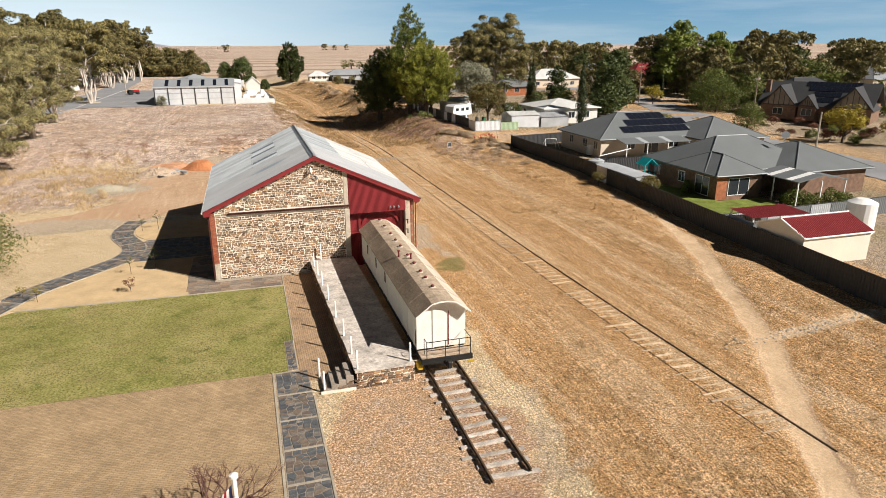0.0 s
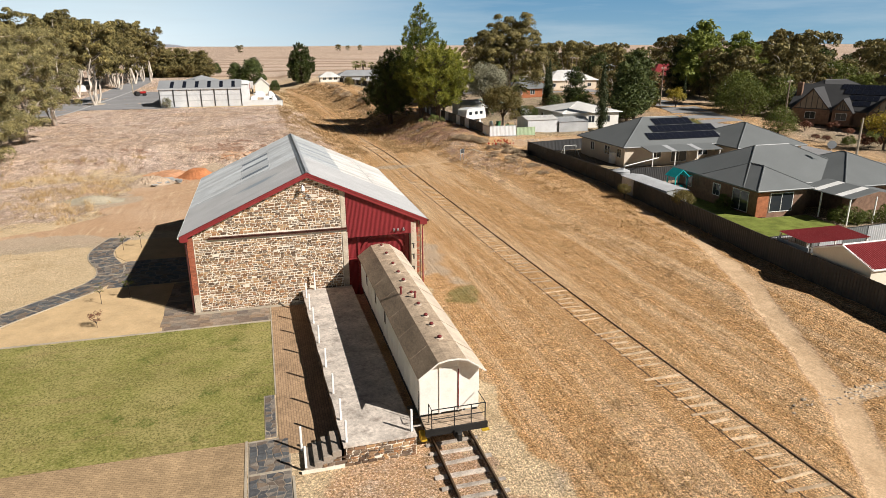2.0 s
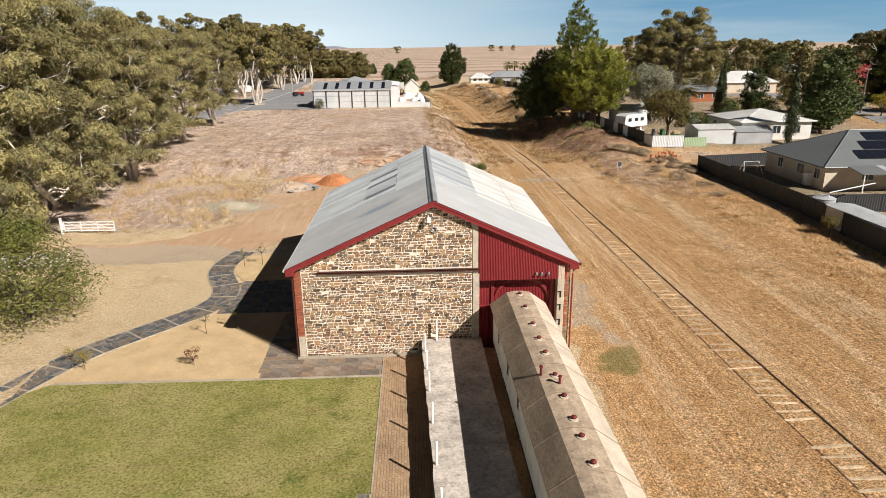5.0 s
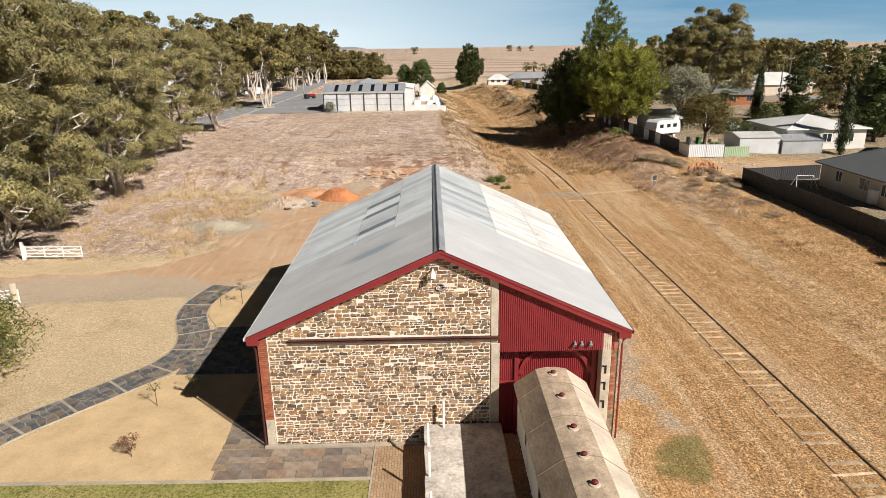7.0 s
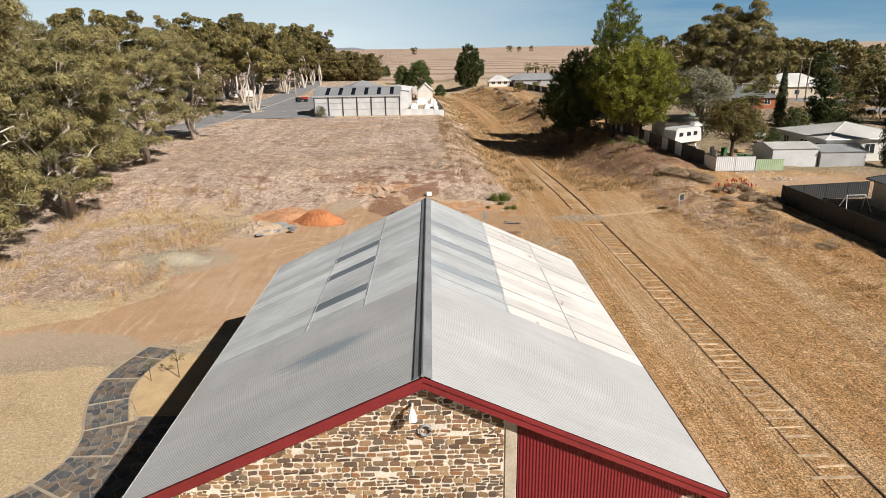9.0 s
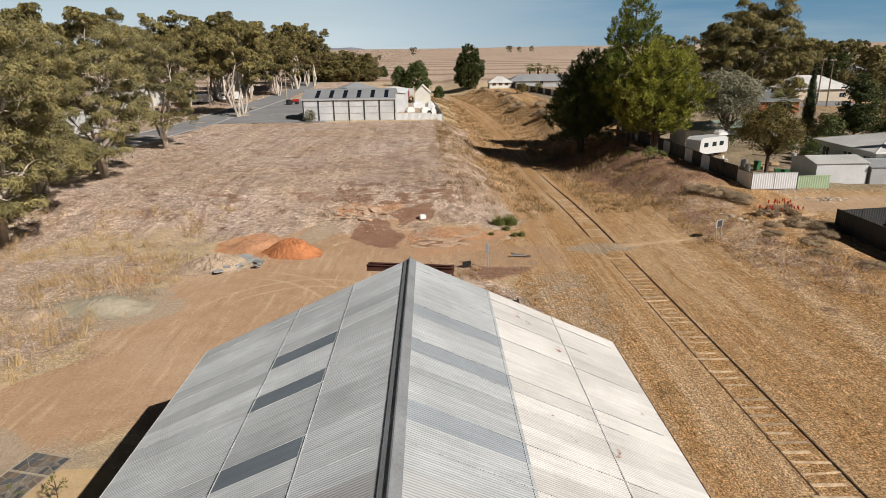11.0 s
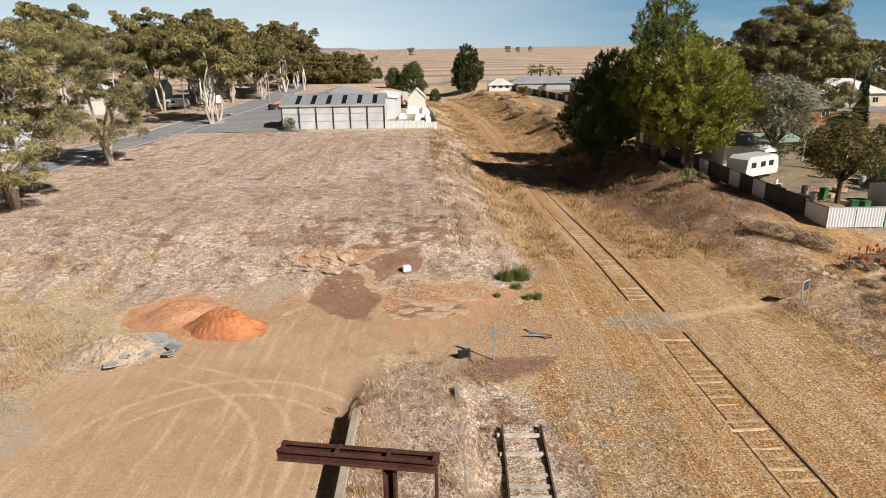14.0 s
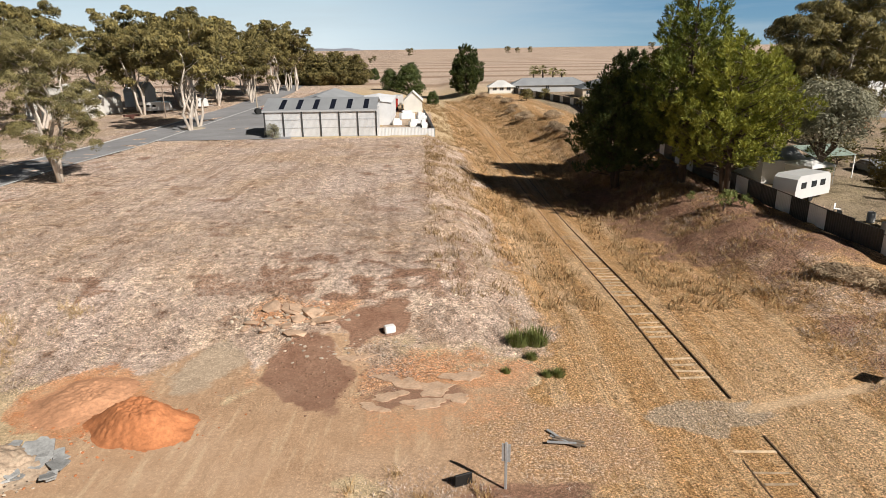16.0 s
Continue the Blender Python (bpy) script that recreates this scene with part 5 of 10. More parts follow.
def crown(clumps, leaf, cover, rs, droop, flat, sats=4, above=0.5, shell=0.5, ragged=0.55, slim=0.5):
    """Leaves on clumps (centre, radius): a body with smaller lobes on its upper and outer side."""
    cs, rr, per = [], [], []
    k0 = cover * 4.75 / (0.6 * leaf * leaf * slim)
    mid = np.mean([c for c, r in clumps], axis=0)
    for c, r in clumps:
        c = np.array(c)
        cs.append(c)
        rr.append(r)
        per.append(int(k0 * r * r) + 6)
        for _ in range(sats):
            d = rs.normal(size=3) + 0.7 * (c - mid) / (np.linalg.norm(c - mid) + 1e-6)
            d /= np.linalg.norm(d)
            d[2] = abs(d[2]) * 0.9 - 0.25
            q = r * rs.uniform(0.38, 0.6)
            cs.append(c + d * r * rs.uniform(0.75, 1.05) * np.array([1, 1, flat]))
            rr.append(q)
            per.append(int(k0 * q * q) + 4)
    return leaf_cards(cs, rr, per, leaf, rs, droop, flat, shell, above, ragged, slim)


def spaced(clumps, p, r, k=0.64):
    """Adds a clump unless it would merge with another."""
    if any((p[0] - q[0]) ** 2 + (p[1] - q[1]) ** 2 + ((p[2] - q[2]) * 1.2) ** 2 < (k * (r + s)) ** 2 for q, s in clumps):
        return False
    clumps.append((np.array(p, float), r))
    return True


def limb_path(p0, p1, rs, n=5, wob=0.12):
    p0, p1 = np.array(p0, float), np.array(p1, float)
    L_ = np.linalg.norm(p1 - p0)
    pts = [p0 + (p1 - p0) * i / n + (rs.normal(size=3) * wob * L_ * 0.35 if 0 < i < n else 0) for i in range(n + 1)]
    for i, p in enumerate(pts):
        t = i / n
        p[2] += 0.10 * L_ * math.sin(math.pi * t) * (0.5 if wob < 0.2 else 1)
    return pts


def make_gum(seed, H, R, fork=0.2, leaf=0.2, cover=0.8, lmat="leaf_gum", bark="bark_gum", stems=4, clump=1.5, low=0.16, boughs=9, far=False):
    """Meshes of a eucalypt: leaning pale stems, open limbs and separate rounded leaf clumps with gaps between."""
    rs = np.random.RandomState(seed)
    g = Geo()
    clumps = []
    r0 = 0.016 * H + 0.07
    for s in range(stems):
        a = 2 * math.pi * (s + rs.random() * 0.6) / stems
        lean = R * rs.uniform(0.2, 0.55)
        top = np.array([math.cos(a) * lean, math.sin(a) * lean, H * rs.uniform(0.74, 0.96)])
        stem = limb_path((math.cos(a) * r0 * 0.5, math.sin(a) * r0 * 0.5, -0.2), top, rs, 7, 0.09)
        g.tube(stem, list(np.linspace(r0 * 0.8, r0 * 0.15, 8)), 5 if far else 8, not far)
        spaced(clumps, top, clump * rs.uniform(0.8, 1.1))
        for b in range(boughs):
            t = fork + (0.97 - fork) * (b + rs.random()) / boughs
            i = min(6, int(t * 7))
            p0 = np.array(stem[i]) + (np.array(stem[i + 1]) - np.array(stem[i])) * (t * 7 - i)
            aa = a + rs.uniform(-1.8, 1.8)
            reach = R * rs.uniform(0.4, 0.9) * (1.08 - 0.55 * t)
            end = p0 + np.array([math.cos(aa) * reach, math.sin(aa) * reach, reach * (rs.uniform(-0.25, 0.45) if t < 0.4 else rs.uniform(0.15, 0.8))])
            end[2] = min(max(end[2], low * H), H * 0.98)
            rad = math.hypot(end[0], end[1])
            if rad > R:
                end[:2] *= R / rad
            br = limb_path(p0, end, rs, 5, 0.17)
            g.tube(br, list(np.linspace(r0 * 0.30 * (1.1 - 0.5 * t), r0 * 0.06, 6)), 3 if far else 5, False)
            spaced(clumps, end, clump * rs.uniform(0.75, 1.15))
            for _ in range(3):
                i = rs.randint(2, 5)
                d = rs.normal(size=3)
                d[2] = abs(d[2]) * 0.8 - 0.1
                d /= np.linalg.norm(d)
                e2 = np.array(br[i]) + d * R * rs.uniform(0.2, 0.42)
                e2[2] = min(max(e2[2], low * H), H)
                bare = rs.random() < 0.22
                if (bare or spaced(clumps, e2, clump * rs.uniform(0.5, 0.9))) and not far:
                    tw = limb_path(br[i], e2, rs, 3, 0.22)
                    g.tube(tw, list(np.linspace(r0 * 0.13, r0 * 0.035, 4)), 4, False)
    leaves = crown(clumps, leaf, cover, rs, 0.9, 0.85, 5, 0.62, 0.6, 0.6 if far else 0.42, 0.5 if far else 0.4)
    return g.mesh("gum_trunk", bark, True), array_mesh("gum_crown", leaves, 3, lmat)


def plumes(tips, aims, length, leaf, per, rs):
    """Needle sprays: slim pointed blades standing off upswept twigs, like bottle brushes."""
    n = len(tips)
    tips, aims = np.repeat(np.array(tips), per, 0), np.repeat(np.array(aims), per, 0)
    k = n * per
    along = rs.random(k)
    d = rs.normal(size=(k, 3))
    d -= (d * aims).sum(1)[:, None] * aims
    d /= np.linalg.norm(d, axis=1)[:, None] + 1e-9
    p = tips - aims * (along * length)[:, None] + d * (0.34 * length * (0.35 + along) * rs.random(k))[:, None]
    a = aims * 0.7 + d * (0.5 + 0.6 * rs.random(k))[:, None] + np.array([0, 0, 0.25])
    a /= np.linalg.norm(a, axis=1)[:, None]
    b = np.cross(a, rs.normal(size=(k, 3)))
    b /= np.linalg.norm(b, axis=1)[:, None] + 1e-9
    s = leaf * (0.6 + 0.8 * rs.random(k))[:, None]
    return np.stack([p + a * s, p - a * s * 0.4 + b * s * 0.24, p - a * s * 0.4 - b * s * 0.24], 1).reshape(-1, 3)


def make_pine(seed, H, R, leaf=0.24, lmat="leaf_pine", per=9, clump=0.8, base=0.16, belly=0.3, point=0.6, stems=1, dens=9.0):
    """Meshes of an old pine: boughs with separate tufts of upswept feathery twigs, widest at the belly, an uneven point above."""
    rs = np.random.RandomState(seed)
    g = Geo()
    clumps, hubs = [], []
    for s in range(stems):
        ox, oy = (0, 0) if s == 0 else (rs.uniform(-0.3, 0.3) * R, rs.uniform(-0.3, 0.3) * R)
        Hs = H * (1 if s == 0 else rs.uniform(0.75, 0.92))
        g.tube([(ox * 0.3, oy * 0.3, -0.2), (ox, oy, Hs * 0.4), (ox * 1.2, oy * 1.2, Hs * 0.95)], [0.017 * H + 0.05, 0.012 * H, 0.03], 8)
        n = int(Hs * 1.6)
        for i in range(n):
            t = (i + rs.random()) / n
            z = Hs * (base + (0.97 - base) * t)
            rad = R * ((0.62 + 0.38 * t / belly) if t < belly else ((1 - t) / (1 - belly)) ** point)
            nb = max(3, int(rad * 1.9))
            for b in range(nb):
                a = 2 * math.pi * (b + rs.random()) / nb
                rl = rad * rs.uniform(0.7, 1.14) + 0.2
                root = np.array([ox, oy, z - rl * 0.35])
                tip = np.array([ox + math.cos(a) * rl, oy + math.sin(a) * rl, z + rl * rs.uniform(-0.1, 0.3)])
                if spaced(clumps, tip, clump * rs.uniform(0.55, 1.35) * (0.8 + 0.2 * (1 - t)), 0.5):
                    hubs.append((ox, oy, z - rl * 0.3))
                    g.tube([root, (root + tip) / 2 - np.array([0, 0, 0.08 * rl]), tip], [0.05, 0.035, 0.015], 4, False)
                m = root + (tip - root) * rs.uniform(0.45, 0.75) + np.array([0, 0, 0.3])
                if spaced(clumps, m, clump * rs.uniform(0.8, 1.2), 0.56):
                    hubs.append((ox, oy, z - rl * 0.3))
    tips, aims = [], []
    for (c, r), h in zip(clumps, hubs):
        away = c - np.array(h)
        away /= np.linalg.norm(away) + 1e-6
        for _ in range(int(dens * r * r / (clump * clump)) + 5):
            d = rs.normal(size=3) + away * 0.7 + np.array([0, 0, 0.35])
            d /= np.linalg.norm(d)
            tips.append(c + d * r * rs.uniform(0.75, 1.3))
            aim = d * 0.8 + away * 0.35 + np.array([0, 0, 0.4])
            aims.append(aim / np.linalg.norm(aim))
    leaves = plumes(tips, aims, clump * 0.8, leaf, per, rs)
    return g.mesh("pine_trunk", "bark_dark", True), array_mesh("pine_crown", leaves, 3, lmat)


def make_conifer(seed, H, R, leaf=0.2, lmat="leaf_pine", layers=15, base=0.12, dens=1.0, shape=0.8, stems=1, clump=0.95):
    """Meshes of a broad pine: trunk, rising boughs and dense needle clumps in an uneven cone."""
    rs = np.random.RandomState(seed)
    g = Geo()
    cs, rr, per = [], [], []
    for s in range(stems):
        ox, oy = (0, 0) if s == 0 else (rs.uniform(-0.45, 0.45) * R, rs.uniform(-0.45, 0.45) * R)
        Hs = H * (1 if s == 0 else rs.uniform(0.6, 0.85))
        g.tube([(ox * 0.6, oy * 0.6, -0.2), (ox, oy, Hs * 0.4), (ox + rs.uniform(-0.3, 0.3), oy + rs.uniform(-0.3, 0.3), Hs * 0.93)], [0.02 * H + 0.06, 0.014 * H, 0.03], 8)
        for i in range(layers):
            t = (i + rs.random()) / layers
            z = Hs * (base + (0.97 - base) * t)
            rad = R * (1 - t) ** shape * rs.uniform(0.7, 1.12) * (0.6 + 0.4 * min(1, t * 6)) + 0.15
            nb = max(4, int(7 * (1 - t) + 4))
            for b in range(nb):
                a = 2 * math.pi * (b + rs.random()) / nb
                rl = rad * rs.uniform(0.65, 1.1)
                tip = np.array([ox + math.cos(a) * rl, oy + math.sin(a) * rl, z + rl * 0.34])
                root = np.array([ox, oy, z - rl * 0.12])
                g.tube([root, (root + tip) / 2, tip], [0.05, 0.035, 0.015], 4, False)
                for k in ((1.0, 0.95), (0.62, 0.9), (0.3, 0.7)):
                    c = root + (tip - root) * k[0] + rs.normal(size=3) * 0.22
                    r = clump * k[1] * rs.uniform(0.7, 1.1) * (0.75 + 0.25 * (1 - t))
                    cs.append(c)
                    rr.append(r)
                    per.append(int(52 * dens * r * r + 8))
    leaves = leaf_cards(cs, rr, per, leaf, rs, -0.35, 0.8)
    return g.mesh("pine_trunk", "bark_dark", True), array_mesh("pine_crown", leaves, 3, lmat)


def make_column(seed, H, R, lmat="leaf_cypress", leaf=0.14, n=2600):
    """Meshes of a pencil cypress: a tight column of upright sprays, fullest below the middle."""
    rs = np.random.RandomState(seed)
    g = Geo()
    g.tube([(0, 0, -0.1), (0, 0, H * 0.5), (0, 0, H * 0.95)], [0.16, 0.1, 0.02], 8)
    cs, rr, per = [], [], []
    m = 90
    for i in range(m):
        t = (i + rs.random()) / m
        rad = R * min(1, (t + 0.03) / 0.22) ** 0.5 * (1 - max(0, t - 0.35) / 0.66) ** 0.75 * rs.uniform(0.92, 1.08)
        a = rs.uniform(0, 6.28)
        cs.append(np.array([math.cos(a) * rad * 0.38, math.sin(a) * rad * 0.38, 0.2 + t * (H - 0.45)]))
        rr.append(max(0.14, rad * 0.62))
        per.append(int(n / m * (0.5 + rad / R)))
    leaves = leaf_cards(cs, rr, per, leaf, rs, -1.6, 1.5, 0.55, 0.5, 0.5, 0.36)
    return g.mesh("cypress_trunk", "bark_dark"), array_mesh("cypress_crown", leaves, 3, lmat)


def make_round(seed, H, R, lmat, leaf=0.16, n=3200, trunk=0.2, bark="bark_dark", clumps=46, low=False):
    """A garden tree or shrub: short limbs and a lumpy crown."""
    rs = np.random.RandomState(seed)
    g = Geo()
    cs, rr, per = [], [], []
    hub = np.array([0, 0, H * trunk])
    g.tube([(0, 0, -0.1), tuple(hub)], [0.03 * H + 0.03, 0.025 * H + 0.02] if H > 2 else [0.016 * H, 0.011 * H], 7)
    for i in range(clumps):
        d = rs.normal(size=3)
        d /= np.linalg.norm(d)
        d[2] = abs(d[2]) if rs.random() < 0.75 else d[2] * 0.4
        c = np.array([d[0] * R * 0.72, d[1] * R * 0.72, H * (0.5 + trunk * 0.5) + d[2] * H * (0.42 - trunk * 0.3)]) * np.array([1, 1, 1]) * rs.uniform(0.8, 1.06)
        if low:
            t = rs.random()
            k = R * 0.8 * math.sqrt(max(0.12, 1 - (t * 1.05) ** 2)) * rs.uniform(0.7, 1.05) * (0.8 + 0.2 * min(1, t * 5))
            c = np.array([d[0], d[1], 0]) / (math.hypot(d[0], d[1]) + 1e-6) * k + np.array([0, 0, H * (0.06 + 0.80 * t)])
        c[2] = max(c[2], 0.05 * H if low else 0.15 * H)
        cs.append(c)
        rr.append(R * rs.uniform(0.22, 0.42))
        per.append(n // clumps)
        if i < (14 if n > 1200 else 5):
            g.tube(limb_path(hub, c, rs, 3, 0.2), [0.018 * H, 0.012 * H, 0.008 * H, 0.004 * H], 5)
    leaves = leaf_cards(cs, rr, per, leaf, rs, 0.1, 0.85)
    return g.mesh("shrub_stems", bark), array_mesh("shrub_crown", leaves, 3, lmat)


def plant(name, meshes, x, y, label, category="tree", rz=0.0, sc=1.0, group="", z=None, sz=None):
    e = new(name)
    e.empty_display_size = 0.5
    e.matrix_basis = pose(x, y, gz(x, y) if z is None else z, 0, 0, rz) @ Matrix.Diagonal((sc, sc, sz or sc, 1))
    tagged(e, label, category, group)
    part("trunk", meshes[0], None, e)
    part("crown", meshes[1], None, e)
    return e


GUMS = [make_gum(11, 19.0, 6.8, 0.12, 0.16, 0.35, clump=1.28, low=0.1, boughs=13), make_gum(12, 18.0, 6.8, 0.12, 0.16, 0.35, clump=1.28, low=0.1, boughs=13), make_gum(13, 19.5, 6.6, 0.2, 0.16, 0.35, clump=1.28, stems=4, low=0.17, boughs=12)]
GUMF = [make_gum(21, 19.5, 7.5, 0.36, 0.40, 0.52, "leaf_gum_far", "bark_gum", 3, 1.5, 0.3, 6, True), make_gum(22, 18.0, 7.0, 0.36, 0.40, 0.52, "leaf_gum_far", "bark_gum", 3, 1.5, 0.3, 6, True)]
GL = "tall eucalypt with pale peeling trunks and olive drooping leaves"
rt = random.Random(7)
# row of gums along the street
for x, y, k, s in ((-37.6, 20.5, 0, 1.12), (-36.4, 29.2, 1, 1.15), (-36.4, 36.2, 2, 1.1), (-41.5, 42.5, 0, 1.15), (-36.6, 50.6, 1, 1.04), (-41, 57, 2, 0.92), (-43, 27, 2, 1.15),
                   (-36.4, 69.4, 1, 0.92), (-39.6, 63, 0, 0.84), (-38.4, 92.2, 2, 0.84), (-43.5, 33, 0, 1.1), (-39.5, 61.5, 1, 0.85)):
    plant("gum_tree", GUMS[k], x, y, GL, rz=rt.uniform(0, 360), sc=s, group="gums along the street")
for x, y, k, s in ((-53, 40, 0, 1.1), (-54, 62, 1, 1.1), (-54, 84, 0, 1.0), (-43.0, 146, 0, 1.05), (-43.6, 152.6, 1, 1.05), (-71, 192, 1, 1.25), (-64, 200, 0, 1.2), (-78, 184, 1, 1.2), (-84, 168, 0, 1.25), (-54, 178, 0, 1.1), (-59, 196, 1, 1.2), (-63, 215, 0, 1.2), (-52, 225, 1, 1.0),
                   (-66, 180, 1, 1.15), (-66, 236, 0, 1.1), (-61, 252, 1, 1.0), (-56, 238, 1, 1.1), (-52, 252, 0, 1.05), (-50, 270, 1, 1.0), (-56, 205, 0, 1.15), (-49, 214, 1, 0.9), (-57, 188, 1, 1.1), (-66, 205, 0, 1.3), (-58, 244, 1, 1.15), (-50, 251, 0, 1.2), (-54, 262, 1, 1.25), (-47, 270, 0, 1.15), (-62, 262, 1, 1.25), (-70, 250, 0, 1.3), (-72, 225, 1, 1.25), (-78, 205, 0, 1.3), (-52, 284, 1, 1.2), (-60, 290, 0, 1.3), (-73, 150, 0, 1.2), (-75, 122, 1, 1.2), (-72, 95, 0, 1.2), (-70, 70, 1, 1.2)):
    plant("gum_tree", GUMF[k], x, y, "dark olive eucalypt beside the street", rz=rt.uniform(0, 360), sc=s, group="gums beyond the street")
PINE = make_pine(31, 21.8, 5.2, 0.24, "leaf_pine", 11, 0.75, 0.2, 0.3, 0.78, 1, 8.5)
# needle colour carries the shade on PINE2 and the sun on PINE3
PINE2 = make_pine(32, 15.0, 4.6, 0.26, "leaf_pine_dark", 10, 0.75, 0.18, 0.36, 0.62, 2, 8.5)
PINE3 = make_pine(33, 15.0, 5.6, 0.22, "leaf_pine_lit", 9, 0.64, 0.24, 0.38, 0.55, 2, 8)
plant("pine_tree", PINE, 28.6, 87.0, "tall dark green pine on the bank of the cutting, shade put into its needle colour", rz=20)
plant("pine_tree", PINE2, 23.6, 93, "dark green pine on the bank of the cutting, shade put into its needle colour", rz=80, sc=1.0)
plant("pine_tree", PINE3, 30.6, 81.0, "yellow-green pine on the bank of the cutting, sunlight put into its needle colour", rz=140, sc=1.0)
plant("pine_tree", PINE3, 34.0, 90, "yellow-green pine on the bank of the cutting, sunlight put into its needle colour", rz=250, sc=0.92)
plant("pine_tree", PINE2, 28.0, 103, "dark green pine on the bank of the cutting, shade put into its needle colour", rz=200, sc=0.9)
MIDG = make_conifer(35, 13.0, 5.0, 0.44, "leaf_gum_far", 11, 0.03, 0.55, 0.3, 2, 1.5)
MID = make_pine(34, 16.0, 4.8, 0.5, "leaf_pine_dark", 9, 1.1, 0.05, 0.3, 0.52)
plant("pine_tree", MID, 15.3, 243, "dense dark green tree beside the line", rz=10, sc=1.0)
RND = make_round(41, 11.5, 5.8, "leaf_pine_dark", 0.42, 9000, 0.1, clumps=90, low=True)
plant("round_tree", RND, -4.5, 262, "dense round dark green tree", rz=0)
plant("round_tree", RND, -11.5, 266, "dense round dark green tree", rz=90, sc=0.68)
for x, y, q in ((-47, 309, 1.25), (-43, 305, 1.2), (-39, 312, 1.25), (-35, 306, 1.2), (-31, 310, 1.1), (-27.5, 306, 1.15), (-53, 312, 1.3), (-58, 316, 1.3)):
    plant("round_tree", MIDG, x, y, "dense dark green tree behind the workshop", rz=x * 37 % 360, sc=q * 0.95, sz=q * 0.8)
plant("shrub", RND, 3.8, 226, "round dark green shrub beside the line", "shrub", rz=30, sc=0.36)
plant("shrub", RND, -24, 350, "low dark shrub beside distant paddock", "shrub", rz=30, sc=0.5)

# ---- loading platform ----
PZ = 0.95
platform = thing("loading_platform", "concrete topped stone loading platform with white posts along its edge", "platform", (0, 0, 0))
PLX = lambda y: -0.30 - 0.026 * (y + 17.8)
PRX = lambda y: 2.62 - 0.012 * (y + 17.8)
P0, P1 = -17.75, -0.12
g = Geo()
g.slab([(PLX(P0) + 0.06, P0 + 0.06), (PRX(P0) - 0.02, P0 + 0.06), (PRX(P1) - 0.02, P1), (PLX(P1) + 0.06, P1)], 0, PZ - 0.09)
part("core", g, "mortar", platform, "rubble stone retaining wall")
ys = np.linspace(P0 - 0.02, P1, 40)
g = Geo()
rnd = random.Random(4)
lx = [(PLX(y) - 0.02 + rnd.uniform(-0.03, 0.03), y) for y in ys]
rx = [(PRX(y) + rnd.uniform(-0.02, 0.02), y) for y in ys]
g.slab(lx[::-1] + rx, PZ - 0.09, PZ)
part("top", g, "platform_concrete", platform, "worn grey concrete deck with lichen patches")


def rubble(x0, x1, z0, z1, top, rnd, hmin=0.085, hmax=0.2, wmin=0.14, wmax=0.5, gap=0.03):
    """Rough level courses of worn stones as corner lists in a wall's plane; top(x) limits their height."""
    out, z, row = [], z0, 0

    def add(xa, xb, za, zb):
        c = lambda: min(0.42 * (zb - za), 0.075) * rnd.uniform(0.1, 1.0)
        j = lambda: rnd.uniform(-0.014, 0.014)
        tilt = rnd.uniform(-0.016, 0.016)
        pts = [(xa + c(), za - tilt), (xb - c(), za + tilt), (xb, za + c() + tilt), (xb, zb - c() + tilt), (xb - c(), zb + tilt), (xa + c(), zb - tilt), (xa, zb - c() - tilt), (xa, za + c() - tilt)]
        out.append([(x + j(), y + j()) for x, y in pts])
    while z < z1:
        h = rnd.uniform(hmin, hmax)
        x = x0 + rnd.uniform(0, 0.06)
        while x < x1 - 0.07:
            w = min(rnd.uniform(wmin, wmax) * (0.8 if h < 0.11 else 1), x1 - x)
            g_ = gap * rnd.uniform(0.5, 1.5)
            za = z + 0.02 * math.sin(x * 1.3 + row) + rnd.uniform(-0.008, 0.012)
            zb = za + h - g_
            xa, xb = x + g_ * 0.5, x + w - g_ * 0.5
            if xb - xa > 0.06 and zb - za > 0.035 and za > z0 - 0.03 and zb < min(top(x), top(x + w)) - 0.02 and rnd.random() > 0.02:
                if zb - za > 0.12 and rnd.random() < 0.3:
                    m = za + (zb - za) * rnd.uniform(0.4, 0.6)
                    add(xa, xb, za, m - g_ * 0.45)
                    if xb - xa > 0.3:
                        q = xa + (xb - xa) * rnd.uniform(0.35, 0.65)
                        add(xa, q - g_ * 0.4, m + g_ * 0.45, zb)
                        add(q + g_ * 0.4, xb, m + g_ * 0.45, zb)
                    else:
                        add(xa, xb, m + g_ * 0.45, zb)
                else:
                    add(xa, xb, za, zb)
            x += w
        z += h
        row += 1
    return out


def stone_geo(g, pts, put, rnd, proud=0.035):
    """One stone: an outline pushed out with a smaller, uneven face."""
    cx = sum(p[0] for p in pts) / len(pts)
    cz = sum(p[1] for p in pts) / len(pts)
    n = len(pts)
    d = proud * rnd.uniform(0.5, 1.3)
    vs = [put(x, z, -0.01) for x, z in pts] + [put(cx + (x - cx) * 0.93, cz + (z - cz) * 0.90, d * rnd.uniform(0.75, 1.15)) for x, z in pts]
    fs = [tuple(range(n, 2 * n))] + [(i, (i + 1) % n, n + (i + 1) % n, n + i) for i in range(n)]
    g.add(vs, fs)


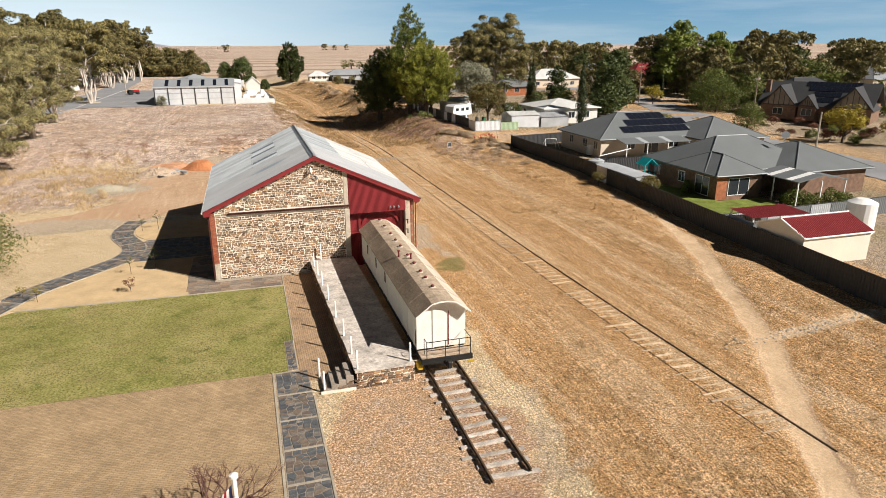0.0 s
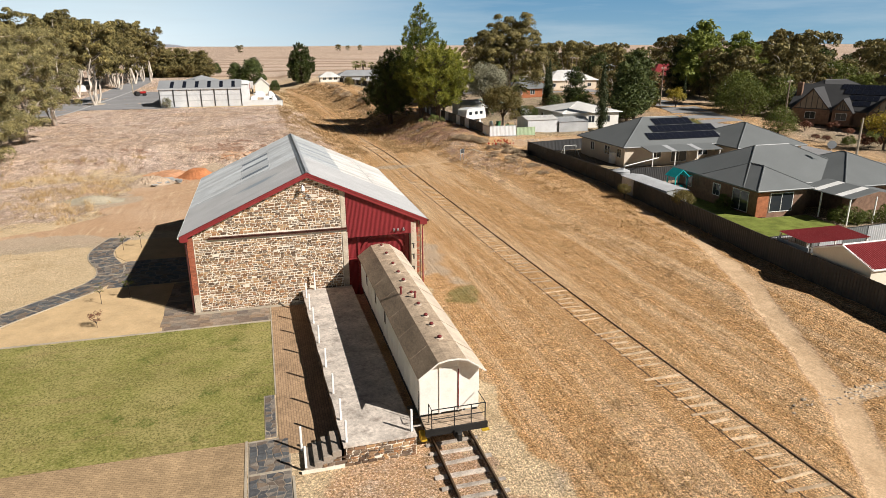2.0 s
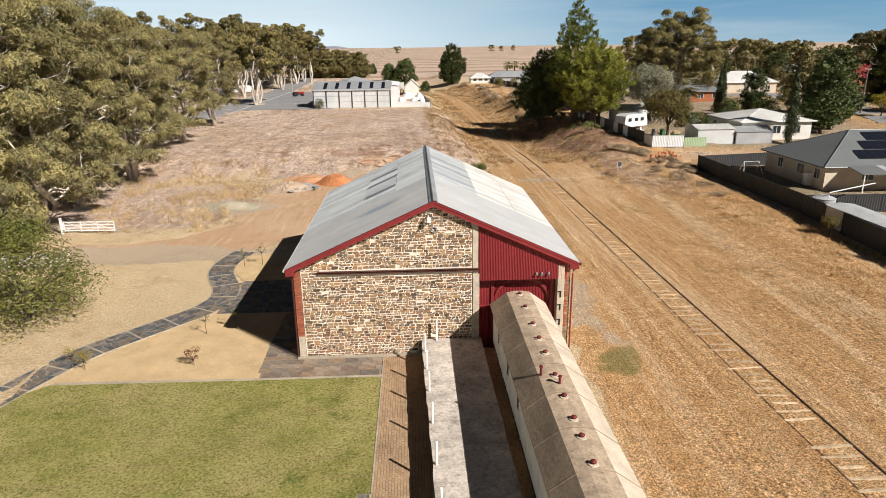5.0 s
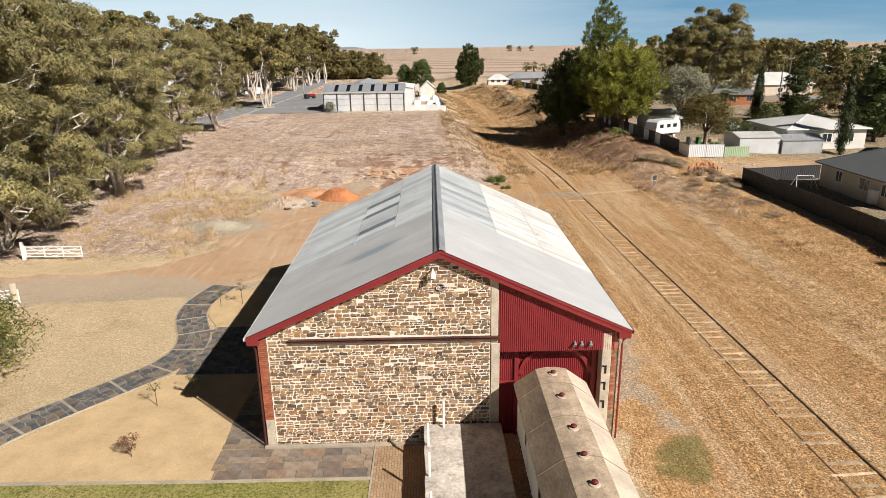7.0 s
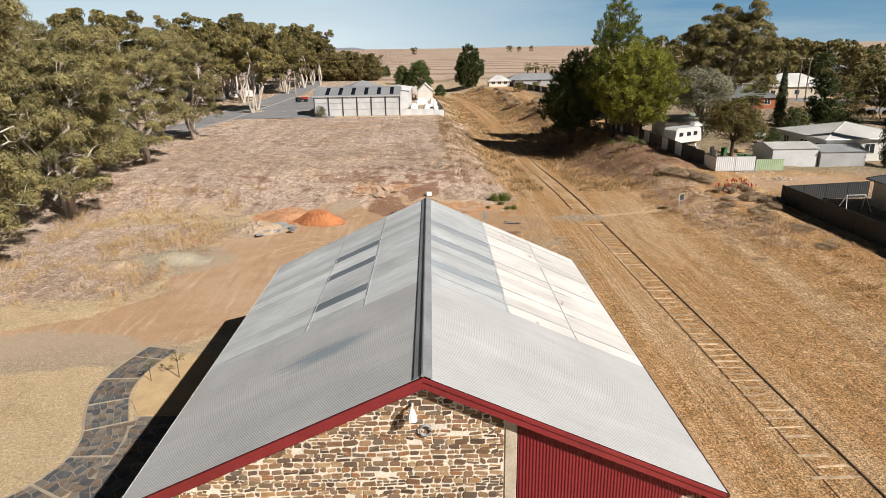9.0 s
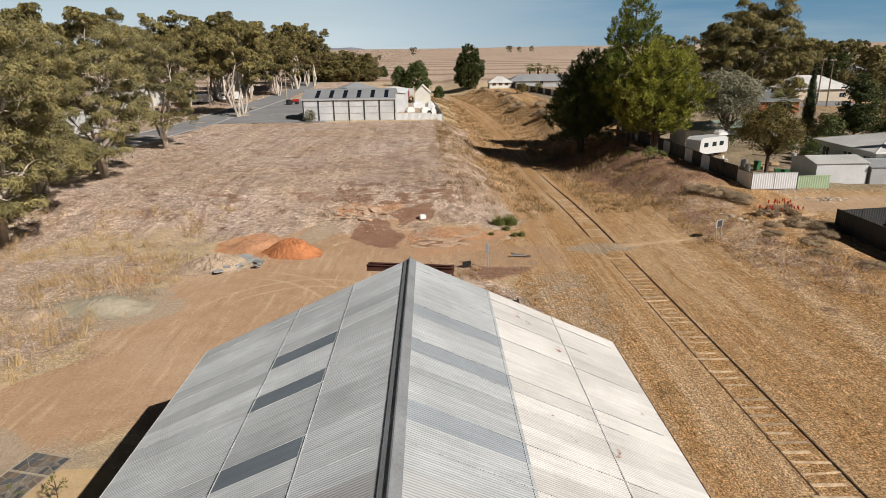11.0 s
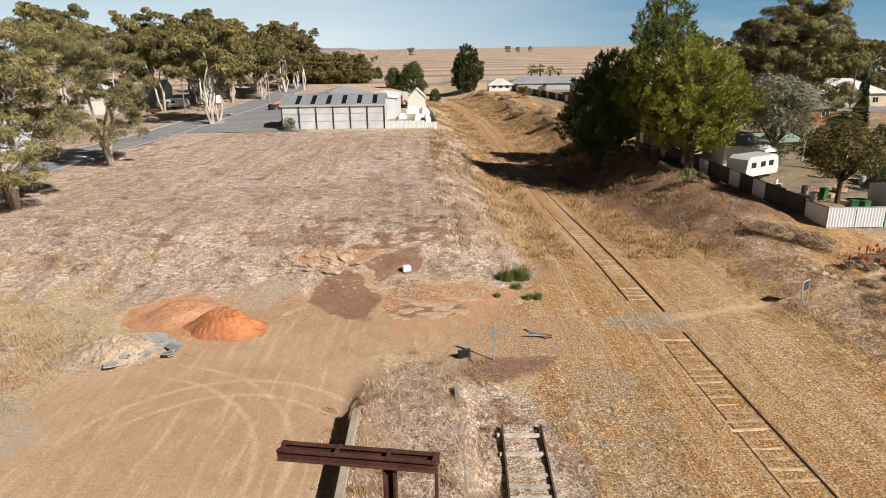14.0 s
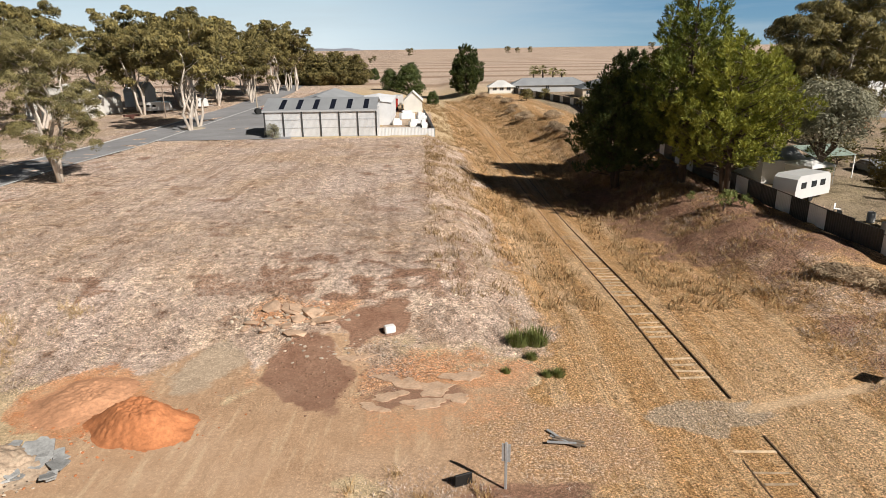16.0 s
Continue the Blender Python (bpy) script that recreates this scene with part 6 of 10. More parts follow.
rnd = random.Random(12)
face = Geo()
for pts in rubble(-2.0, 2.6, 0.0, PZ - 0.06, lambda x: PZ - 0.06 if x > -0.3 else max(0.05, PZ - 0.1 - (-0.3 - x) * 0.6), rnd, gap=0.035):
    stone_geo(face, pts, lambda x, z, d: (x, P0 + 0.05 - d, z), rnd, 0.04)
for pts in rubble(-17.7, -0.3, 0.0, PZ - 0.06, lambda x: PZ - 0.06, rnd, gap=0.035):
    stone_geo(face, pts, lambda y, z, d: (PLX(y) + 0.05 - d, y, z), rnd, 0.03)
tagged(part("stonework", face, "stone_loose", platform, "rubble stones of the platform face"), kind="stuff")
# steps up to the platform
steps = thing("platform_steps", "concrete steps with dark treads climbing to the platform", "steps", (0, 0, 0))
for i in range(4):
    x1 = -0.42 - 0.36 * (3 - i)
    g = Geo()
    g.box(x1 - 0.36, x1, -17.7, -16.25, 0, PZ * (i + 1) / 5, 0.015)
    part("step", g, "step_concrete", steps)
g = Geo()
g.slab([(-2.0, -17.78), (-0.32, -17.78), (-0.32, -17.69), (-2.0, -17.69)], 0, 0.12)
part("cheek_wall", g, "mortar", steps)
rnd = random.Random(3)
post_mesh = Geo().box(-0.045, 0.045, -0.045, 0.045, 0, 1.0, 0.012).mesh("post", "white_post")


def platform_post(x, y, z, lean=0.0, h=1.0):
    ob = new("post", post_mesh)
    ob.matrix_basis = pose(x, y, z, lean, 0, 0) @ Matrix.Diagonal((1, 1, h, 1))
    return tagged(ob, "white painted square timber post on the platform edge", "post", "posts along the platform")


for i, y in enumerate((-15.85, -13.6, -11.0, -8.2, -5.6, -3.5, -1.6)):
    platform_post(PLX(y) + 0.14, y, PZ, rnd.uniform(-1.5, 1.5))
platform_post(PLX(-17.4) + 0.12, -17.5, PZ)
platform_post(2.46, -17.45, PZ)
platform_post(-1.9, -16.2, 0.0, 0, 1.15)
platform_post(-1.82, -17.62, 0.0, 0, 1.15)
platform_post(0.05, -0.35, PZ, 0, 1.2)

# ---- siding and railway van ----
SIDE_X = 4.28


def rail_geo(path_fn, y0, y1, z, step=2.0):
    """A flat-bottomed rail: head, web and foot."""
    prof = [(-0.06, 0), (0.06, 0), (0.06, 0.015), (0.012, 0.03), (0.012, 0.10), (0.034, 0.105), (0.034, 0.145), (-0.034, 0.145), (-0.034, 0.105), (-0.012, 0.10), (-0.012, 0.03), (-0.06, 0.015)]
    g = Geo()
    n = max(1, int(abs(y1 - y0) / step))
    k = len(prof)
    vs, fs = [], []
    for i in range(n + 1):
        y = y0 + (y1 - y0) * i / n
        x, zz = path_fn(y), z(y)
        vs += [(x + px, y, zz + pz) for px, pz in prof]
        if i:
            fs += [((i - 1) * k + j, i * k + j, i * k + (j + 1) % k, (i - 1) * k + (j + 1) % k) for j in range(k)]
    fs += [tuple(range(k)), tuple(n * k + j for j in range(k - 1, -1, -1))]
    return g.add(vs, fs)


siding = thing("siding_track", "short siding of dark rails on weathered timber sleepers", "railway track", (SIDE_X, -14, 0))
for s in (-0.835, 0.835):
    part("rail", rail_geo(lambda y: s, -12.2 + 0.15 * s, 13.4, lambda y: 0.085), "rail_steel", siding, "dark rusty rail")
sl = Geo().box(-1.2, 1.2, -0.11, 0.11, 0, 0.10, 0.012).mesh("sleeper", "sleeper_wood")
rnd = random.Random(8)
for i in range(17):
    y = -11.9 + i * 0.72 + rnd.uniform(-0.06, 0.06)
    part("sleeper", sl, None, siding, at=pose(rnd.uniform(-0.22, 0.16), y, -0.012 + rnd.uniform(-0.035, 0.006), 0, rnd.uniform(-1, 1), rnd.uniform(-5, 5)) @ Matrix.Diagonal((rnd.uniform(0.86, 1.16), rnd.uniform(0.7, 1.15), 1, 1)))

van = thing("railway_van", "long white railway van with brown roof and red roof vents", "railway van", (4.27, 0, 0))
VY0, VY1, VF, VE = -16.72, -1.0, 1.12, 3.12
g = Geo()
g.box(-1.30, 1.30, VY0, VY1, VF, VE + 0.02, 0.02)
body = part("body", g, "white_paint", van, "white painted timber body")
prof_o = [(-1.44, VE), (-0.60, 3.74), (-0.2, 3.82), (0.2, 3.82), (0.60, 3.74), (1.44, VE)]


def roof_strip(a, b):
    g = Geo()
    (x0, z0), (x1, z1) = a, b
    g.prism([(x0, z0), (x1, z1), (x1, z1 - 0.05), (x0, z0 - 0.05)], VY0 - 0.5, VY1 + 0.25)
    return g


part("roof_left", roof_strip(prof_o[0], prof_o[1]), "van_roof", van, "brown mottled roof canvas")
g = Geo()
for a, b in zip(prof_o[1:4], prof_o[2:5]):
    (x0, z0), (x1, z1) = a, b
    g.prism([(x0, z0 + 0.002), (x1, z1 + 0.002), (x1, z1 - 0.05), (x0, z0 - 0.05)], VY0 - 0.5, VY1 + 0.25)
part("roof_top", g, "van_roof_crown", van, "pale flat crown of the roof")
part("roof_right", roof_strip(prof_o[4], prof_o[5]), "van_roof_pale", van, "pale cream roof canvas")
# gable infill at both ends and edge trim
for y in (VY0, VY1 - 0.04):
    g = Geo()
    g.prism([(-1.30, VE), (1.30, VE), (0.58, 3.68), (-0.58, 3.68)], y + 0.002, y + 0.04)
    part("end_panel", g, "white_paint", van)
g = Geo()
for a, b in zip(prof_o[:-1], prof_o[1:]):
    (x0, z0), (x1, z1) = a, b
    g.prism([(x0, z0 + 0.01), (x1, z1 + 0.01), (x1, z1 - 0.055), (x0, z0 - 0.055)], VY0 - 0.53, VY0 - 0.5)
part("roof_edge", g, "white_paint", van, "white curved roof edge board")
# roof seams
for y in np.linspace(VY0 + 1.2, VY1 - 1.0, 7):
    g = Geo()
    for a, b in zip(prof_o[:-1], prof_o[1:]):
        (x0, z0), (x1, z1) = a, b
        g.prism([(x0, z0 + 0.012), (x1, z1 + 0.012), (x1, z1), (x0, z0)], y, y + 0.04)
    part("roof_seam", g, "van_roof", van, "lapped canvas seam")
for i, y in enumerate((-15.2, -13.8, -12.75, -11.3, -9.75, -7.85, -6.5, -5.0, -3.0, -1.3)):
    g = Geo()
    g.tube([(0, y, 3.80), (0, y, 3.86)], [0.17, 0.16], 14)
    part("vent_flange", g, "van_roof_pale", van)
    g = Geo()
    g.tube([(0, y, 3.84), (0, y, 3.90), (0, y, 3.905), (0, y, 3.95), (0, y, 3.98)], [0.07, 0.07, 0.105, 0.09, 0.03], 14)
    part("roof_vent", g, "vent_red", van, "dark red torpedo roof vent", True)
for x, y in ((-0.5, -9.55), (0.05, -10.35)):
    g = Geo()
    g.tube([(x, y, 3.7), (x, y, 4.10), (x, y, 4.11), (x, y, 4.17)], [0.05, 0.05, 0.085, 0.07], 10)
    part("flue", g, "vent_red", van, "rusty red stove flue")
# end wall details
for x in (-0.42, 0.40):
    part("cover_strip", Geo().box(x - 0.03, x + 0.03, VY0 - 0.045, VY0 - 0.002, VF, 3.55), "white_paint", van)
g = Geo()
g.box(-0.40, 0.38, VY0 - 0.025, VY0 - 0.003, VF + 0.03, 3.2, 0.01)
edoor = part("door", g, "white_paint", van, "white end door")
g = Geo()
g.box(0.36, 0.40, VY0 - 0.06, VY0 - 0.02, VF + 0.1, 3.1)
part("door_edge", g, "vent_red", edoor, "dark red door edge")
for k in range(7):
    y = VY0 - 0.08 - k * 0.14
    part("deck_plank", Geo().box(-1.28, 1.28, y - 0.13, y, VF - 0.07, VF - 0.02, 0.006), "timber_deck", van, "weathered timber deck plank")
g = Geo()
g.box(-1.32, 1.32, VY0 - 1.14, VY0 - 1.06, VF - 0.30, VF - 0.01)
g.box(-1.25, -1.1, VY0 - 1.1, VY1, VF - 0.3, VF - 0.07)
g.box(1.1, 1.25, VY0 - 1.1, VY1, VF - 0.3, VF - 0.07)
part("underframe", g, "black_iron", van, "black steel underframe")
g = Geo()
yr = VY0 - 1.08
for z in (VF + 0.42, VF + 0.86):
    g.tube([(-1.05, yr, z), (1.22, yr, z)], 0.022, 6)
for x in (-1.05, -0.1, 0.62, 1.22):
    g.tube([(x, yr, VF - 0.05), (x, yr, VF + 0.86)], 0.022, 6)
g.tube([(-1.05, yr, VF + 0.86), (-1.05, yr + 0.5, VF + 0.86), (-1.05, yr + 0.5, VF)], 0.02, 6)
g.tube([(1.22, yr, VF + 0.86), (1.22, yr + 0.95, VF + 0.86)], 0.02, 6)
g.tube([(-1.33, VY0 - 0.05, VF + 0.1), (-1.36, VY0 - 0.1, VF + 0.3), (-1.36, VY0 - 0.1, VF + 1.1), (-1.33, VY0 - 0.05, VF + 1.2)], 0.016, 6)
part("railing", g, "black_iron", van, "black iron end railing")
g = Geo()
g.box(-0.16, 0.16, yr - 0.3, yr + 0.4, 0.72, 0.98, 0.03)
g.box(-0.10, 0.10, yr - 0.5, yr - 0.25, 0.66, 1.02, 0.03)
part("coupler", g, "black_iron", van, "black knuckle coupler")
part("step", Geo().box(-1.45, -1.2, VY0 - 0.9, VY0 - 0.45, 0.45, 0.75, 0.02), "yellow_paint", van, "yellow painted corner step")
part("step", Geo().box(1.18, 1.5, VY0 - 0.9, VY0 - 0.75, 0.5, 0.56), "yellow_paint", van, "yellow painted corner step")
for by in (-14.4, -3.4):
    bog = Geo()
    bog.box(-1.0, -0.9, by - 1.4, by + 1.4, 0.45, 0.8, 0.03)
    bog.box(0.9, 1.0, by - 1.4, by + 1.4, 0.45, 0.8, 0.03)
    bog.box(-0.9, 0.9, by - 0.3, by + 0.3, 0.5, 0.85)
    bogie = part("bogie", bog, "black_iron", van, "black cast bogie")
    for dy in (-0.9, 0.9):
        wg = Geo()
        for s in (-0.83, 0.83):
            wg.tube([(s - 0.06, by + dy, 0.62), (s + 0.06, by + dy, 0.62)], 0.42, 18)
        wg.tube([(-0.8, by + dy, 0.62), (0.8, by + dy, 0.62)], 0.07, 8)
        part("wheelset", wg, "rail_steel", bogie)
# side doors and windows
for y in (-3.9, -4.9):
    part("side_strip", Geo().box(-1.315, -1.295, y - 0.04, y, VF + 0.05, 3.0), "white_paint", van)
for y in np.arange(VY0 + 0.6, VY1 - 0.2, 1.25):
    part("side_strip", Geo().box(-1.312, -1.296, y, y + 0.05, VF, 3.05), "white_paint", van)
for y in (-3.2, -6.2, -9.0):
    g = Geo()
    g.box(-1.312, -1.295, y - 0.35, y, 2.1, 2.75)
    part("window", g, "glass_dark", van, "small dark side window")
part("sole_bar", Geo().box(1.298, 1.306, VY0, VY1, VF, VF + 0.08), "black_iron", van)
part("sole_bar", Geo().box(-1.31, -1.298, VY0, VY1, VF, VF + 0.08), "black_iron", van)

# ---- running track ----
main = thing("running_track", "old railway line of rusty rail and half-buried sleepers in straw", "railway track", (0, 0, 0))


def track_z(y):
    return float(base_height(float(track_x(y)), y))


part("rail", rail_geo(lambda y: float(track_x(y)) + 0.835, -28.5, 44.6, lambda y: track_z(y) - 0.098, 1.5), "rail_steel", main, "dark rusty rail")
part("rail", rail_geo(lambda y: float(track_x(y)) + 0.835, 47.6, 240, lambda y: track_z(y) - 0.07 - 0.05 * float(sstep(66, 86, y)), 2.0), "rail_steel", main, "dark rusty rail")
part("rail", rail_geo(lambda y: float(track_x(y)) - 0.835, 49.5, 240, lambda y: track_z(y) - 0.09 - 0.045 * float(sstep(56, 76, y)), 2.0), "rail_steel", main, "dark rusty rail sunk in straw")
part("rail", rail_geo(lambda y: float(track_x(y)) - 0.835, -27, 43, lambda y: track_z(y) - 0.134, 1.5), "rail_steel", main, "dark rail buried in straw")
slm = Geo().box(-1.15, 1.15, -0.11, 0.11, 0, 0.10, 0.015).mesh("sleeper", "sleeper_main")
rnd = random.Random(5)
y = -26.5
while y < 44:
    if rnd.random() < 0.85:
        part("sleeper", slm, None, main, at=pose(float(track_x(y)) + rnd.uniform(-0.35, 0.05), y, track_z(y) - 0.082 + rnd.uniform(-0.012, 0.012), 0, rnd.uniform(-1.2, 1.2), rnd.uniform(-4, 4)) @ Matrix.Diagonal((rnd.uniform(0.45, 0.9), rnd.uniform(0.45, 0.95), 1, 1)))
    y += 0.68
y = 49.0
while y < 78:
    if rnd.random() < 0.7:
        part("sleeper", slm, None, main, at=pose(float(track_x(y)) + rnd.uniform(-0.1, 0.1), y, track_z(y) - 0.09 + rnd.uniform(-0.02, 0.02), 0, 0, rnd.uniform(-3, 3)) @ Matrix.Diagonal((rnd.uniform(0.5, 0.85), 1, 1, 1)))
    y += 0.68
back = thing("stub_track", "short stub of rusty rails and grey sleepers in weeds", "railway track", (5.25, 31.5, gz(5.4, 31.5) + 0.06), -3.0)
for s in (-0.835, 0.835):
    part("rail", rail_geo(lambda y: s, -12.6, 3.6, lambda y: 0.0), "rail_steel", back, "dark rusty rail")
for i in range(13):
    if rnd.random() < 0.1:
        continue
    part("sleeper", sl, None, back, at=pose(rnd.uniform(-0.1, 0.25), -5 + i * 0.66, -0.04, 0, 0, rnd.uniform(-5, 5)) @ Matrix.Diagonal((0.85, 1, 1, 1)))

# ---- rubble stones of the gable, set one by one ----
rnd = random.Random(21)


def gable_top(x):
    return roof_under(x) - 0.10


stones = rubble(XL + 0.36, 1.96, 0.04, 8.3, gable_top, rnd, 0.08, 0.185, 0.12, 0.42, 0.030)
stones = [p for p in stones if not (4.62 < max(q[1] for q in p) and min(q[1] for q in p) < 4.9 and min(q[0] for q in p) > -6.2)]
upper = [p for p in stones if min(q[1] for q in p) > 4.9 and -2.4 < p[0][0]]
upper = upper[:290]
picked = set(id(p) for p in upper)
for p in upper:
    cx, cz = p[0]
    g = Geo()
    stone_geo(g, [(x - cx, z - cz) for x, z in p], lambda x, z, d: (x, -d, z), rnd, 0.022)
    part("stone", g, "stone", gable, at=pose(cx, 0.02, cz))
g = Geo()
for p in stones:
    if id(p) not in picked:
        stone_geo(g, p, lambda x, z, d: (x, 0.02 - d, z), rnd, 0.022)
tagged(part("stonework", g, "stone_loose", gable, "brown and grey rubble stones"), kind="stuff")

# ---- gardens and paving beside the shed ----
def lawn_mat():
    """Couch lawn: green in damp patches, bleached and brown between, with a fine blade grain."""
    m, N, L, out = node_mat("lawn_grass")
    tc = N.new("ShaderNodeTexCoord").outputs["Object"]
    big = noise_node(N, L, tc, 0.16, 4, 0.6)
    mid = noise_node(N, L, tc, 0.75, 5, 0.68)
    fine = noise_node(N, L, tc, 9.0, 5, 0.75)
    mp = N.new("ShaderNodeMapping")
    mp.inputs["Scale"].default_value = (0.22, 1.6, 1)
    L.new(tc, mp.inputs["Vector"])
    wheel = noise_node(N, L, mp.outputs["Vector"], 1.0, 4, 0.6)
    col = mixc(N, L, ramp(N, L, mid, 0.32, 0.68), (0.19, 0.198, 0.048), (0.345, 0.305, 0.105))
    col = mixc(N, L, ramp(N, L, big, 0.46, 0.60, 0, 0.6), col, (0.42, 0.34, 0.15))
    col = mixc(N, L, ramp(N, L, wheel, 0.55, 0.68, 0, 0.65), col, (0.30, 0.225, 0.10))
    col = mixc(N, L, ramp(N, L, noise_node(N, L, tc, 0.55, 6, 0.75), 0.57, 0.66, 0, 0.85), col, (0.10, 0.135, 0.024))
    col = mixc(N, L, ramp(N, L, fine, 0.50, 0.62, 0, 0.85), col, (0.085, 0.085, 0.022))
    col = mixc(N, L, ramp(N, L, fine, 0.46, 0.34, 0, 0.6), col, (0.50, 0.42, 0.20))
    p = N.new("ShaderNodeBsdfPrincipled")
    setin(p, Roughness=0.95)
    p.inputs["Specular IOR Level"].default_value = 0.1
    L.new(col, p.inputs["Base Color"])
    b = N.new("ShaderNodeBump")
    setin(b, Strength=0.9, Distance=0.03)
    L.new(fine, b.inputs["Height"])
    L.new(b.outputs["Normal"], p.inputs["Normal"])
    L.new(p.outputs[0], out.inputs["Surface"])
    MATS["lawn_grass"] = m


lawn_mat()
surf("garden_sand", (0.56, 0.40, 0.225), rough=0.95, var=0.12, s1=0.8, s2=12, bump=0.5, dirt=(0.62, 0.47, 0.29), dirt_amt=0.4, spec=0.1)
LAWN = [(-2.82, -11.3), (-2.82, -2.42), (-19.3, -2.2), (-20.4, -3.2), (-23.2, -7.6), (-28, -14.6), (-4.12, -14.95), (-3.36, -14.95), (-3.36, -11.3)]
solid("lawn", Geo().slab(LAWN, -0.05, 0.022), "lawn_grass", "short green lawn browning in patches", "lawn", kind="structure")
rs = np.random.RandomState(17)


def in_poly(px, py, poly):
    c = np.zeros(px.shape, bool)
    for (x0, y0), (x1, y1) in zip(poly, poly[1:] + poly[:1]):
        t = (y0 > py) != (y1 > py)
        c ^= t & (px < (x1 - x0) * (py - y0) / (y1 - y0 + 1e-12) + x0)
    return c


def blades(name, px, py, pz, h, w, mat, label, category, rs, lean=0.5, lie=None):
    """Narrow pointed blades, upright or lying over; lie: their main direction in degrees and its spread."""
    n = len(px)
    hh = h * rs.uniform(0.5, 1.3, n) if np.isscalar(h) else h * rs.uniform(0.6, 1.2, n)
    ww = w * rs.uniform(0.6, 1.4, n)
    b = rs.uniform(0, 2 * np.pi, n) if lie is None else np.radians(lie[0] + rs.normal(size=n) * lie[1] + 180 * (rs.random(n) < 0.5))
    a = rs.uniform(0, 2 * np.pi, n) if lean < 1 else b + np.pi / 2 + rs.normal(size=n) * 0.4
    dx, dy = np.cos(a) * ww, np.sin(a) * ww
    k = hh * lean * rs.uniform(0.3, 1.0, n)
    q = np.stack([np.stack([px - dx, py - dy, pz], -1), np.stack([px + dx, py + dy, pz], -1), np.stack([px + np.cos(b) * k, py + np.sin(b) * k, pz + hh], -1)], 1)
    me = array_mesh(name, q.reshape(-1, 3), 3, mat)
    return tagged(new(name, me), label, category, "", "stuff")


leaf_mat("lawn_blade", (0.09, 0.10, 0.02), (0.50, 0.40, 0.17), 0.2, 0.8)
px, py = rs.uniform(-28, -2.85, 90000), rs.uniform(-15, -2.4, 90000)
keep = in_poly(px, py, LAWN) & (rs.random(90000) < 0.30 + 0.5 * lattice_noise(px, py, 1.6, 4))
blades("lawn_blades", px[keep], py[keep], np.full(keep.sum(), 0.015), 0.055, 0.022, "lawn_blade", "green and straw coloured lawn blades", "grass", rs, 1.2)
solid("pavement", Geo().slab([(-4.12, -34), (-4.12, -14.97), (-28, -14.63), (-45, -26), (-45, -34)], -0.05, 0.018), "paver_court", "tan clay brick paved court", "paving", kind="structure")
solid("pavement", Geo().slab([(-2.78, -16.25), (-0.2, -16.25), (-0.55, -0.02), (-2.78, -0.02)], -0.05, 0.014), "paver_path", "tan clay brick path beside the platform", "paving", kind="structure")
SAND = [(-19.5, -1.95), (-9.05, -2.15), (-9.35, 1.7), (-9.1, 6.3), (-13.6, 6.3), (-15.2, 4.6), (-16.9, 2.5), (-18.4, 0.4), (-19.2, -0.9)]
solid("garden_bed", Geo().slab(SAND[::-1], -0.05, 0.03), "garden_sand", "bare pale sand garden bed", "garden bed", kind="structure")
SAND2 = [(-13.4, 12.4), (-7.4, 12.4), (-7.4, 18.2), (-14.2, 18.4), (-14.6, 17), (-14.7, 15.5), (-14.3, 13.8)]
solid("garden_bed", Geo().slab(SAND2, -0.05, 0.03), "garden_sand", "bare pale sand garden bed", "garden bed", kind="structure")


def kerb(pts, w, h, label="pale concrete garden edging"):
    l, r = ribbon(pts, w)
    g = Geo()
    n = len(l)
    vs = [(x, y, -0.05) for x, y in l + r] + [(x, y, h) for x, y in l + r]
    m = 2 * n
    fs = []
    for i in range(n - 1):
        fs += [(m + i, m + n + i, m + n + i + 1, m + i + 1), (i, m + i, m + i + 1, i + 1), (n + i, n + i + 1, m + n + i + 1, m + n + i)]
    fs += [(0, n, m + n, m), (n - 1, m + n - 1, m + 2 * n - 1, 2 * n - 1)]
    g.add(vs, fs)
    return solid("trim", g, "kerb_concrete", label, "edging", kind="structure")


kerb([(-19.2, -2.08), (-9.05, -2.29), (-2.8, -2.31)], 0.16, 0.05)
kerb([(-2.8, -0.05), (-2.8, -11.28)], 0.07, 0.045)
kerb([(-2.32, -34), (-2.32, -17.8)], 0.10, 0.045)
kerb([(-4.10, -34), (-4.10, -14.95)], 0.10, 0.045)
kerb([(-7.4, -0.12), (-0.75, -0.12)], 0.16, 0.10, "pale cement footing along the wall")


def cells(u0, u1, v0, v1, step, rs, jit=0.33):
    """Crazy paving: a jittered net cut into irregular stones."""
    nu, nv = max(1, int(round((u1 - u0) / step))), max(1, int(round((v1 - v0) / (step * 0.8))))
    P = {}
    for i in range(nu + 1):
        for j in range(nv + 1):
            ju = 0 if i in (0, nu) else rs.uniform(-jit, jit) * step
            jv = 0 if j in (0, nv) else rs.uniform(-jit, jit) * step * 0.8
            off = (0.5 * step * (j % 2) if 0 < i < nu else 0) * 0.7
            P[i, j] = (u0 + (u1 - u0) * i / nu + ju + off * 0.5, v0 + (v1 - v0) * j / nv + jv)
    out = []
    for i in range(nu):
        for j in range(nv):
            q = [P[i, j], P[i + 1, j], P[i + 1, j + 1], P[i, j + 1]]
            if jit > 0.2 and rs.random() < 0.14:
                k = rs.randint(0, 4)
                out.append([q[k], q[(k + 1) % 4], q[(k + 2) % 4]])
                out.append([q[k], q[(k + 2) % 4], q[(k + 3) % 4]])
            else:
                out.append(q)
    return out


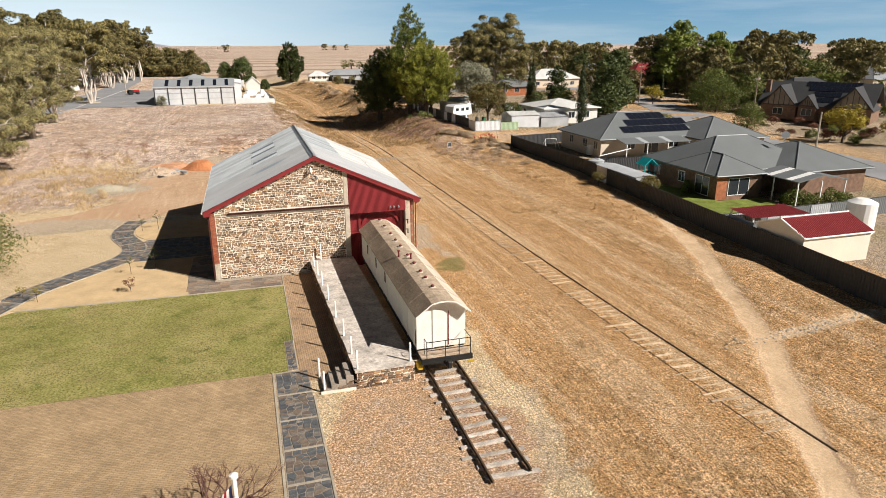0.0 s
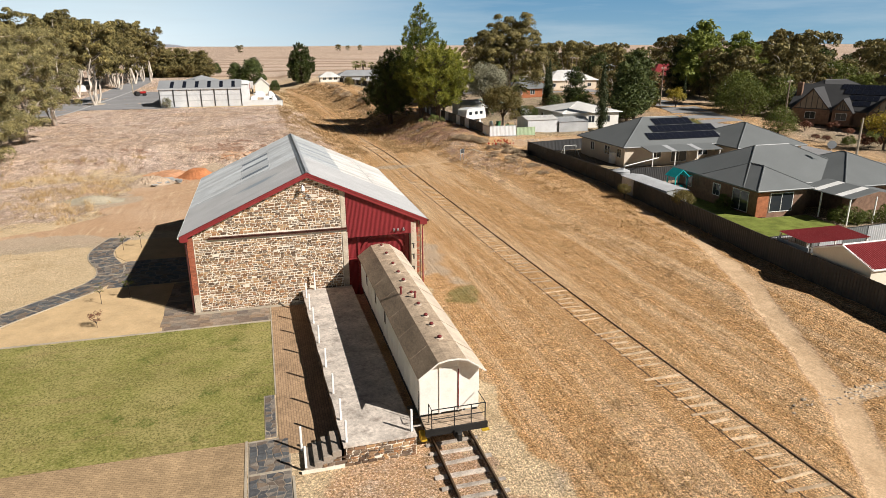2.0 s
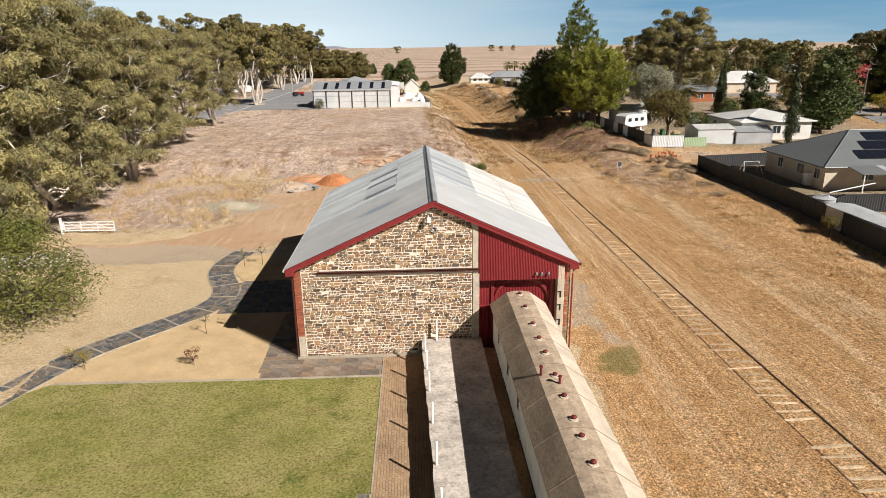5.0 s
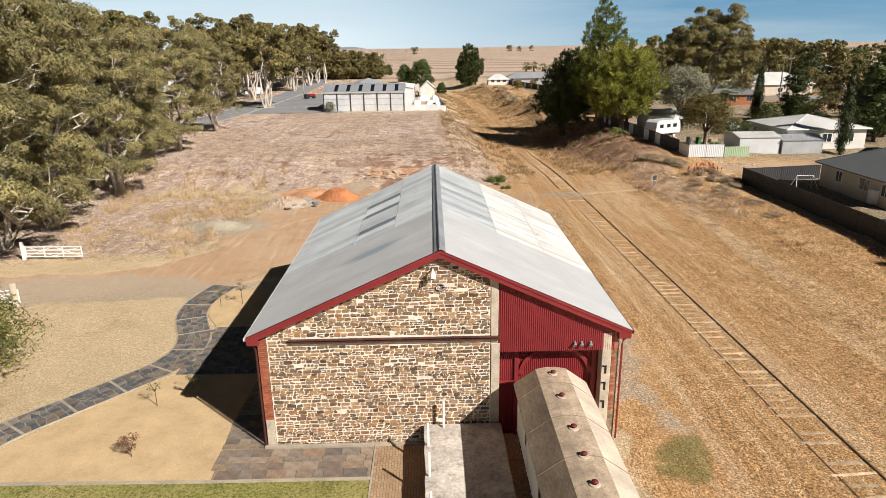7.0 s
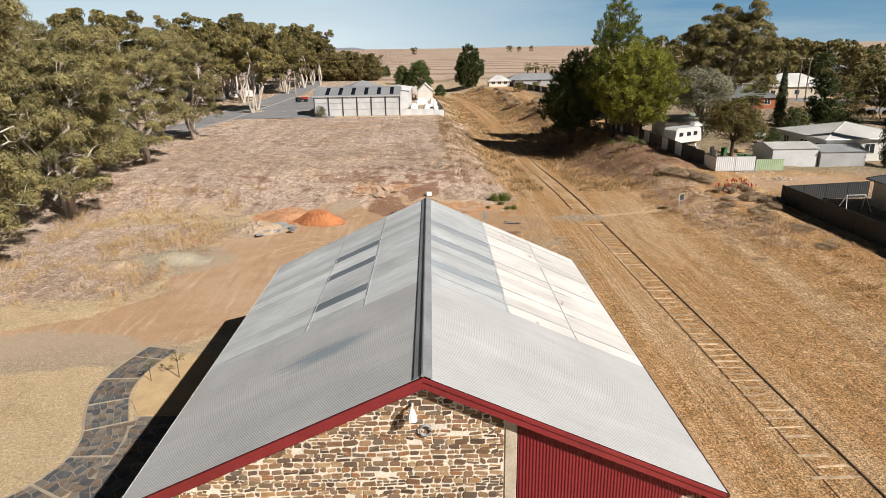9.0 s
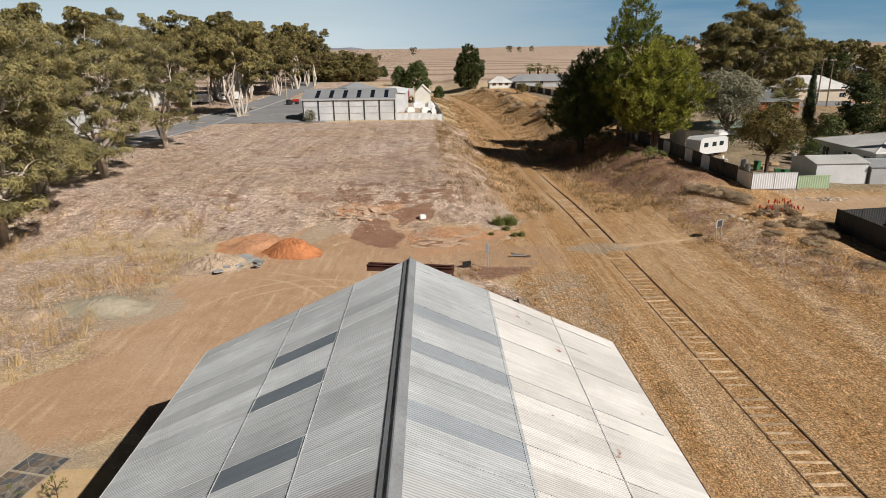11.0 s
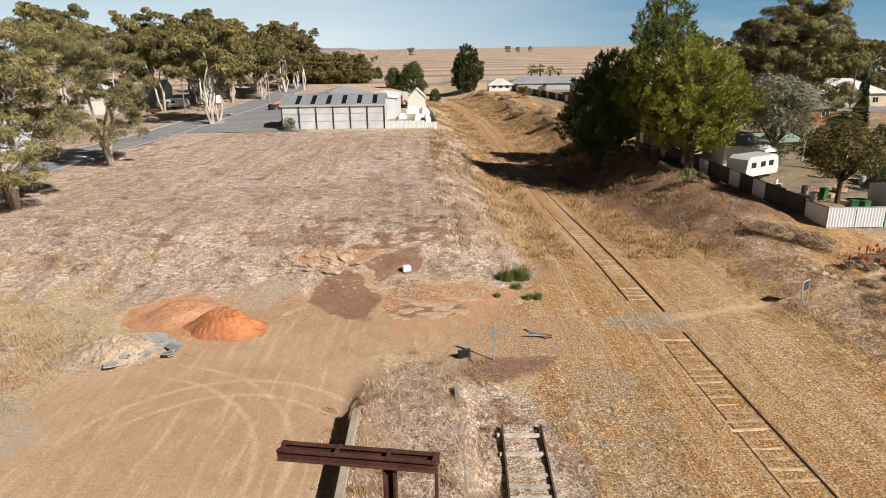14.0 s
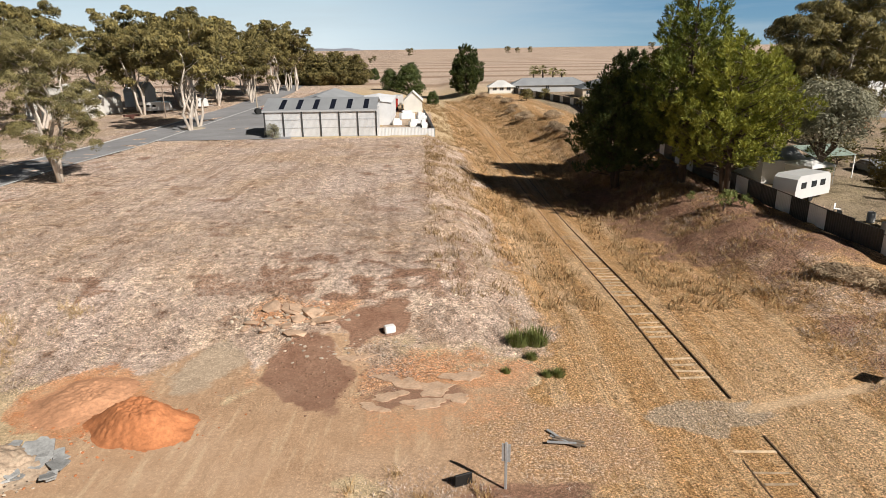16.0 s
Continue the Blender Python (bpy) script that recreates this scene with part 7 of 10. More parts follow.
def coursed(u0, u1, v0, v1, h, rs):
    """Rectangular flags in rows of uneven height."""
    out, v = [], v0
    while v < v1 - 0.1:
        v2 = min(v1, v + h * rs.uniform(0.7, 1.35))
        v2 = v1 if v1 - v2 < 0.15 else v2
        u = u0 - rs.uniform(0, 0.4)
        while u < u1 - 0.05:
            u2 = min(u1, u + h * rs.uniform(0.9, 2.3))
            j = lambda: rs.uniform(-0.02, 0.02)
            out.append([(max(u, u0) + j(), v + j()), (u2 + j(), v + j()), (u2 + j(), v2 + j()), (max(u, u0) + j(), v2 + j())])
            u = u2
        v = v2
    return out


def shrink(poly, d):
    cx, cy = sum(p[0] for p in poly) / len(poly), sum(p[1] for p in poly) / len(poly)
    out = []
    for x, y in poly:
        r = math.hypot(x - cx, y - cy) + 1e-6
        k = max(0.3, 1 - d * 1.5 / r)
        out.append((cx + (x - cx) * k, cy + (y - cy) * k))
    return out


def area(p):
    return sum(a[0] * b[1] - b[0] * a[1] for a, b in zip(p, p[1:] + p[:1])) / 2


def lay(parent, polys, mat, z0, z1, rs, name="paver", d=0.017):
    for p in polys:
        q = shrink(p, d)
        a = area(q)
        if abs(a) < 0.01:
            continue
        if a < 0:
            q = q[::-1]
        cx, cy = q[0]
        part(name, Geo().slab([(x - cx, y - cy) for x, y in q], 0, z1 - z0 + rs.uniform(-0.004, 0.004)), mat, parent, at=pose(cx, cy, z0))


rs = np.random.RandomState(5)
# straight slate walk in panels with pale dividers
walk_base = solid("pavement", Geo().slab([(-4.02, -34), (-2.36, -34), (-2.36, -14.98), (-4.02, -14.98)], -0.05, 0.012), "slate_joint", "crazy paved slate walk with concrete dividers", "paving", kind="structure")
yy = -15.1
while yy > -28:
    y2 = yy - 2.25
    lay(walk_base, cells(-3.98, -2.40, y2 + 0.10, yy - 0.02, 0.29, rs), "slate", 0.005, 0.03, rs)
    part("divider", Geo().box(-4.02, -2.36, y2 - 0.05, y2 + 0.07, 0.0, 0.032, 0.006), "kerb_concrete", walk_base)
    yy = y2 - 0.02
strip = solid("pavement", Geo().slab([(-3.34, -14.9), (-2.84, -14.9), (-2.84, -11.32), (-3.34, -11.32)], -0.05, 0.02), "slate_joint", "narrow crazy paved slate strip", "paving", kind="structure")
lay(strip, cells(-3.32, -2.86, -14.9, -11.34, 0.26, rs), "slate", 0.01, 0.035, rs)
# winding slate path
BENDS = [(-29, -17.5), (-25.2, -11.2), (-22.4, -6.4), (-20.6, -1.6), (-19.2, 1.4), (-17.7, 3.3), (-16.2, 5.1), (-14.7, 7.0), (-14.0, 8.9), (-14.2, 10.9), (-14.9, 12.6), (-15.5, 14.2), (-15.7, 15.9), (-15.5, 17.5), (-15.0, 19.4)]


def smooth_line(pts, k=4):
    """A rounded line through the bends."""
    out = []
    for a in range(len(pts) - 1):
        q = [Vector(pts[min(max(a + d, 0), len(pts) - 1)]) for d in (-1, 0, 1, 2)]
        for m in range(k):
            t = m / k
            out.append(tuple(0.5 * (2 * q[1] + (q[2] - q[0]) * t + (2 * q[0] - 5 * q[1] + 4 * q[2] - q[3]) * t * t + (3 * q[1] - q[0] - 3 * q[2] + q[3]) * t ** 3)))
    return out + [pts[-1]]


WIND = smooth_line(BENDS)
wl_, wr_ = ribbon(WIND, 1.85)
gpath = Geo()
n = len(WIND)
gpath.add([(x, y, 0.014) for x, y in wl_] + [(x, y, 0.014) for x, y in wr_], [(i + 1, i, n + i, n + i + 1) for i in range(n - 1)])
wpath = solid("pavement", gpath, "slate_joint", "winding crazy paved slate path with pale edging", "paving", kind="structure")
cum = [0]
for a, b in zip(WIND[:-1], WIND[1:]):
    cum.append(cum[-1] + math.hypot(b[0] - a[0], b[1] - a[1]))


def on_path(s, t):
    s = min(max(s, 0), cum[-1] - 1e-4)
    i = max(k for k in range(len(cum) - 1) if cum[k] <= s)
    f = (s - cum[i]) / (cum[i + 1] - cum[i])
    l = [wl_[i][k] + (wl_[i + 1][k] - wl_[i][k]) * f for k in (0, 1)]
    r = [wr_[i][k] + (wr_[i + 1][k] - wr_[i][k]) * f for k in (0, 1)]
    return (r[0] + (l[0] - r[0]) * t, r[1] + (l[1] - r[1]) * t)


s = 8.0
while s < cum[-1] - 1:
    e = min(s + 2.3, cum[-1])
    for c in cells(s + 0.06, e - 0.06, 0.04, 1.81, 0.38, rs):
        lay(wpath, [[on_path(u, v / 1.85) for u, v in c]], "slate", 0.006, 0.032, rs)
    a, b, c, d = on_path(e - 0.05, 0), on_path(e - 0.05, 1), on_path(e + 0.05, 1), on_path(e + 0.05, 0)
    part("divider", Geo().slab([a, d, c, b], 0.0, 0.034), "kerb_concrete", wpath)
    s = e
kerb(wl_, 0.07, 0.04)
kerb(wr_[:28], 0.07, 0.04)
APRON = [(-13.6, 6.36), (-7.42, 6.36), (-7.42, 12.3), (-13.4, 12.3), (-13.5, 10.5), (-13.4, 8.2)]
apron = solid("pavement", Geo().slab(APRON, -0.05, 0.013), "slate_joint", "crazy paved slate apron beside the shed wall", "paving", kind="structure")
for c in cells(-13.6, -7.45, 6.4, 12.26, 0.42, rs):
    cx, cy = np.mean([p[0] for p in c]), np.mean([p[1] for p in c])
    if in_poly(np.array([cx]), np.array([cy]), APRON)[0] and dist_line(np.array(cx), np.array(cy), WIND) > 0.95:
        lay(apron, [c], "slate", 0.006, 0.032, rs)
FLAG = [(-9.0, -2.2), (-2.86, -2.2), (-2.86, -0.22), (-7.42, -0.22), (-7.42, 6.28), (-9.05, 6.28), (-9.3, 1.7)]
flags = solid("pavement", Geo().slab(FLAG, -0.05, 0.014), "flag_joint", "brown flagstone paving along the gable wall", "paving", kind="structure")
for c in coursed(-9.2, -2.9, -2.17, -0.26, 0.42, rs) + coursed(-9.2, -7.45, -0.2, 6.2, 0.44, rs):
    cx, cy = np.mean([p[0] for p in c]), np.mean([p[1] for p in c])
    if in_poly(np.array([cx]), np.array([cy]), FLAG)[0]:
        lay(flags, [c], "flagstone", 0.006, 0.036, rs, d=0.012)

# saplings in the beds
SAP = make_round(61, 1.15, 0.5, "leaf_dry_red", 0.05, 420, 0.25, clumps=16)
SAPY = make_round(62, 1.0, 0.42, "leaf_yellow", 0.05, 260, 0.45, clumps=10)
SAPG = make_round(63, 1.3, 0.35, "leaf_bright", 0.045, 130, 0.6, clumps=8)
plant("sapling", SAP, -12.75, -0.55, "small brown-leaved shrub in the sand bed", "shrub", 0, 1.0)
plant("sapling", SAPY, -18.3, -0.7, "small yellow-leaved sapling in the sand bed", "shrub", 30, 1.1)
plant("sapling", SAPG, -13.3, 3.4, "thin green sapling in the sand bed", "shrub", 60, 1.0)
plant("sapling", SAPG, -11.7, 4.0, "thin green sapling in the sand bed", "shrub", 160, 1.15)
plant("sapling", SAPG, -14.1, 15.6, "thin green sapling in the sand bed", "shrub", 250, 1.0)
plant("sapling", SAPG, -12.8, 15.9, "thin green sapling in the sand bed", "shrub", 20, 1.2)
plant("sapling", SAPY, -19.4, 0.3, "small yellow-leaved sapling beside the path", "shrub", 130, 0.9)
LB = make_round(64, 6.6, 4.2, "leaf_olive_green", 0.12, 15000, 0.1, clumps=120, low=True)
plant("garden_tree", LB, -25.0, 6.2, "bushy dark green garden tree on dry grass", "tree", 0)
# leafless shrub and flagpole on the court
rs = np.random.RandomState(77)
g = Geo()


def twig(p, d, L_, r, depth):
    e = p + d * L_
    g.tube([p, (p + e) / 2 + rs.normal(size=3) * L_ * 0.06, e], [r, r * 0.8, r * 0.6], 4 if depth < 2 else 5, False)
    if depth > 0:
        for _ in range(3 if depth > 1 else 4):
            nd = d + rs.normal(size=3) * 0.55
            nd[2] = abs(nd[2]) * 0.8 + 0.1
            twig(e - d * L_ * rs.uniform(0, 0.35), nd / np.linalg.norm(nd), L_ * rs.uniform(0.55, 0.8), r * 0.55, depth - 1)


for k in range(5):
    a = k * 1.26 + rs.random()
    d0 = np.array([math.cos(a) * 0.55, math.sin(a) * 0.55, 1.0])
    twig(np.array([0, 0, 0.0]), d0 / np.linalg.norm(d0), 0.95, 0.045, 4)
bare_me = g.mesh("branches", "bark_dark")
surf("twig_red", (0.13, 0.065, 0.05), var=0.2)
bare_me.materials[0] = MATS["twig_red"]
bt = thing("bare_shrub", "leafless reddish-brown twiggy shrub on the paved court", "shrub", (-6.2, -26.2, 0))
bt.scale = (1.45, 1.45, 1.3)
part("branches", bare_me, None, bt)
pole = thing("flagpole", "white metal flagpole with a small furled flag", "flagpole", (-5.1, -33.9, 0))
g = Geo()
g.tube([(0, 0, 0), (0, 0, 7.75)], [0.07, 0.045], 12)
part("mast", g, "white_post", pole)
g = Geo()
g.tube([(0, 0, 7.75), (0, 0, 7.78), (0, 0, 7.84), (0, 0, 7.87)], [0.05, 0.09, 0.09, 0.03], 12)
part("finial", g, "white_post", pole, "white cap")
surf("flag_navy", (0.012, 0.015, 0.05), var=0.1, bump=0)
surf("flag_red", (0.4, 0.02, 0.03), var=0.1, bump=0)
for i, m in enumerate(("flag_navy", "white_post", "flag_red", "white_post", "flag_navy")):
    g = Geo()
    vs = []
    for j in range(9):
        v = j / 8
        z = 7.62 - v * 1.0 - i * 0.055
        vs += [(-0.06 - 0.26 * v * (i / 5) - 0.05 * i, -0.03 * math.sin(v * 7 + i), z), (-0.06 - 0.26 * v * ((i + 1) / 5) - 0.05 * (i + 1), -0.03 * math.sin(v * 7 + i + 1), z - 0.055)]
    g.add(vs, [(2 * j, 2 * j + 2, 2 * j + 3, 2 * j + 1) for j in range(8)])
    part("flag_fold", g, m, pole, "fold of a flag")

# ---- heaps and yard behind the shed ----
def heap(name, x, y, rx, ry, h, mat, label, seed, rough=0.12, crest=1.0):
    g = Geo()
    n, m = 120, 44
    vs = [(0, 0, h)]
    for j in range(1, m + 1):
        t = j / m
        for i in range(n):
            a = 2 * math.pi * i / n
            wob = 1 + 0.16 * math.sin(2 * a + seed) + 0.04 * math.sin(5 * a + seed * 2) + 0.015 * math.sin(9 * a)
            px_, py_ = math.cos(a) * rx * t * wob, math.sin(a) * ry * t * wob
            z = h * min(1.0, crest * (math.cos(math.pi * t) * 0.5 + 0.5) ** 0.9) * (1 + 0.12 * math.cos(a - 0.6) * t) + rough * float(lattice_noise(px_ + seed * 9, py_, 0.5, seed) * 0.7 + 0.75 * lattice_noise(px_ + seed * 5, py_, 0.16, seed + 1) + 0.4 * lattice_noise(px_ + seed * 3, py_, 0.08, seed + 2)) * (1 - t * 0.75)
            vs.append((px_, py_, z - 0.06 * (j == m)))
    fs = [(0, 1 + i, 1 + (i + 1) % n) for i in range(n)]
    for j in range(m - 1):
        for i in range(n):
            a, b = 1 + j * n + i, 1 + j * n + (i + 1) % n
            fs.append((a, a + n, b + n, b))
    g.add(vs, fs)
    return solid(name, g, mat, label, "heap", (x, y, gz(x, y) - 0.02), smooth=True)


heap("soil_heap", -10.7, 46.6, 2.65, 2.0, 1.02, "red_soil", "heap of bright orange-red soil", 3, 0.11, 1.35)
heap("soil_heap", -14.3, 49.0, 2.9, 2.4, 0.34, "orange_pale", "low spread heap of orange soil", 5, 0.07, 1.5)
heap("rubble_heap", -15.9, 43.4, 3.0, 2.3, 1.0, "tan_soil", "heap of tan earth and rubble", 7, 0.2)
heap("gravel_heap", -20.6, 35.6, 3.4, 2.2, 0.55, "gravel_pile", "low heap of greenish crusher dust", 9, 0.06)
heap("rubble_heap", -24.3, 34.2, 2.0, 1.3, 0.4, "tan_soil", "low spread of grey rubble", 4, 0.12)


def rock_geo(g, c, r, rs):
    bm = bmesh.new()
    bmesh.ops.create_icosphere(bm, subdivisions=1, radius=1)
    sc = np.array([rs.uniform(0.7, 1.3), rs.uniform(0.7, 1.3), rs.uniform(0.4, 0.8)]) * r
    for v in bm.verts:
        k = rs.uniform(0.75, 1.2)
        v.co = Vector((c[0] + v.co.x * sc[0] * k, c[1] + v.co.y * sc[1] * k, c[2] + v.co.z * sc[2] * k))
    g.bm(bm)


rs = np.random.RandomState(9)
for (cx, cy, n, sx, sy, r, nm, lb) in ((-15.7, 43.1, 300, 2.9, 2.0, 0.042, "rubble_stones", "broken stones on the rubble heap"), (-5.8, 56.2, 90, 3.2, 1.5, 0.13, "rubble_stones", "pale broken concrete lumps"),
                                   (-3.0, 53.0, 40, 4.5, 1.2, 0.09, "rubble_stones", "scattered broken stones"), (38.8, 56.6, 34, 1.6, 0.7, 0.2, "stone_pile", "pile of grey stones beside the fence"),
                                   (28.5, 52.0, 16, 1.6, 1.6, 0.2, "rocks", "pale rocks in the dry bank"), (26.4, -18.9, 260, 4.4, 0.5, 0.075, "channel_stones", "pale stones washed along a shallow channel"), (-23.6, 34.5, 50, 3.2, 1.0, 0.07, "rubble_stones", "scattered grey stones")):
    g = Geo()
    for i in range(n):
        x, y = cx + rs.normal() * sx * 0.6, cy + rs.normal() * sy * 0.6
        zz = gz(x, y) + (0.9 * max(0, 1 - math.hypot((x - cx) / 2.9, (y - cy) / 2.2)) if cx == -15.7 else 0) - 0.4 * r
        rock_geo(g, (x, y, zz + r * 0.2), r * rs.uniform(0.5, 1.5), rs)
    tagged(solid(nm, g, "rock", lb, "stones"), kind="stuff")
# broken slabs beside the orange heap
for i in range(26):
    g = Geo()
    g.slab([(-0.5 + rs.uniform(0, 0.3), -0.35), (0.45, -0.3 + rs.uniform(-0.1, 0.1)), (0.5, 0.3), (rs.uniform(-0.2, 0.2), 0.42), (-0.45, 0.25)], 0, 0.07)
    sc = rs.uniform(0.3, 1.0) if i else 1.9
    ob = solid("broken_slab", g, "slab_grey", "broken grey concrete slab lying by the heap", "slab", group="broken slabs")
    x, y = (-13.9, 44.2) if i == 0 else (-14.0 + rs.normal() * 1.0, 43.6 + rs.normal() * 0.95)
    ob.matrix_basis = pose(x, y, gz(x, y) + (0.3 if i == 0 else 0.10) + 0.008 * i, rs.uniform(-8, 8), rs.uniform(-8, 8), rs.uniform(0, 360)) @ Matrix.Diagonal((sc, sc, 1, 1))
rs3 = np.random.RandomState(14)
for x, y, rx, ry in ((0.6, 50.0, 1.5, 0.6), (2.3, 49.2, 1.2, 0.7), (0.2, 48.6, 0.9, 0.5), (1.9, 47.9, 1.3, 0.5), (3.7, 50.3, 1.1, 0.6), (3.4, 48.3, 0.8, 0.45), (-0.5, 47.6, 0.8, 0.4), (-1.8, 52.3, 1.05, 0.5)):
    p1, p2, p3 = rs3.uniform(0, 6.28, 3)
    edge = lambda a: 0.82 + 0.2 * math.sin(2 * a + p1) + 0.15 * math.sin(3 * a + p2) + 0.1 * math.sin(7 * a + p3) + rs3.uniform(-0.07, 0.07)
    g = Geo()
    g.slab([(math.cos(a) * rx * k, math.sin(a) * ry * k) for a, k in ((0.2244 * q, edge(0.2244 * q)) for q in range(28))], 0, 0.05)
    solid("concrete_crust", g, "crust_pale", "pale broken crust of old concrete in red dirt", "slab", (x, y, gz(x, y) - 0.02), rs3.uniform(-25, 25), "concrete crusts")
for i in range(34):
    x, y = -5.9 + rs3.normal() * 1.3, 56.2 + rs3.normal() * 0.75
    r = rs3.uniform(0.12, 0.42) if i > 6 else rs3.uniform(0.45, 0.7)
    g = Geo()
    rock_geo(g, (0, 0, 0.05), r, rs3)
    ob = solid("rubble_lump", g, "crust_pale", "pale lump of broken concrete in dry weeds", "rubble", group="rubble lumps")
    ob.matrix_basis = pose(x, y, gz(x, y), rs3.uniform(-12, 12), rs3.uniform(-12, 12), rs3.uniform(0, 360)) @ Matrix.Diagonal((1.25, 1.0, 0.5, 1))
for cx, cy, sx, sy, n, mat, lb in ((-3.7, 50.8, 1.7, 1.7, 420, "clod_brown", "clods of dark brown earth"), (-11.4, 46.3, 2.6, 1.9, 260, "red_soil", "crumbs of orange-red soil round the heap"), (-14.4, 49.2, 2.0, 1.7, 160, "orange_pale", "crumbs of pale orange soil")):
    g = Geo()
    for i in range(n):
        x, y = cx + rs3.normal() * sx * 0.75, cy + rs3.normal() * sy * 0.75
        rock_geo(g, (x, y, gz(x, y)), 0.02 + 0.075 * rs3.random() ** 2.5, rs3)
    tagged(solid("clods", g, mat, lb, "soil"), kind="stuff")
bx = Geo().box(-0.3, 0.3, -0.22, 0.22, 0, 0.42, 0.05)
solid("white_drum", bx, "white_post", "white plastic drum lying on dark earth", "drum", (-0.1, 54.6, gz(-0.1, 54.6)), 20)
# retaining wall of the old rear platform
g = Geo()
g.box(-1.85, -1.5, 18.3, 35.6, -0.1, 0.97, 0.03)
solid("trim", g, "kerb_concrete", "old concrete retaining wall of the rear platform", "wall", kind="structure")
g = Geo()
g.box(2.62, 2.85, 18.3, 37.5, -0.1, 0.9, 0.03)
solid("trim", g, "step_concrete", "buried timber edge of the rear platform", "wall", kind="structure")
crane = thing("crane_frame", "rusty steel loading gantry with a long cantilever beam", "gantry", (0, 25.1, 0), -9.8)
for c in (-0.17, 0.17):
    g = Geo().prism([(c - 0.075, 5.750), (c + 0.075, 5.750), (c + 0.075, 5.775), (c + 0.012, 5.785), (c + 0.012, 6.000), (c + 0.075, 6.010), (c + 0.075, 6.035), (c - 0.075, 6.035), (c - 0.075, 6.010), (c - 0.012, 6.000), (c - 0.012, 5.785), (c - 0.075, 5.775)], -2.35, 1.82, "x")
    part("beam", g, "rusty_steel", crane, "rusty rolled steel beam")
for x in (-2.3, -0.85, 0.5, 1.68):
    part("spacer", Geo().box(x, x + 0.10, -0.24, 0.24, 6.036, 6.055), "rusty_steel", crane)
    part("spacer", Geo().box(x, x + 0.04, -0.155, 0.155, 5.780, 6.005), "rusty_steel", crane)
g = Geo()
g.box(0.40, 0.46, -0.12, 0.12, 0.9, 5.750)
g.box(0.66, 0.72, -0.12, 0.12, 0.9, 5.750)
g.box(0.46, 0.66, -0.02, 0.02, 0.9, 5.750)
part("column", g, "rusty_steel", crane, "rusty rolled steel column")
part("brace_post", Geo().box(1.72, 1.80, -0.05, 0.05, 0.0, 5.750), "rusty_steel", crane, "thin rusty angle post")
post = solid("sign_post", Geo().box(-0.03, 0.03, -0.05, 0.05, 0, 2.0, 0.01).box(-0.012, 0.012, -0.16, 0.16, 1.2, 1.95), "galv", "thin grey metal sign post in weeds", "sign", (4.9, 41.6, gz(4.9, 41.6)), 75)
solid("black_box", Geo().box(-0.35, 0.35, -0.05, 0.05, 0, 0.5, 0.02), "black_iron", "black sheet leaning in the weeds", "board", (3.35, 41.9, gz(3.35, 41.9)), 20)
for i in range(7):
    x, y = 7.7 + rs.normal() * 0.5, 44.6 + rs.normal() * 0.45
    solid("scrap_board", Geo().box(-0.6, 0.6, -0.06, 0.06, 0, 0.04), "galv" if i % 3 == 0 else "pole_wood", "grey scrap board lying on the dirt", "board", (x, y, gz(x, y) + 0.02 * i), rs.uniform(-60, 10), "scrap boards")
# track crossing of gravel
g = Geo()
rs2 = np.random.RandomState(3)
sg = thing("notice_sign", "two-legged metal notice sign facing the line", "sign", (24.9, 47.8, gz(24.9, 47.8)), 35)
for x in (-0.38, 0.38):
    part("leg", Geo().tube([(x, 0, -0.1), (x, 0, 1.6)], 0.04, 8), "galv", sg)
part("board", Geo().box(-0.45, 0.45, -0.02, 0.02, 0.95, 1.6, 0.008), "white_post", sg, "white painted metal board")
part("board_face", Geo().box(-0.42, 0.42, -0.026, -0.021, 0.98, 1.57), "colorbond_dark", sg, "dark grey face")
def make_rush(seed, n=420):
    """Meshes of a rush clump: a root crown and many upright pointed leaves."""
    rs_ = np.random.RandomState(seed)
    q = []
    for i in range(n):
        a, r = rs_.uniform(0, 6.28), 0.75 * math.sqrt(rs_.random())
        b = np.array([math.cos(a) * r, math.sin(a) * r, 0])
        h = rs_.uniform(0.5, 1.15) * (1.1 - 0.4 * r)
        t = b * 1.35 + np.array([rs_.normal() * 0.1, rs_.normal() * 0.1, h])
        w = np.array([math.cos(a + 1.5), math.sin(a + 1.5), 0]) * 0.028
        q += [b - w, b + w, t]
    return Geo().tube([(0, 0, -0.05), (0, 0, 0.08)], [0.5, 0.4], 10).mesh("rush_root", "tan_soil"), array_mesh("rush_leaves", np.array(q), 3, "rush_green")


RUSH = make_rush(71)
for x, y, s in ((8.0, 53.8, 0.95), (7.0, 53.6, 0.8), (7.5, 52.0, 0.4), (8.6, 50.2, 0.42), (8.0, 50.2, 0.35), (6.0, 50.6, 0.3)):
    plant("rush_clump", RUSH, x, y, "clump of green rushes in dry grass", "plant", rs.uniform(0, 360), s, "rush clumps")
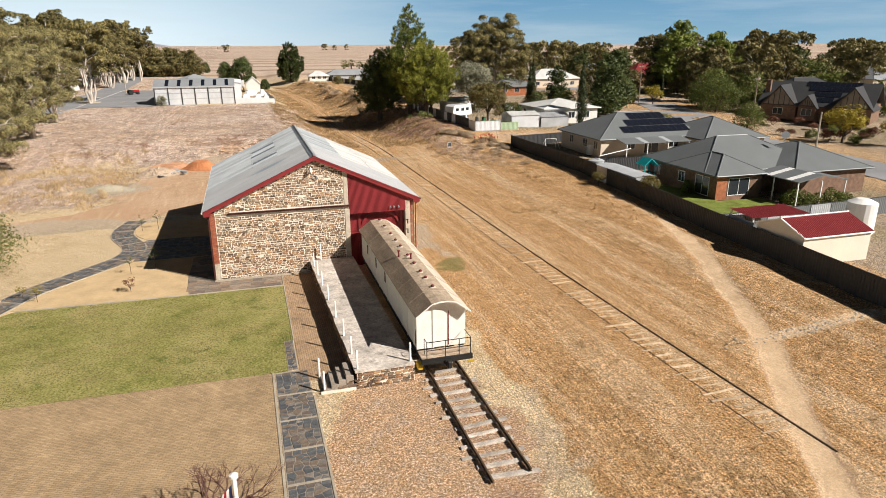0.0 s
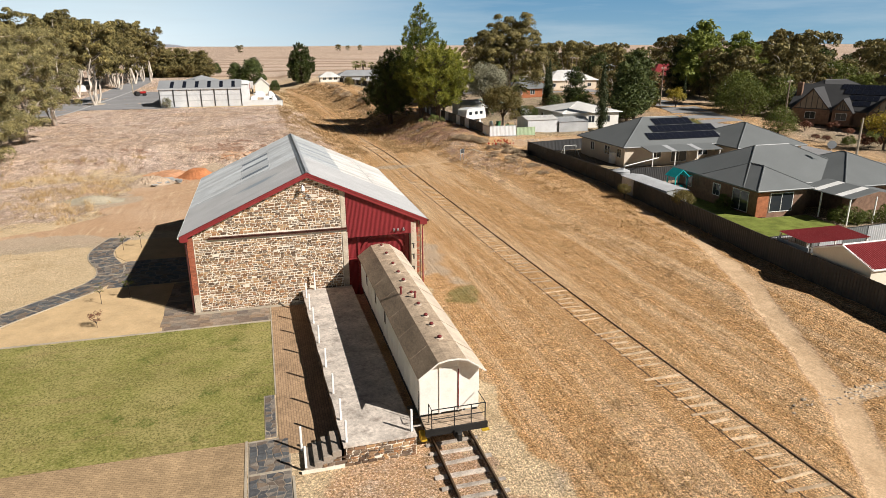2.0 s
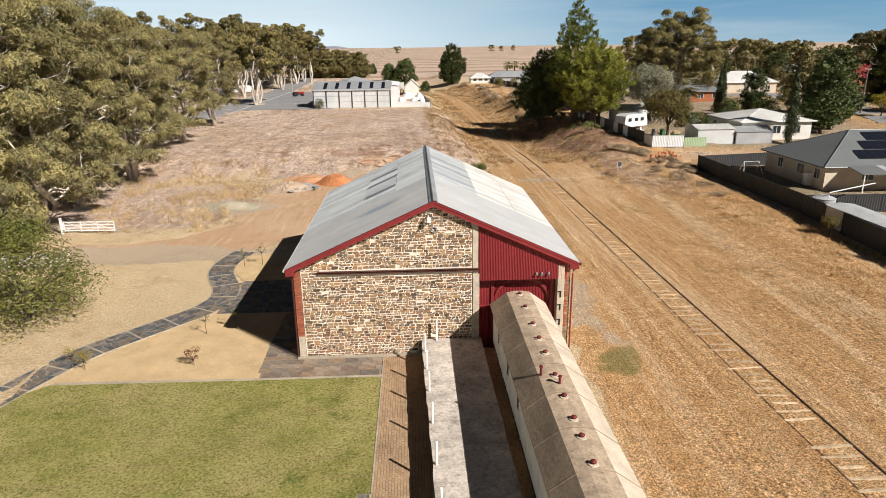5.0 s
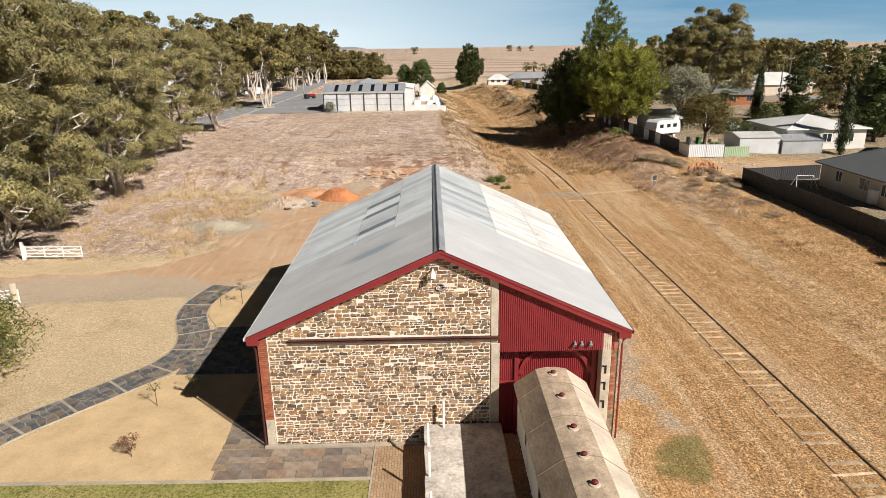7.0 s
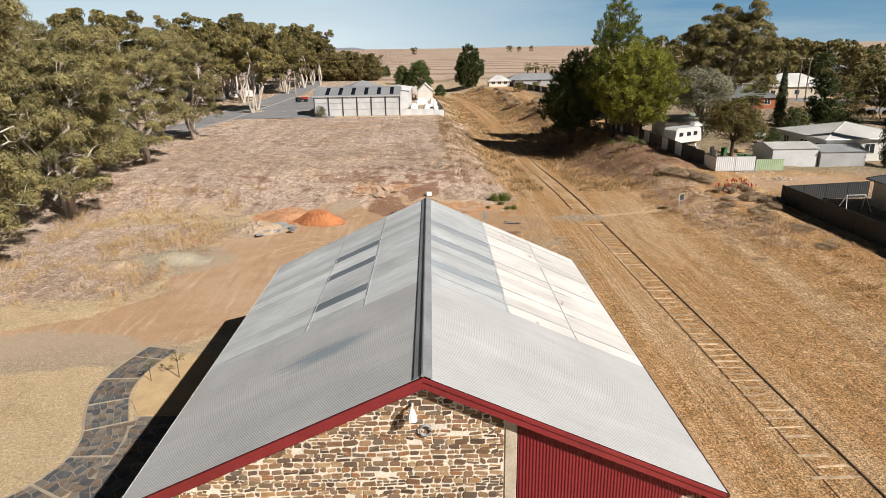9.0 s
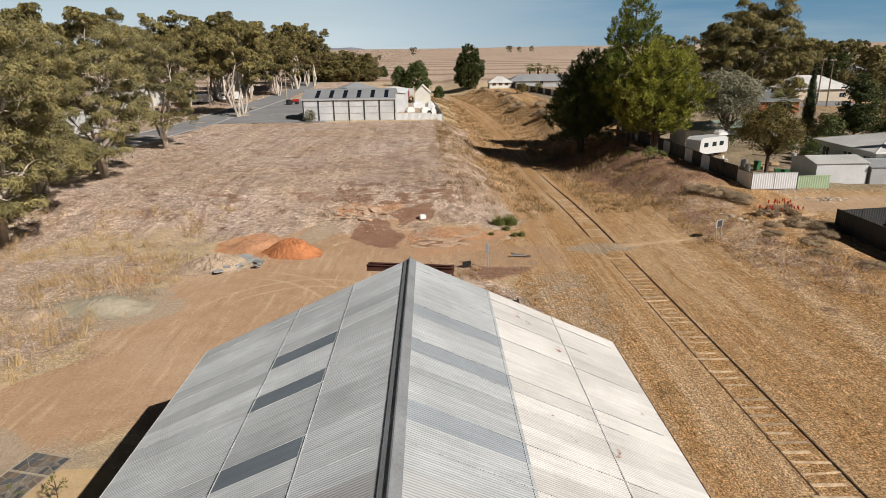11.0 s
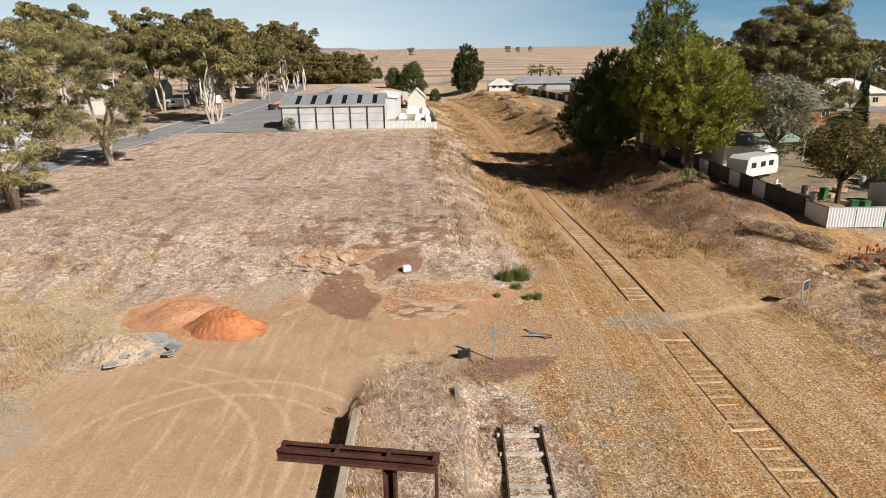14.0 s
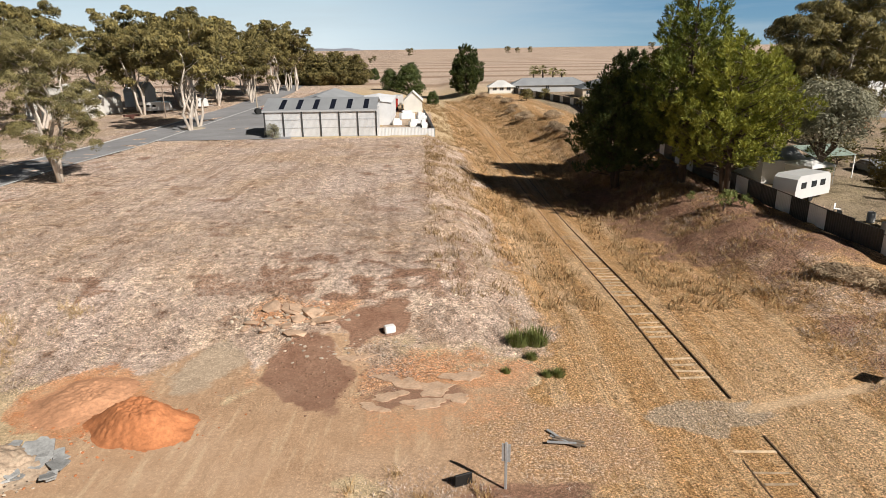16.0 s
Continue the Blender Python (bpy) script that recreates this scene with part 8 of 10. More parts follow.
# white timber gates on the drive
def farm_gate(x, y, rz, length=4.6):
    e = thing("farm_gate", "white painted timber farm gate with diagonal braces", "gate", (x, y, gz(x, y)), rz, "white gates")
    for z in (0.25, 0.5, 0.78, 1.05):
        part("rail", Geo().box(0, length, -0.03, 0.03, z, z + 0.08, 0.008), "white_post", e)
    for i in range(4):
        xx = (length - 0.07) * i / 3
        part("stile", Geo().box(xx, xx + 0.07, -0.04, 0.04, 0.2, 1.15, 0.008), "white_post", e)
    g = Geo()
    for a, b in ((0.1, length / 2), (length - 0.1, length / 2)):
        g.tube([(a, 0.05, 0.3), (b, 0.05, 1.1)], 0.03, 4)
        g.tube([(a, 0.05, 1.1), (b, 0.05, 0.3)], 0.03, 4)
    part("brace", g, "white_post", e, "crossed braces")
    part("gate_post", Geo().box(-0.3, -0.08, -0.11, 0.11, 0, 1.5, 0.02), "white_post", e, "white square gate post")
    return e


farm_gate(-32.9, 26.2, -2)
farm_gate(-32.0, 16.1, 3)
solid("gate_post", Geo().box(-0.14, 0.14, -0.14, 0.14, 0, 1.6, 0.03), "cream_wall", "weathered cream timber gate post", "post", (-27.6, 16.2, 0))

# sprawling succulent with red flower spikes on the bank, and grey scrub
leaf_mat("flower_red", (0.42, 0.03, 0.02), (0.60, 0.07, 0.03), 0.15)
leaf_mat("scrub_grey", (0.25, 0.175, 0.11), (0.62, 0.48, 0.32), 0.15)
SPIKE = make_round(72, 0.55, 0.75, "scrub_grey", 0.10, 500, 0.05, clumps=20)
rs = np.random.RandomState(41)
for i in range(9):
    x, y = 32.6 + rs.normal() * 1.0, 53.6 + rs.normal() * 0.7
    e = plant("flowering_succulent", SPIKE, x, y, "grey succulent clump with red flower spikes", "plant", rs.uniform(0, 360), rs.uniform(0.7, 1.1), "red-flowered succulents")
    for k in range(3):
        a, b = rs.uniform(-0.5, 0.5, 2)
        st = part("flower_stalk", Geo().tube([(a, b, 0.1), (a * 1.2, b * 1.2, 1.0)], 0.012, 5), "bark_dark", e)
        part("flower", Geo().tube([(a * 1.2, b * 1.2, 0.92), (a * 1.22, b * 1.22, 1.1), (a * 1.25, b * 1.25, 1.28)], [0.05, 0.085, 0.02], 7), "flower_red", st, "red flower spike")
SCRUB = make_round(73, 0.9, 1.4, "scrub_grey", 0.09, 3600, 0.05, clumps=44, low=True)
for x, y, s in ((29.4, 58.6, 1.1), (30.2, 57.2, 1.2), (28.4, 59.8, 0.9), (31.0, 56.4, 0.9), (33.3, 50.2, 1.1), (34.2, 48.9, 1.0), (30.6, 50.0, 0.6), (29.4, 47.4, 0.6), (31.6, 44.8, 0.8), (30.4, 42.0, 0.6), (32.2, 38.8, 0.7), (31.0, 33.5, 0.6), (33.4, 46.6, 0.8)):
    plant("dry_bush", SCRUB, x, y, "matted grey-brown dry bush on the bank", "bush", rs.uniform(0, 360), s * 1.1, "dry bushes on the bank", sz=s * 0.65)
for i in range(14):
    y = 112 + i * 8.5 + rs.uniform(-3, 3)
    x = float(track_x(y)) + rs.uniform(9.5, 15)
    plant("dry_bush", SCRUB, x, y, "matted dry bush along the cutting", "bush", rs.uniform(0, 360), rs.uniform(0.9, 1.7), "dry bushes along the cutting")
plant("dry_bush", make_round(75, 2.6, 1.5, "leaf_grey", 0.16, 1400, 0.05, clumps=40, low=True), -24.3, 132.4, "grey-green bush in front of the workshop", "bush", 0, 1.0)
REED = make_round(74, 2.0, 0.8, "rush_green", 0.12, 500, 0.05, clumps=22)
for x, y, s in ((27.6, 74.8, 1.0), (28.6, 75.6, 0.8), (29.4, 74.6, 0.7), (26.6, 79.4, 0.6)):
    plant("weed_clump", REED, x, y, "tall green weeds under the pines", "plant", rs.uniform(0, 360), s, "tall weeds under the pines")
isl = Geo()
isl.tube([(0, 0, -0.1), (0, 0, 0.16), (0, 0, 0.17)], [2.2, 2.2, 1.9], 28)
solid("trim", isl, "kerb_concrete", "round concrete kerbed island under a gum", "kerb", (-43.3, 148.5, gz(-43.3, 148.5) + 0.08), kind="structure")

# ---- fences ----
def steel_fence(pts, h, mats, label, group="", capmat="fence_cap", panel=2.38, below=0.05):
    """Steel panel fence: ribbed sheets between posts with top rails; mats are taken panel by panel."""
    e = thing("fence", label, "fence", (pts[0][0], pts[0][1], gz(*pts[0])), 0, group)
    ox, oy, oz = e.matrix_basis.translation
    k = 0
    for (ax, ay), (bx, by) in zip(pts[:-1], pts[1:]):
        L_ = math.hypot(bx - ax, by - ay)
        n = max(1, round(L_ / panel))
        rz = math.degrees(math.atan2(by - ay, bx - ax))
        w = L_ / n
        meshes = {}
        for i in range(n):
            x, y = ax + (bx - ax) * i / n, ay + (by - ay) * i / n
            x2, y2 = ax + (bx - ax) * (i + 1) / n, ay + (by - ay) * (i + 1) / n
            z = min(gz(x, y), gz(x2, y2)) - below
            m = mats[k % len(mats)]
            k += 1
            if m not in meshes:
                g = Geo()
                nn = int(w / 0.12)
                vs = []
                for q in range(nn + 1):
                    d = 0.018 if q % 2 else -0.018
                    xx = 0.03 + (w - 0.06) * q / nn
                    vs += [(xx, d, 0.04), (xx, d, h - 0.02)]
                g.add(vs, [(2 * q, 2 * q + 2, 2 * q + 3, 2 * q + 1) for q in range(nn)])
                meshes[m] = g.mesh("panel", m)
            at = pose(x - ox, y - oy, z - oz, 0, 0, rz)
            part("panel", meshes[m], None, e, at=at)
            if "rail" not in meshes:
                meshes["rail"] = Geo().box(0, w, -0.03, 0.03, 0, 0.06, 0.006).mesh("rail", capmat)
                meshes["post"] = Geo().box(-0.035, 0.035, -0.035, 0.035, 0, h + 0.01, 0.006).mesh("post", capmat)
            part("rail", meshes["rail"], None, e, at=at @ Matrix.Translation((0, 0, h - 0.06)))
            part("rail", meshes["rail"], None, e, at=at)
            part("post", meshes["post"], None, e, at=at)
    return e


DK = ["fence_dark"]
steel_fence([(35.4, 48.8), (35.5, 26.0), (33.25, 0.0), (31.7, -21.0), (30.4, -36)], 1.85, DK, "dark charcoal steel panel fence along the rail reserve")
steel_fence([(35.45, 48.9), (45.2, 50.2)], 1.7, ["colorbond_dark"], "charcoal steel panel fence round the back yard")
steel_fence([(35.6, 25.9), (53, 25.2)], 1.75, ["colorbond_dark"], "charcoal steel panel fence between two yards")
steel_fence([(33.5, -2.0), (63, -0.4)], 1.75, ["fence_lightgrey", "colorbond_grey"], "grey steel panel fence between two yards")
steel_fence([(33.4, 60.0), (38.0, 59.9)], 1.7, ["fence_white"], "white and grey steel panel fence beside the track", capmat="fence_lightgrey")
steel_fence([(33.4, 60.0), (32.4, 68), (32.2, 80), (31.8, 92), (33, 108)], 1.7, ["fence_white", "fence_dark", "fence_dark", "fence_white", "fence_dark"], "patchwork dark and white steel fence beside the pines", capmat="fence_cap")
surf("pale_green", (0.36, 0.46, 0.30), rough=0.5, var=0.1)
steel_fence([(38.1, 59.9), (41.4, 59.9)], 1.35, ["pale_green"], "pale green sheet metal gate", capmat="pale_green")
steel_fence([(30.6, 238), (35, 215), (40, 186), (37, 158), (34, 140)], 1.8, ["fence_dark", "fence_dark", "fence_white"], "dark steel fence along the far gardens")
steel_fence([(3.4, 133.8), (2.6, 150), (1.2, 172)], 1.4, ["fence_lightgrey"], "grey sheet fence of the workshop yard", capmat="fence_cap")
steel_fence([(-6.55, 133.95), (3.4, 133.8)], 1.45, ["fence_white"], "white ribbed sheet fence of the workshop yard", capmat="fence_white")


# ---- houses ----
def hip(g, x0, x1, y0, y1, ze, zr, t=0.12):
    """A hipped roof with thick eaves; the ridge runs along the longer side."""
    if x1 - x0 >= y1 - y0:
        d = (y1 - y0) / 2
        r = [(x0 + d, (y0 + y1) / 2), (x1 - d, (y0 + y1) / 2)]
        faces = [(0, 1, 5, 4), (1, 2, 5), (2, 3, 4, 5), (3, 0, 4)]
    else:
        d = (x1 - x0) / 2
        r = [((x0 + x1) / 2, y0 + d), ((x0 + x1) / 2, y1 - d)]
        faces = [(0, 1, 4), (1, 2, 5, 4), (2, 3, 5), (3, 0, 4, 5)]
    vs = [(x0, y0, ze), (x1, y0, ze), (x1, y1, ze), (x0, y1, ze), (*r[0], zr), (*r[1], zr)]
    vs += [(x0, y0, ze - t), (x1, y0, ze - t), (x1, y1, ze - t), (x0, y1, ze - t)]
    g.add(vs, faces + [(0, 6, 7, 1), (1, 7, 8, 2), (2, 8, 9, 3), (3, 9, 6, 0), (9, 8, 7, 6)])
    return vs


def hip_trim(vs, r=0.07):
    """Capping along the ridge and hips, and a gutter round the eaves, as name and shape."""
    a, b = vs[4], vs[5]
    out = [("ridge_cap", Geo().tube([a, b], r, 6))] if math.dist(a, b) > 0.05 else []
    for i in range(4):
        t = min((a, b), key=lambda p: math.dist(p, vs[i]))
        out.append(("hip_cap", Geo().tube([vs[i], t], r, 6)))
    for i in range(4):
        p, q = vs[i], vs[(i + 1) % 4]
        out.append(("gutter", Geo().tube([(p[0], p[1], p[2] - 0.03), (q[0], q[1], q[2] - 0.03)], 0.075, 6)))
    return out


def window(parent, x, y, z, w, h, axis, label="white framed window", frame_mat="window_frame"):
    """A framed pane on a wall that faces -y (axis 'y') or -x (axis 'x')."""
    g = Geo()
    f = 0.06

    def bx(a0, a1, z0, z1, d0, d1):
        if axis == "y":
            g.box(x + a0, x + a1, y + d0, y + d1, z0, z1)
        else:
            g.box(x + d0, x + d1, y + a0, y + a1, z0, z1)
    bx(0, w, z, z + f, -0.05, 0.03)
    bx(0, w, z + h - f, z + h, -0.05, 0.03)
    bx(0, f, z + f, z + h - f, -0.05, 0.03)
    bx(w - f, w, z + f, z + h - f, -0.05, 0.03)
    bx(w / 2 - 0.025, w / 2 + 0.025, z + f, z + h - f, -0.04, 0.02)
    win = part("window", g, frame_mat, parent, label)
    g = Geo()
    if axis == "y":
        g.box(x + f, x + w - f, y - 0.02, y - 0.005, z + f, z + h - f)
    else:
        g.box(x - 0.02, x - 0.005, y + f, y + w - f, z + f, z + h - f)
    part("pane", g, "glass_dark", win)
    return win


def solar(parent, origin, across, up, rows, pw=1.0, ph=1.65):
    """Rows of panels lying on a slope: rows are (start, count, height up the slope)."""
    a, u = Vector(across).normalized(), Vector(up).normalized()
    nrm = a.cross(u).normalized()
    o = Vector(origin)
    rot = Matrix((a, u, nrm)).transposed().to_4x4()
    fr = Geo().box(0, pw - 0.03, 0, ph - 0.03, 0.06, 0.10).mesh("panel_frame", "panel_frame")
    gl = Geo()
    for i in range(4):
        for j in range(6):
            gl.box(0.04 + i * (pw - 0.08) / 4, 0.04 + (i + 1) * (pw - 0.08) / 4 - 0.012, 0.04 + j * (ph - 0.1) / 6, 0.04 + (j + 1) * (ph - 0.1) / 6 - 0.012, 0.10, 0.106)
    glm = gl.mesh("cells", "panel_blue")
    for s0, n, h in rows:
        for i in range(n):
            p = o + a * (s0 + i * pw) + u * h
            e = part("solar_panel", fr, None, parent, "dark blue solar panel", at=Matrix.Translation(p) @ rot)
            tagged(part("cell_grid", glm, None, e), kind="stuff")


def hip_house(x0, x1, y0, y1, zg, ze, zr, wall, roof, label, ov=0.5):
    e = thing("house", label, "house", (x0, y0, zg))
    W = (x1 - x0, y1 - y0)
    g = Geo()
    g.box(ov, W[0] - ov, ov, W[1] - ov, -0.2, ze - zg - 0.02)
    part("wall", g, wall, e)
    g = Geo()
    vs = hip(g, 0, W[0], 0, W[1], ze - zg, zr - zg)
    rf = part("roof", g, roof, e)
    for nm, tg in hip_trim(vs):
        part(nm, tg, roof, rf)
    return e


# cream house with solar panels
ZB = 0.55
hb = hip_house(42.6, 61.0, 34.2, 47.2, ZB, 3.15, 6.2, "cream_wall", "colorbond_grey", "cream single-storey house with grey hipped steel roof")
kb = (6.2 - 3.15) / 6.5
for y, w in ((1.3, 1.1), (4.2, 1.5), (8.6, 1.1)):
    window(hb, 0.5, y, 1.0, w, 1.2, "x")
window(hb, 7.5, 0.5, 0.3, 2.4, 2.0, "y", "glazed sliding door")
window(hb, 4.6, 0.5, 1.0, 1.4, 1.1, "y")
window(hb, 11.6, 0.5, 1.0, 1.6, 1.1, "y")
up = Vector((0, 1, kb)).normalized()
solar(hb, (5.2, 0, 3.15 - ZB), (1, 0, 0), up, [(-0.6, 11, 1.4), (0.9, 10, 3.2), (2.2, 6, 5.0)])
g = Geo()
g.prism([(-2.4, 2.28), (0.2, 2.7), (0.2, 2.62), (-2.4, 2.2)], 2.6, 13.2, "x")
vr = part("veranda_roof", g, "colorbond_grey", hb, "grey veranda roof with clear strips")
for x in (5.6, 9.4):
    part("clear_strip", Geo().prism([(-2.38, 2.30), (0.1, 2.70), (0.1, 2.69), (-2.38, 2.29)], x, x + 0.8, "x"), "fence_lightgrey", vr, "pale clear roof strip")
for x in (2.9, 6.2, 9.5, 12.9):
    part("veranda_post", Geo().box(x, x + 0.1, -2.3, -2.2, 0, 2.25), "white_post", hb)
part("gas_heater", Geo().box(-0.1, 0.5, 2.6, 3.4, 0.1, 1.5, 0.03), "white_post", hb, "white water heater by the wall")
hb2 = hip_house(56.5, 67.5, 29.8, 41.5, ZB, 3.1, 5.6, "cream_wall", "colorbond_grey", "wing of the cream house under a grey hipped roof")
# brick house with covered terrace
ha = hip_house(40.6, 56.0, 9.6, 20.8, ZB, 3.15, 6.0, "house_brick", "colorbond_grey", "brown brick house with grey hipped steel roof")
ha1 = hip_house(40.5, 47.0, 7.6, 16.0, ZB, 3.14, 4.75, "house_brick", "colorbond_grey", "front wing of the brick house under a hipped roof")
ha2 = hip_house(49.5, 60.0, 6.8, 18.0, ZB, 3.16, 5.4, "house_brick", "colorbond_grey", "wing of the brick house under a grey hipped roof")
window(ha1, 0.5, 1.6, 0.2, 2.2, 2.0, "x", "white framed sliding door")
window(ha1, 0.5, 5.6, 0.9, 1.1, 1.2, "x")
window(ha, 0.5, 8.2, 0.9, 1.1, 1.2, "x")
window(ha1, 1.9, 0.5, 0.4, 2.6, 1.8, "y")
part("corner_panel", Geo().box(0.45, 1.7, 0.44, 0.5, 0, 2.4), "orange_brick", ha1, "orange brick corner panel")
g = Geo()
g.prism([(0, 2.45), (3.0, 3.0), (6.2, 2.45), (6.2, 2.37), (3.0, 2.92), (0, 2.37)], -4.2, 1.5)
ter = thing("terrace_roof", "grey steel terrace roof with two white clear strips on posts", "pergola", (46.6, 7.6, ZB))
rf = part("roof", g, "colorbond_grey", ter)
for y in (-3.2, -0.6):
    part("clear_strip", Geo().prism([(0.05, 2.475), (2.95, 3.02), (2.95, 3.01), (0.05, 2.465)], y, y + 0.75), "white_post", rf, "white translucent strip")
for x, y in ((0.1, -4.1), (6.0, -4.1), (0.1, -1.0), (3.0, -4.1)):
    part("post", Geo().box(x, x + 0.1, y, y + 0.1, 0, 2.42), "white_post", ter)
solid("satellite_dish", Geo().tube([(0, 0, 0), (0, 0, 0.7)], 0.03, 6).tube([(-0.1, -0.1, 0.75), (0.0, 0.0, 0.7), (0.06, 0.06, 0.62)], [0.42, 0.34, 0.05], 12), "galv", "grey satellite dish on the roof", "dish", (52.5, 11.9, 5.55))
# back lawn, trampoline corner, play set, tank, small shed
solid("lawn", Geo().slab([(34.4, 0.4), (41, 0.2), (45.8, 2.5), (46.2, 7.4), (41, 7.6), (40.8, 17), (37, 18.5), (34.9, 12)], 0.3, 0.62), "lawn_lush", "green back lawn behind the fence", "lawn", kind="structure")

play = thing("play_set", "bright aqua plastic and timber play set with slide and swings", "play set", (38.6, 17.2, ZB))
for x in (0, 1.4):
    for y in (0, 1.4):
        part("post", Geo().box(x, x + 0.1, y, y + 0.1, 0, 2.3), "aqua_plastic", play)
part("deck", Geo().box(-0.05, 1.55, -0.05, 1.55, 1.15, 1.25), "pole_wood", play)
part("canopy", Geo().prism([(-0.15, 2.2), (0.75, 2.95), (1.65, 2.2), (1.6, 2.15), (0.75, 2.85), (-0.1, 2.15)], -0.15, 1.65), "aqua_plastic", play, "aqua plastic gable canopy")
g = Geo()
g.tube([(0.7, 0, 1.2), (0.5, -1.0, 0.7), (0.4, -1.9, 0.2), (0.4, -2.3, 0.12)], 0.22, 6)
part("slide", g, "aqua_plastic", play, "aqua slide")
g = Geo()
g.tube([(1.5, 0.8, 2.1), (4.6, 0.8, 2.1)], 0.07, 6)
for y in (0.0, 1.6):
    g.tube([(4.6, 0.8, 2.15), (4.7, y, 0)], 0.06, 6)
part("swing_frame", g, "aqua_plastic", play)
for x in (2.4, 3.5):
    g = Geo()
    for d in (-0.2, 0.2):
        g.tube([(x + d, 0.8, 2.1), (x + d, 0.8, 0.5)], 0.012, 4)
    g.box(x - 0.22, x + 0.22, 0.68, 0.92, 0.46, 0.5)
    part("swing", g, "blue_plastic", play, "blue swing seat")
tank = thing("rain_tank", "pale grey round rainwater tank with white pipe", "water tank", (36.3, 24.0, ZB))
part("body", Geo().tube([(0, 0, 0), (0, 0, 1.75), (0, 0, 1.8), (0, 0, 2.05)], [0.95, 0.95, 0.98, 0.3], 24), "fence_lightgrey", tank)
part("pipe", Geo().tube([(0, -0.6, 2.0), (0, -0.6, 2.4), (5.6, 1.4, 2.75)], 0.05, 6), "white_post", tank, "white plastic pipe")
gs = thing("garden_shed", "small galvanised steel garden shed behind the fence", "shed", (34.9, 13.2, ZB), 0)
part("wall", Geo().sheet((0, 0, 0), (1, 0, 0), (0, 0, 1), 2.3, 1.8, 0.12, 0.01).sheet((0, 8.2, 0), (0, -1, 0), (0, 0, 1), 8.2, 1.8, 0.12, 0.01).sheet((2.3, 0, 0), (0, 1, 0), (0, 0, 1), 8.2, 1.8, 0.12, 0.01), "galv", gs)
part("roof", Geo().sheet((-0.1, -0.1, 1.8), (0, 1, 0), (1, 0, 0.12), 8.4, 1.3, 0.12, 0.012).sheet((1.2, -0.1, 1.95), (0, 1, 0), (1, 0, -0.12), 8.4, 1.3, 0.12, 0.012), "galv", gs)
swing = thing("swing_frame", "white steel swing frame in the back yard", "swing", (39.4, 44.8, ZB))
for x in (0, 1.8):
    for s in (-0.7, 0.7):
        part("leg", Geo().tube([(x + (0.3 if x else -0.3), s, 0), (x, 0, 1.5)], 0.03, 6), "white_post", swing)
part("bar", Geo().tube([(0, 0, 1.5), (1.8, 0, 1.5)], 0.03, 6), "white_post", swing)


def gable_shed(name, x0, x1, y0, y1, zg, ze, zr, wall, roof, label, cat="shed", axis="x", ov=0.12):
    """A sheet-clad shed with a pitched roof; the ridge runs along axis."""
    e = thing(name, label, cat, (x0, y0, zg))
    w, d = x1 - x0, y1 - y0
    ze, zr = ze - zg, zr - zg
    g = Geo()
    prof = [(0, -0.2), (0, ze), ((d if axis == "x" else w) / 2, zr), ((d if axis == "x" else w), ze), ((d if axis == "x" else w), -0.2)]
    g.prism(prof[::-1] if axis == "x" else prof, 0, w if axis == "x" else d, "x" if axis == "x" else "y")
    part("wall", g, wall, e)
    for s in (0, 1):
        g = Geo()
        span = (d if axis == "x" else w)
        a = (-ov, ze - ov * (zr - ze) / (span / 2)) if s == 0 else (span + ov, ze - ov * (zr - ze) / (span / 2))
        m = (span / 2, zr)
        L_ = (w if axis == "x" else d) + 2 * ov
        if axis == "x":
            av, mv = Vector((-ov, a[0], a[1] + 0.03)), Vector((-ov, m[0], m[1] + 0.03))
            al = Vector((1, 0, 0))
        else:
            av, mv = Vector((a[0], -ov, a[1] + 0.03)), Vector((m[0], -ov, m[1] + 0.03))
            al = Vector((0, 1, 0))
        g.sheet(av, al, mv - av, L_, (mv - av).length, 0.18, 0.015)
        g.sheet(av - Vector((0, 0, 0.04)), al, mv - av, L_, (mv - av).length, 0.18, 0.0, 1)
        part("roof", g, roof, e)
    return e


rsd = gable_shed("garage", 33.0, 39.2, -10.9, -6.4, 0.5, 2.75, 3.55, "cream_shed", "red_roof", "cream steel garage with dark red pitched roof")
part("barge", Geo().prism([(-0.14, 2.23), (2.25, 3.10), (4.64, 2.23), (4.64, 2.12), (2.25, 2.99), (-0.14, 2.12)], -0.16, -0.02, "x"), "white_post", rsd, "white barge trim")
part("ridge", Geo().tube([(-0.1, 2.25, 3.13), (6.3, 2.25, 3.13)], 0.06, 6), "white_post", rsd, "pale ridge cap")
part("gutter", Geo().box(-0.1, 6.3, -0.2, -0.08, 2.1, 2.2, 0.01), "white_post", rsd, "white gutter")
lean = thing("carport", "low red-roofed carport behind the garage", "carport", (33.4, -5.6, 0.5))
part("roof", Geo().sheet((0, 0, 2.25), (1, 0, 0), (0, 1, 0.04), 5.5, 2.9, 0.18, 0.015), "red_roof", lean)
for x, y in ((0.1, 0.2), (0.1, 2.7), (5.3, 0.2), (5.3, 2.7)):
    part("post", Geo().box(x, x + 0.1, y, y + 0.1, 0, 2.24), "white_post", lean)
part("infill", Geo().box(0.02, 0.06, 0, 2.9, 0, 1.9), "fence_lightgrey", lean)
wt = thing("white_tank", "tall white plastic rainwater tank", "water tank", (45.0, -5.0, 0.5))
part("body", Geo().tube([(0, 0, 0), (0, 0, 2.6), (0, 0, 2.9)], [1.15, 1.15, 0.5], 20), "white_post", wt)
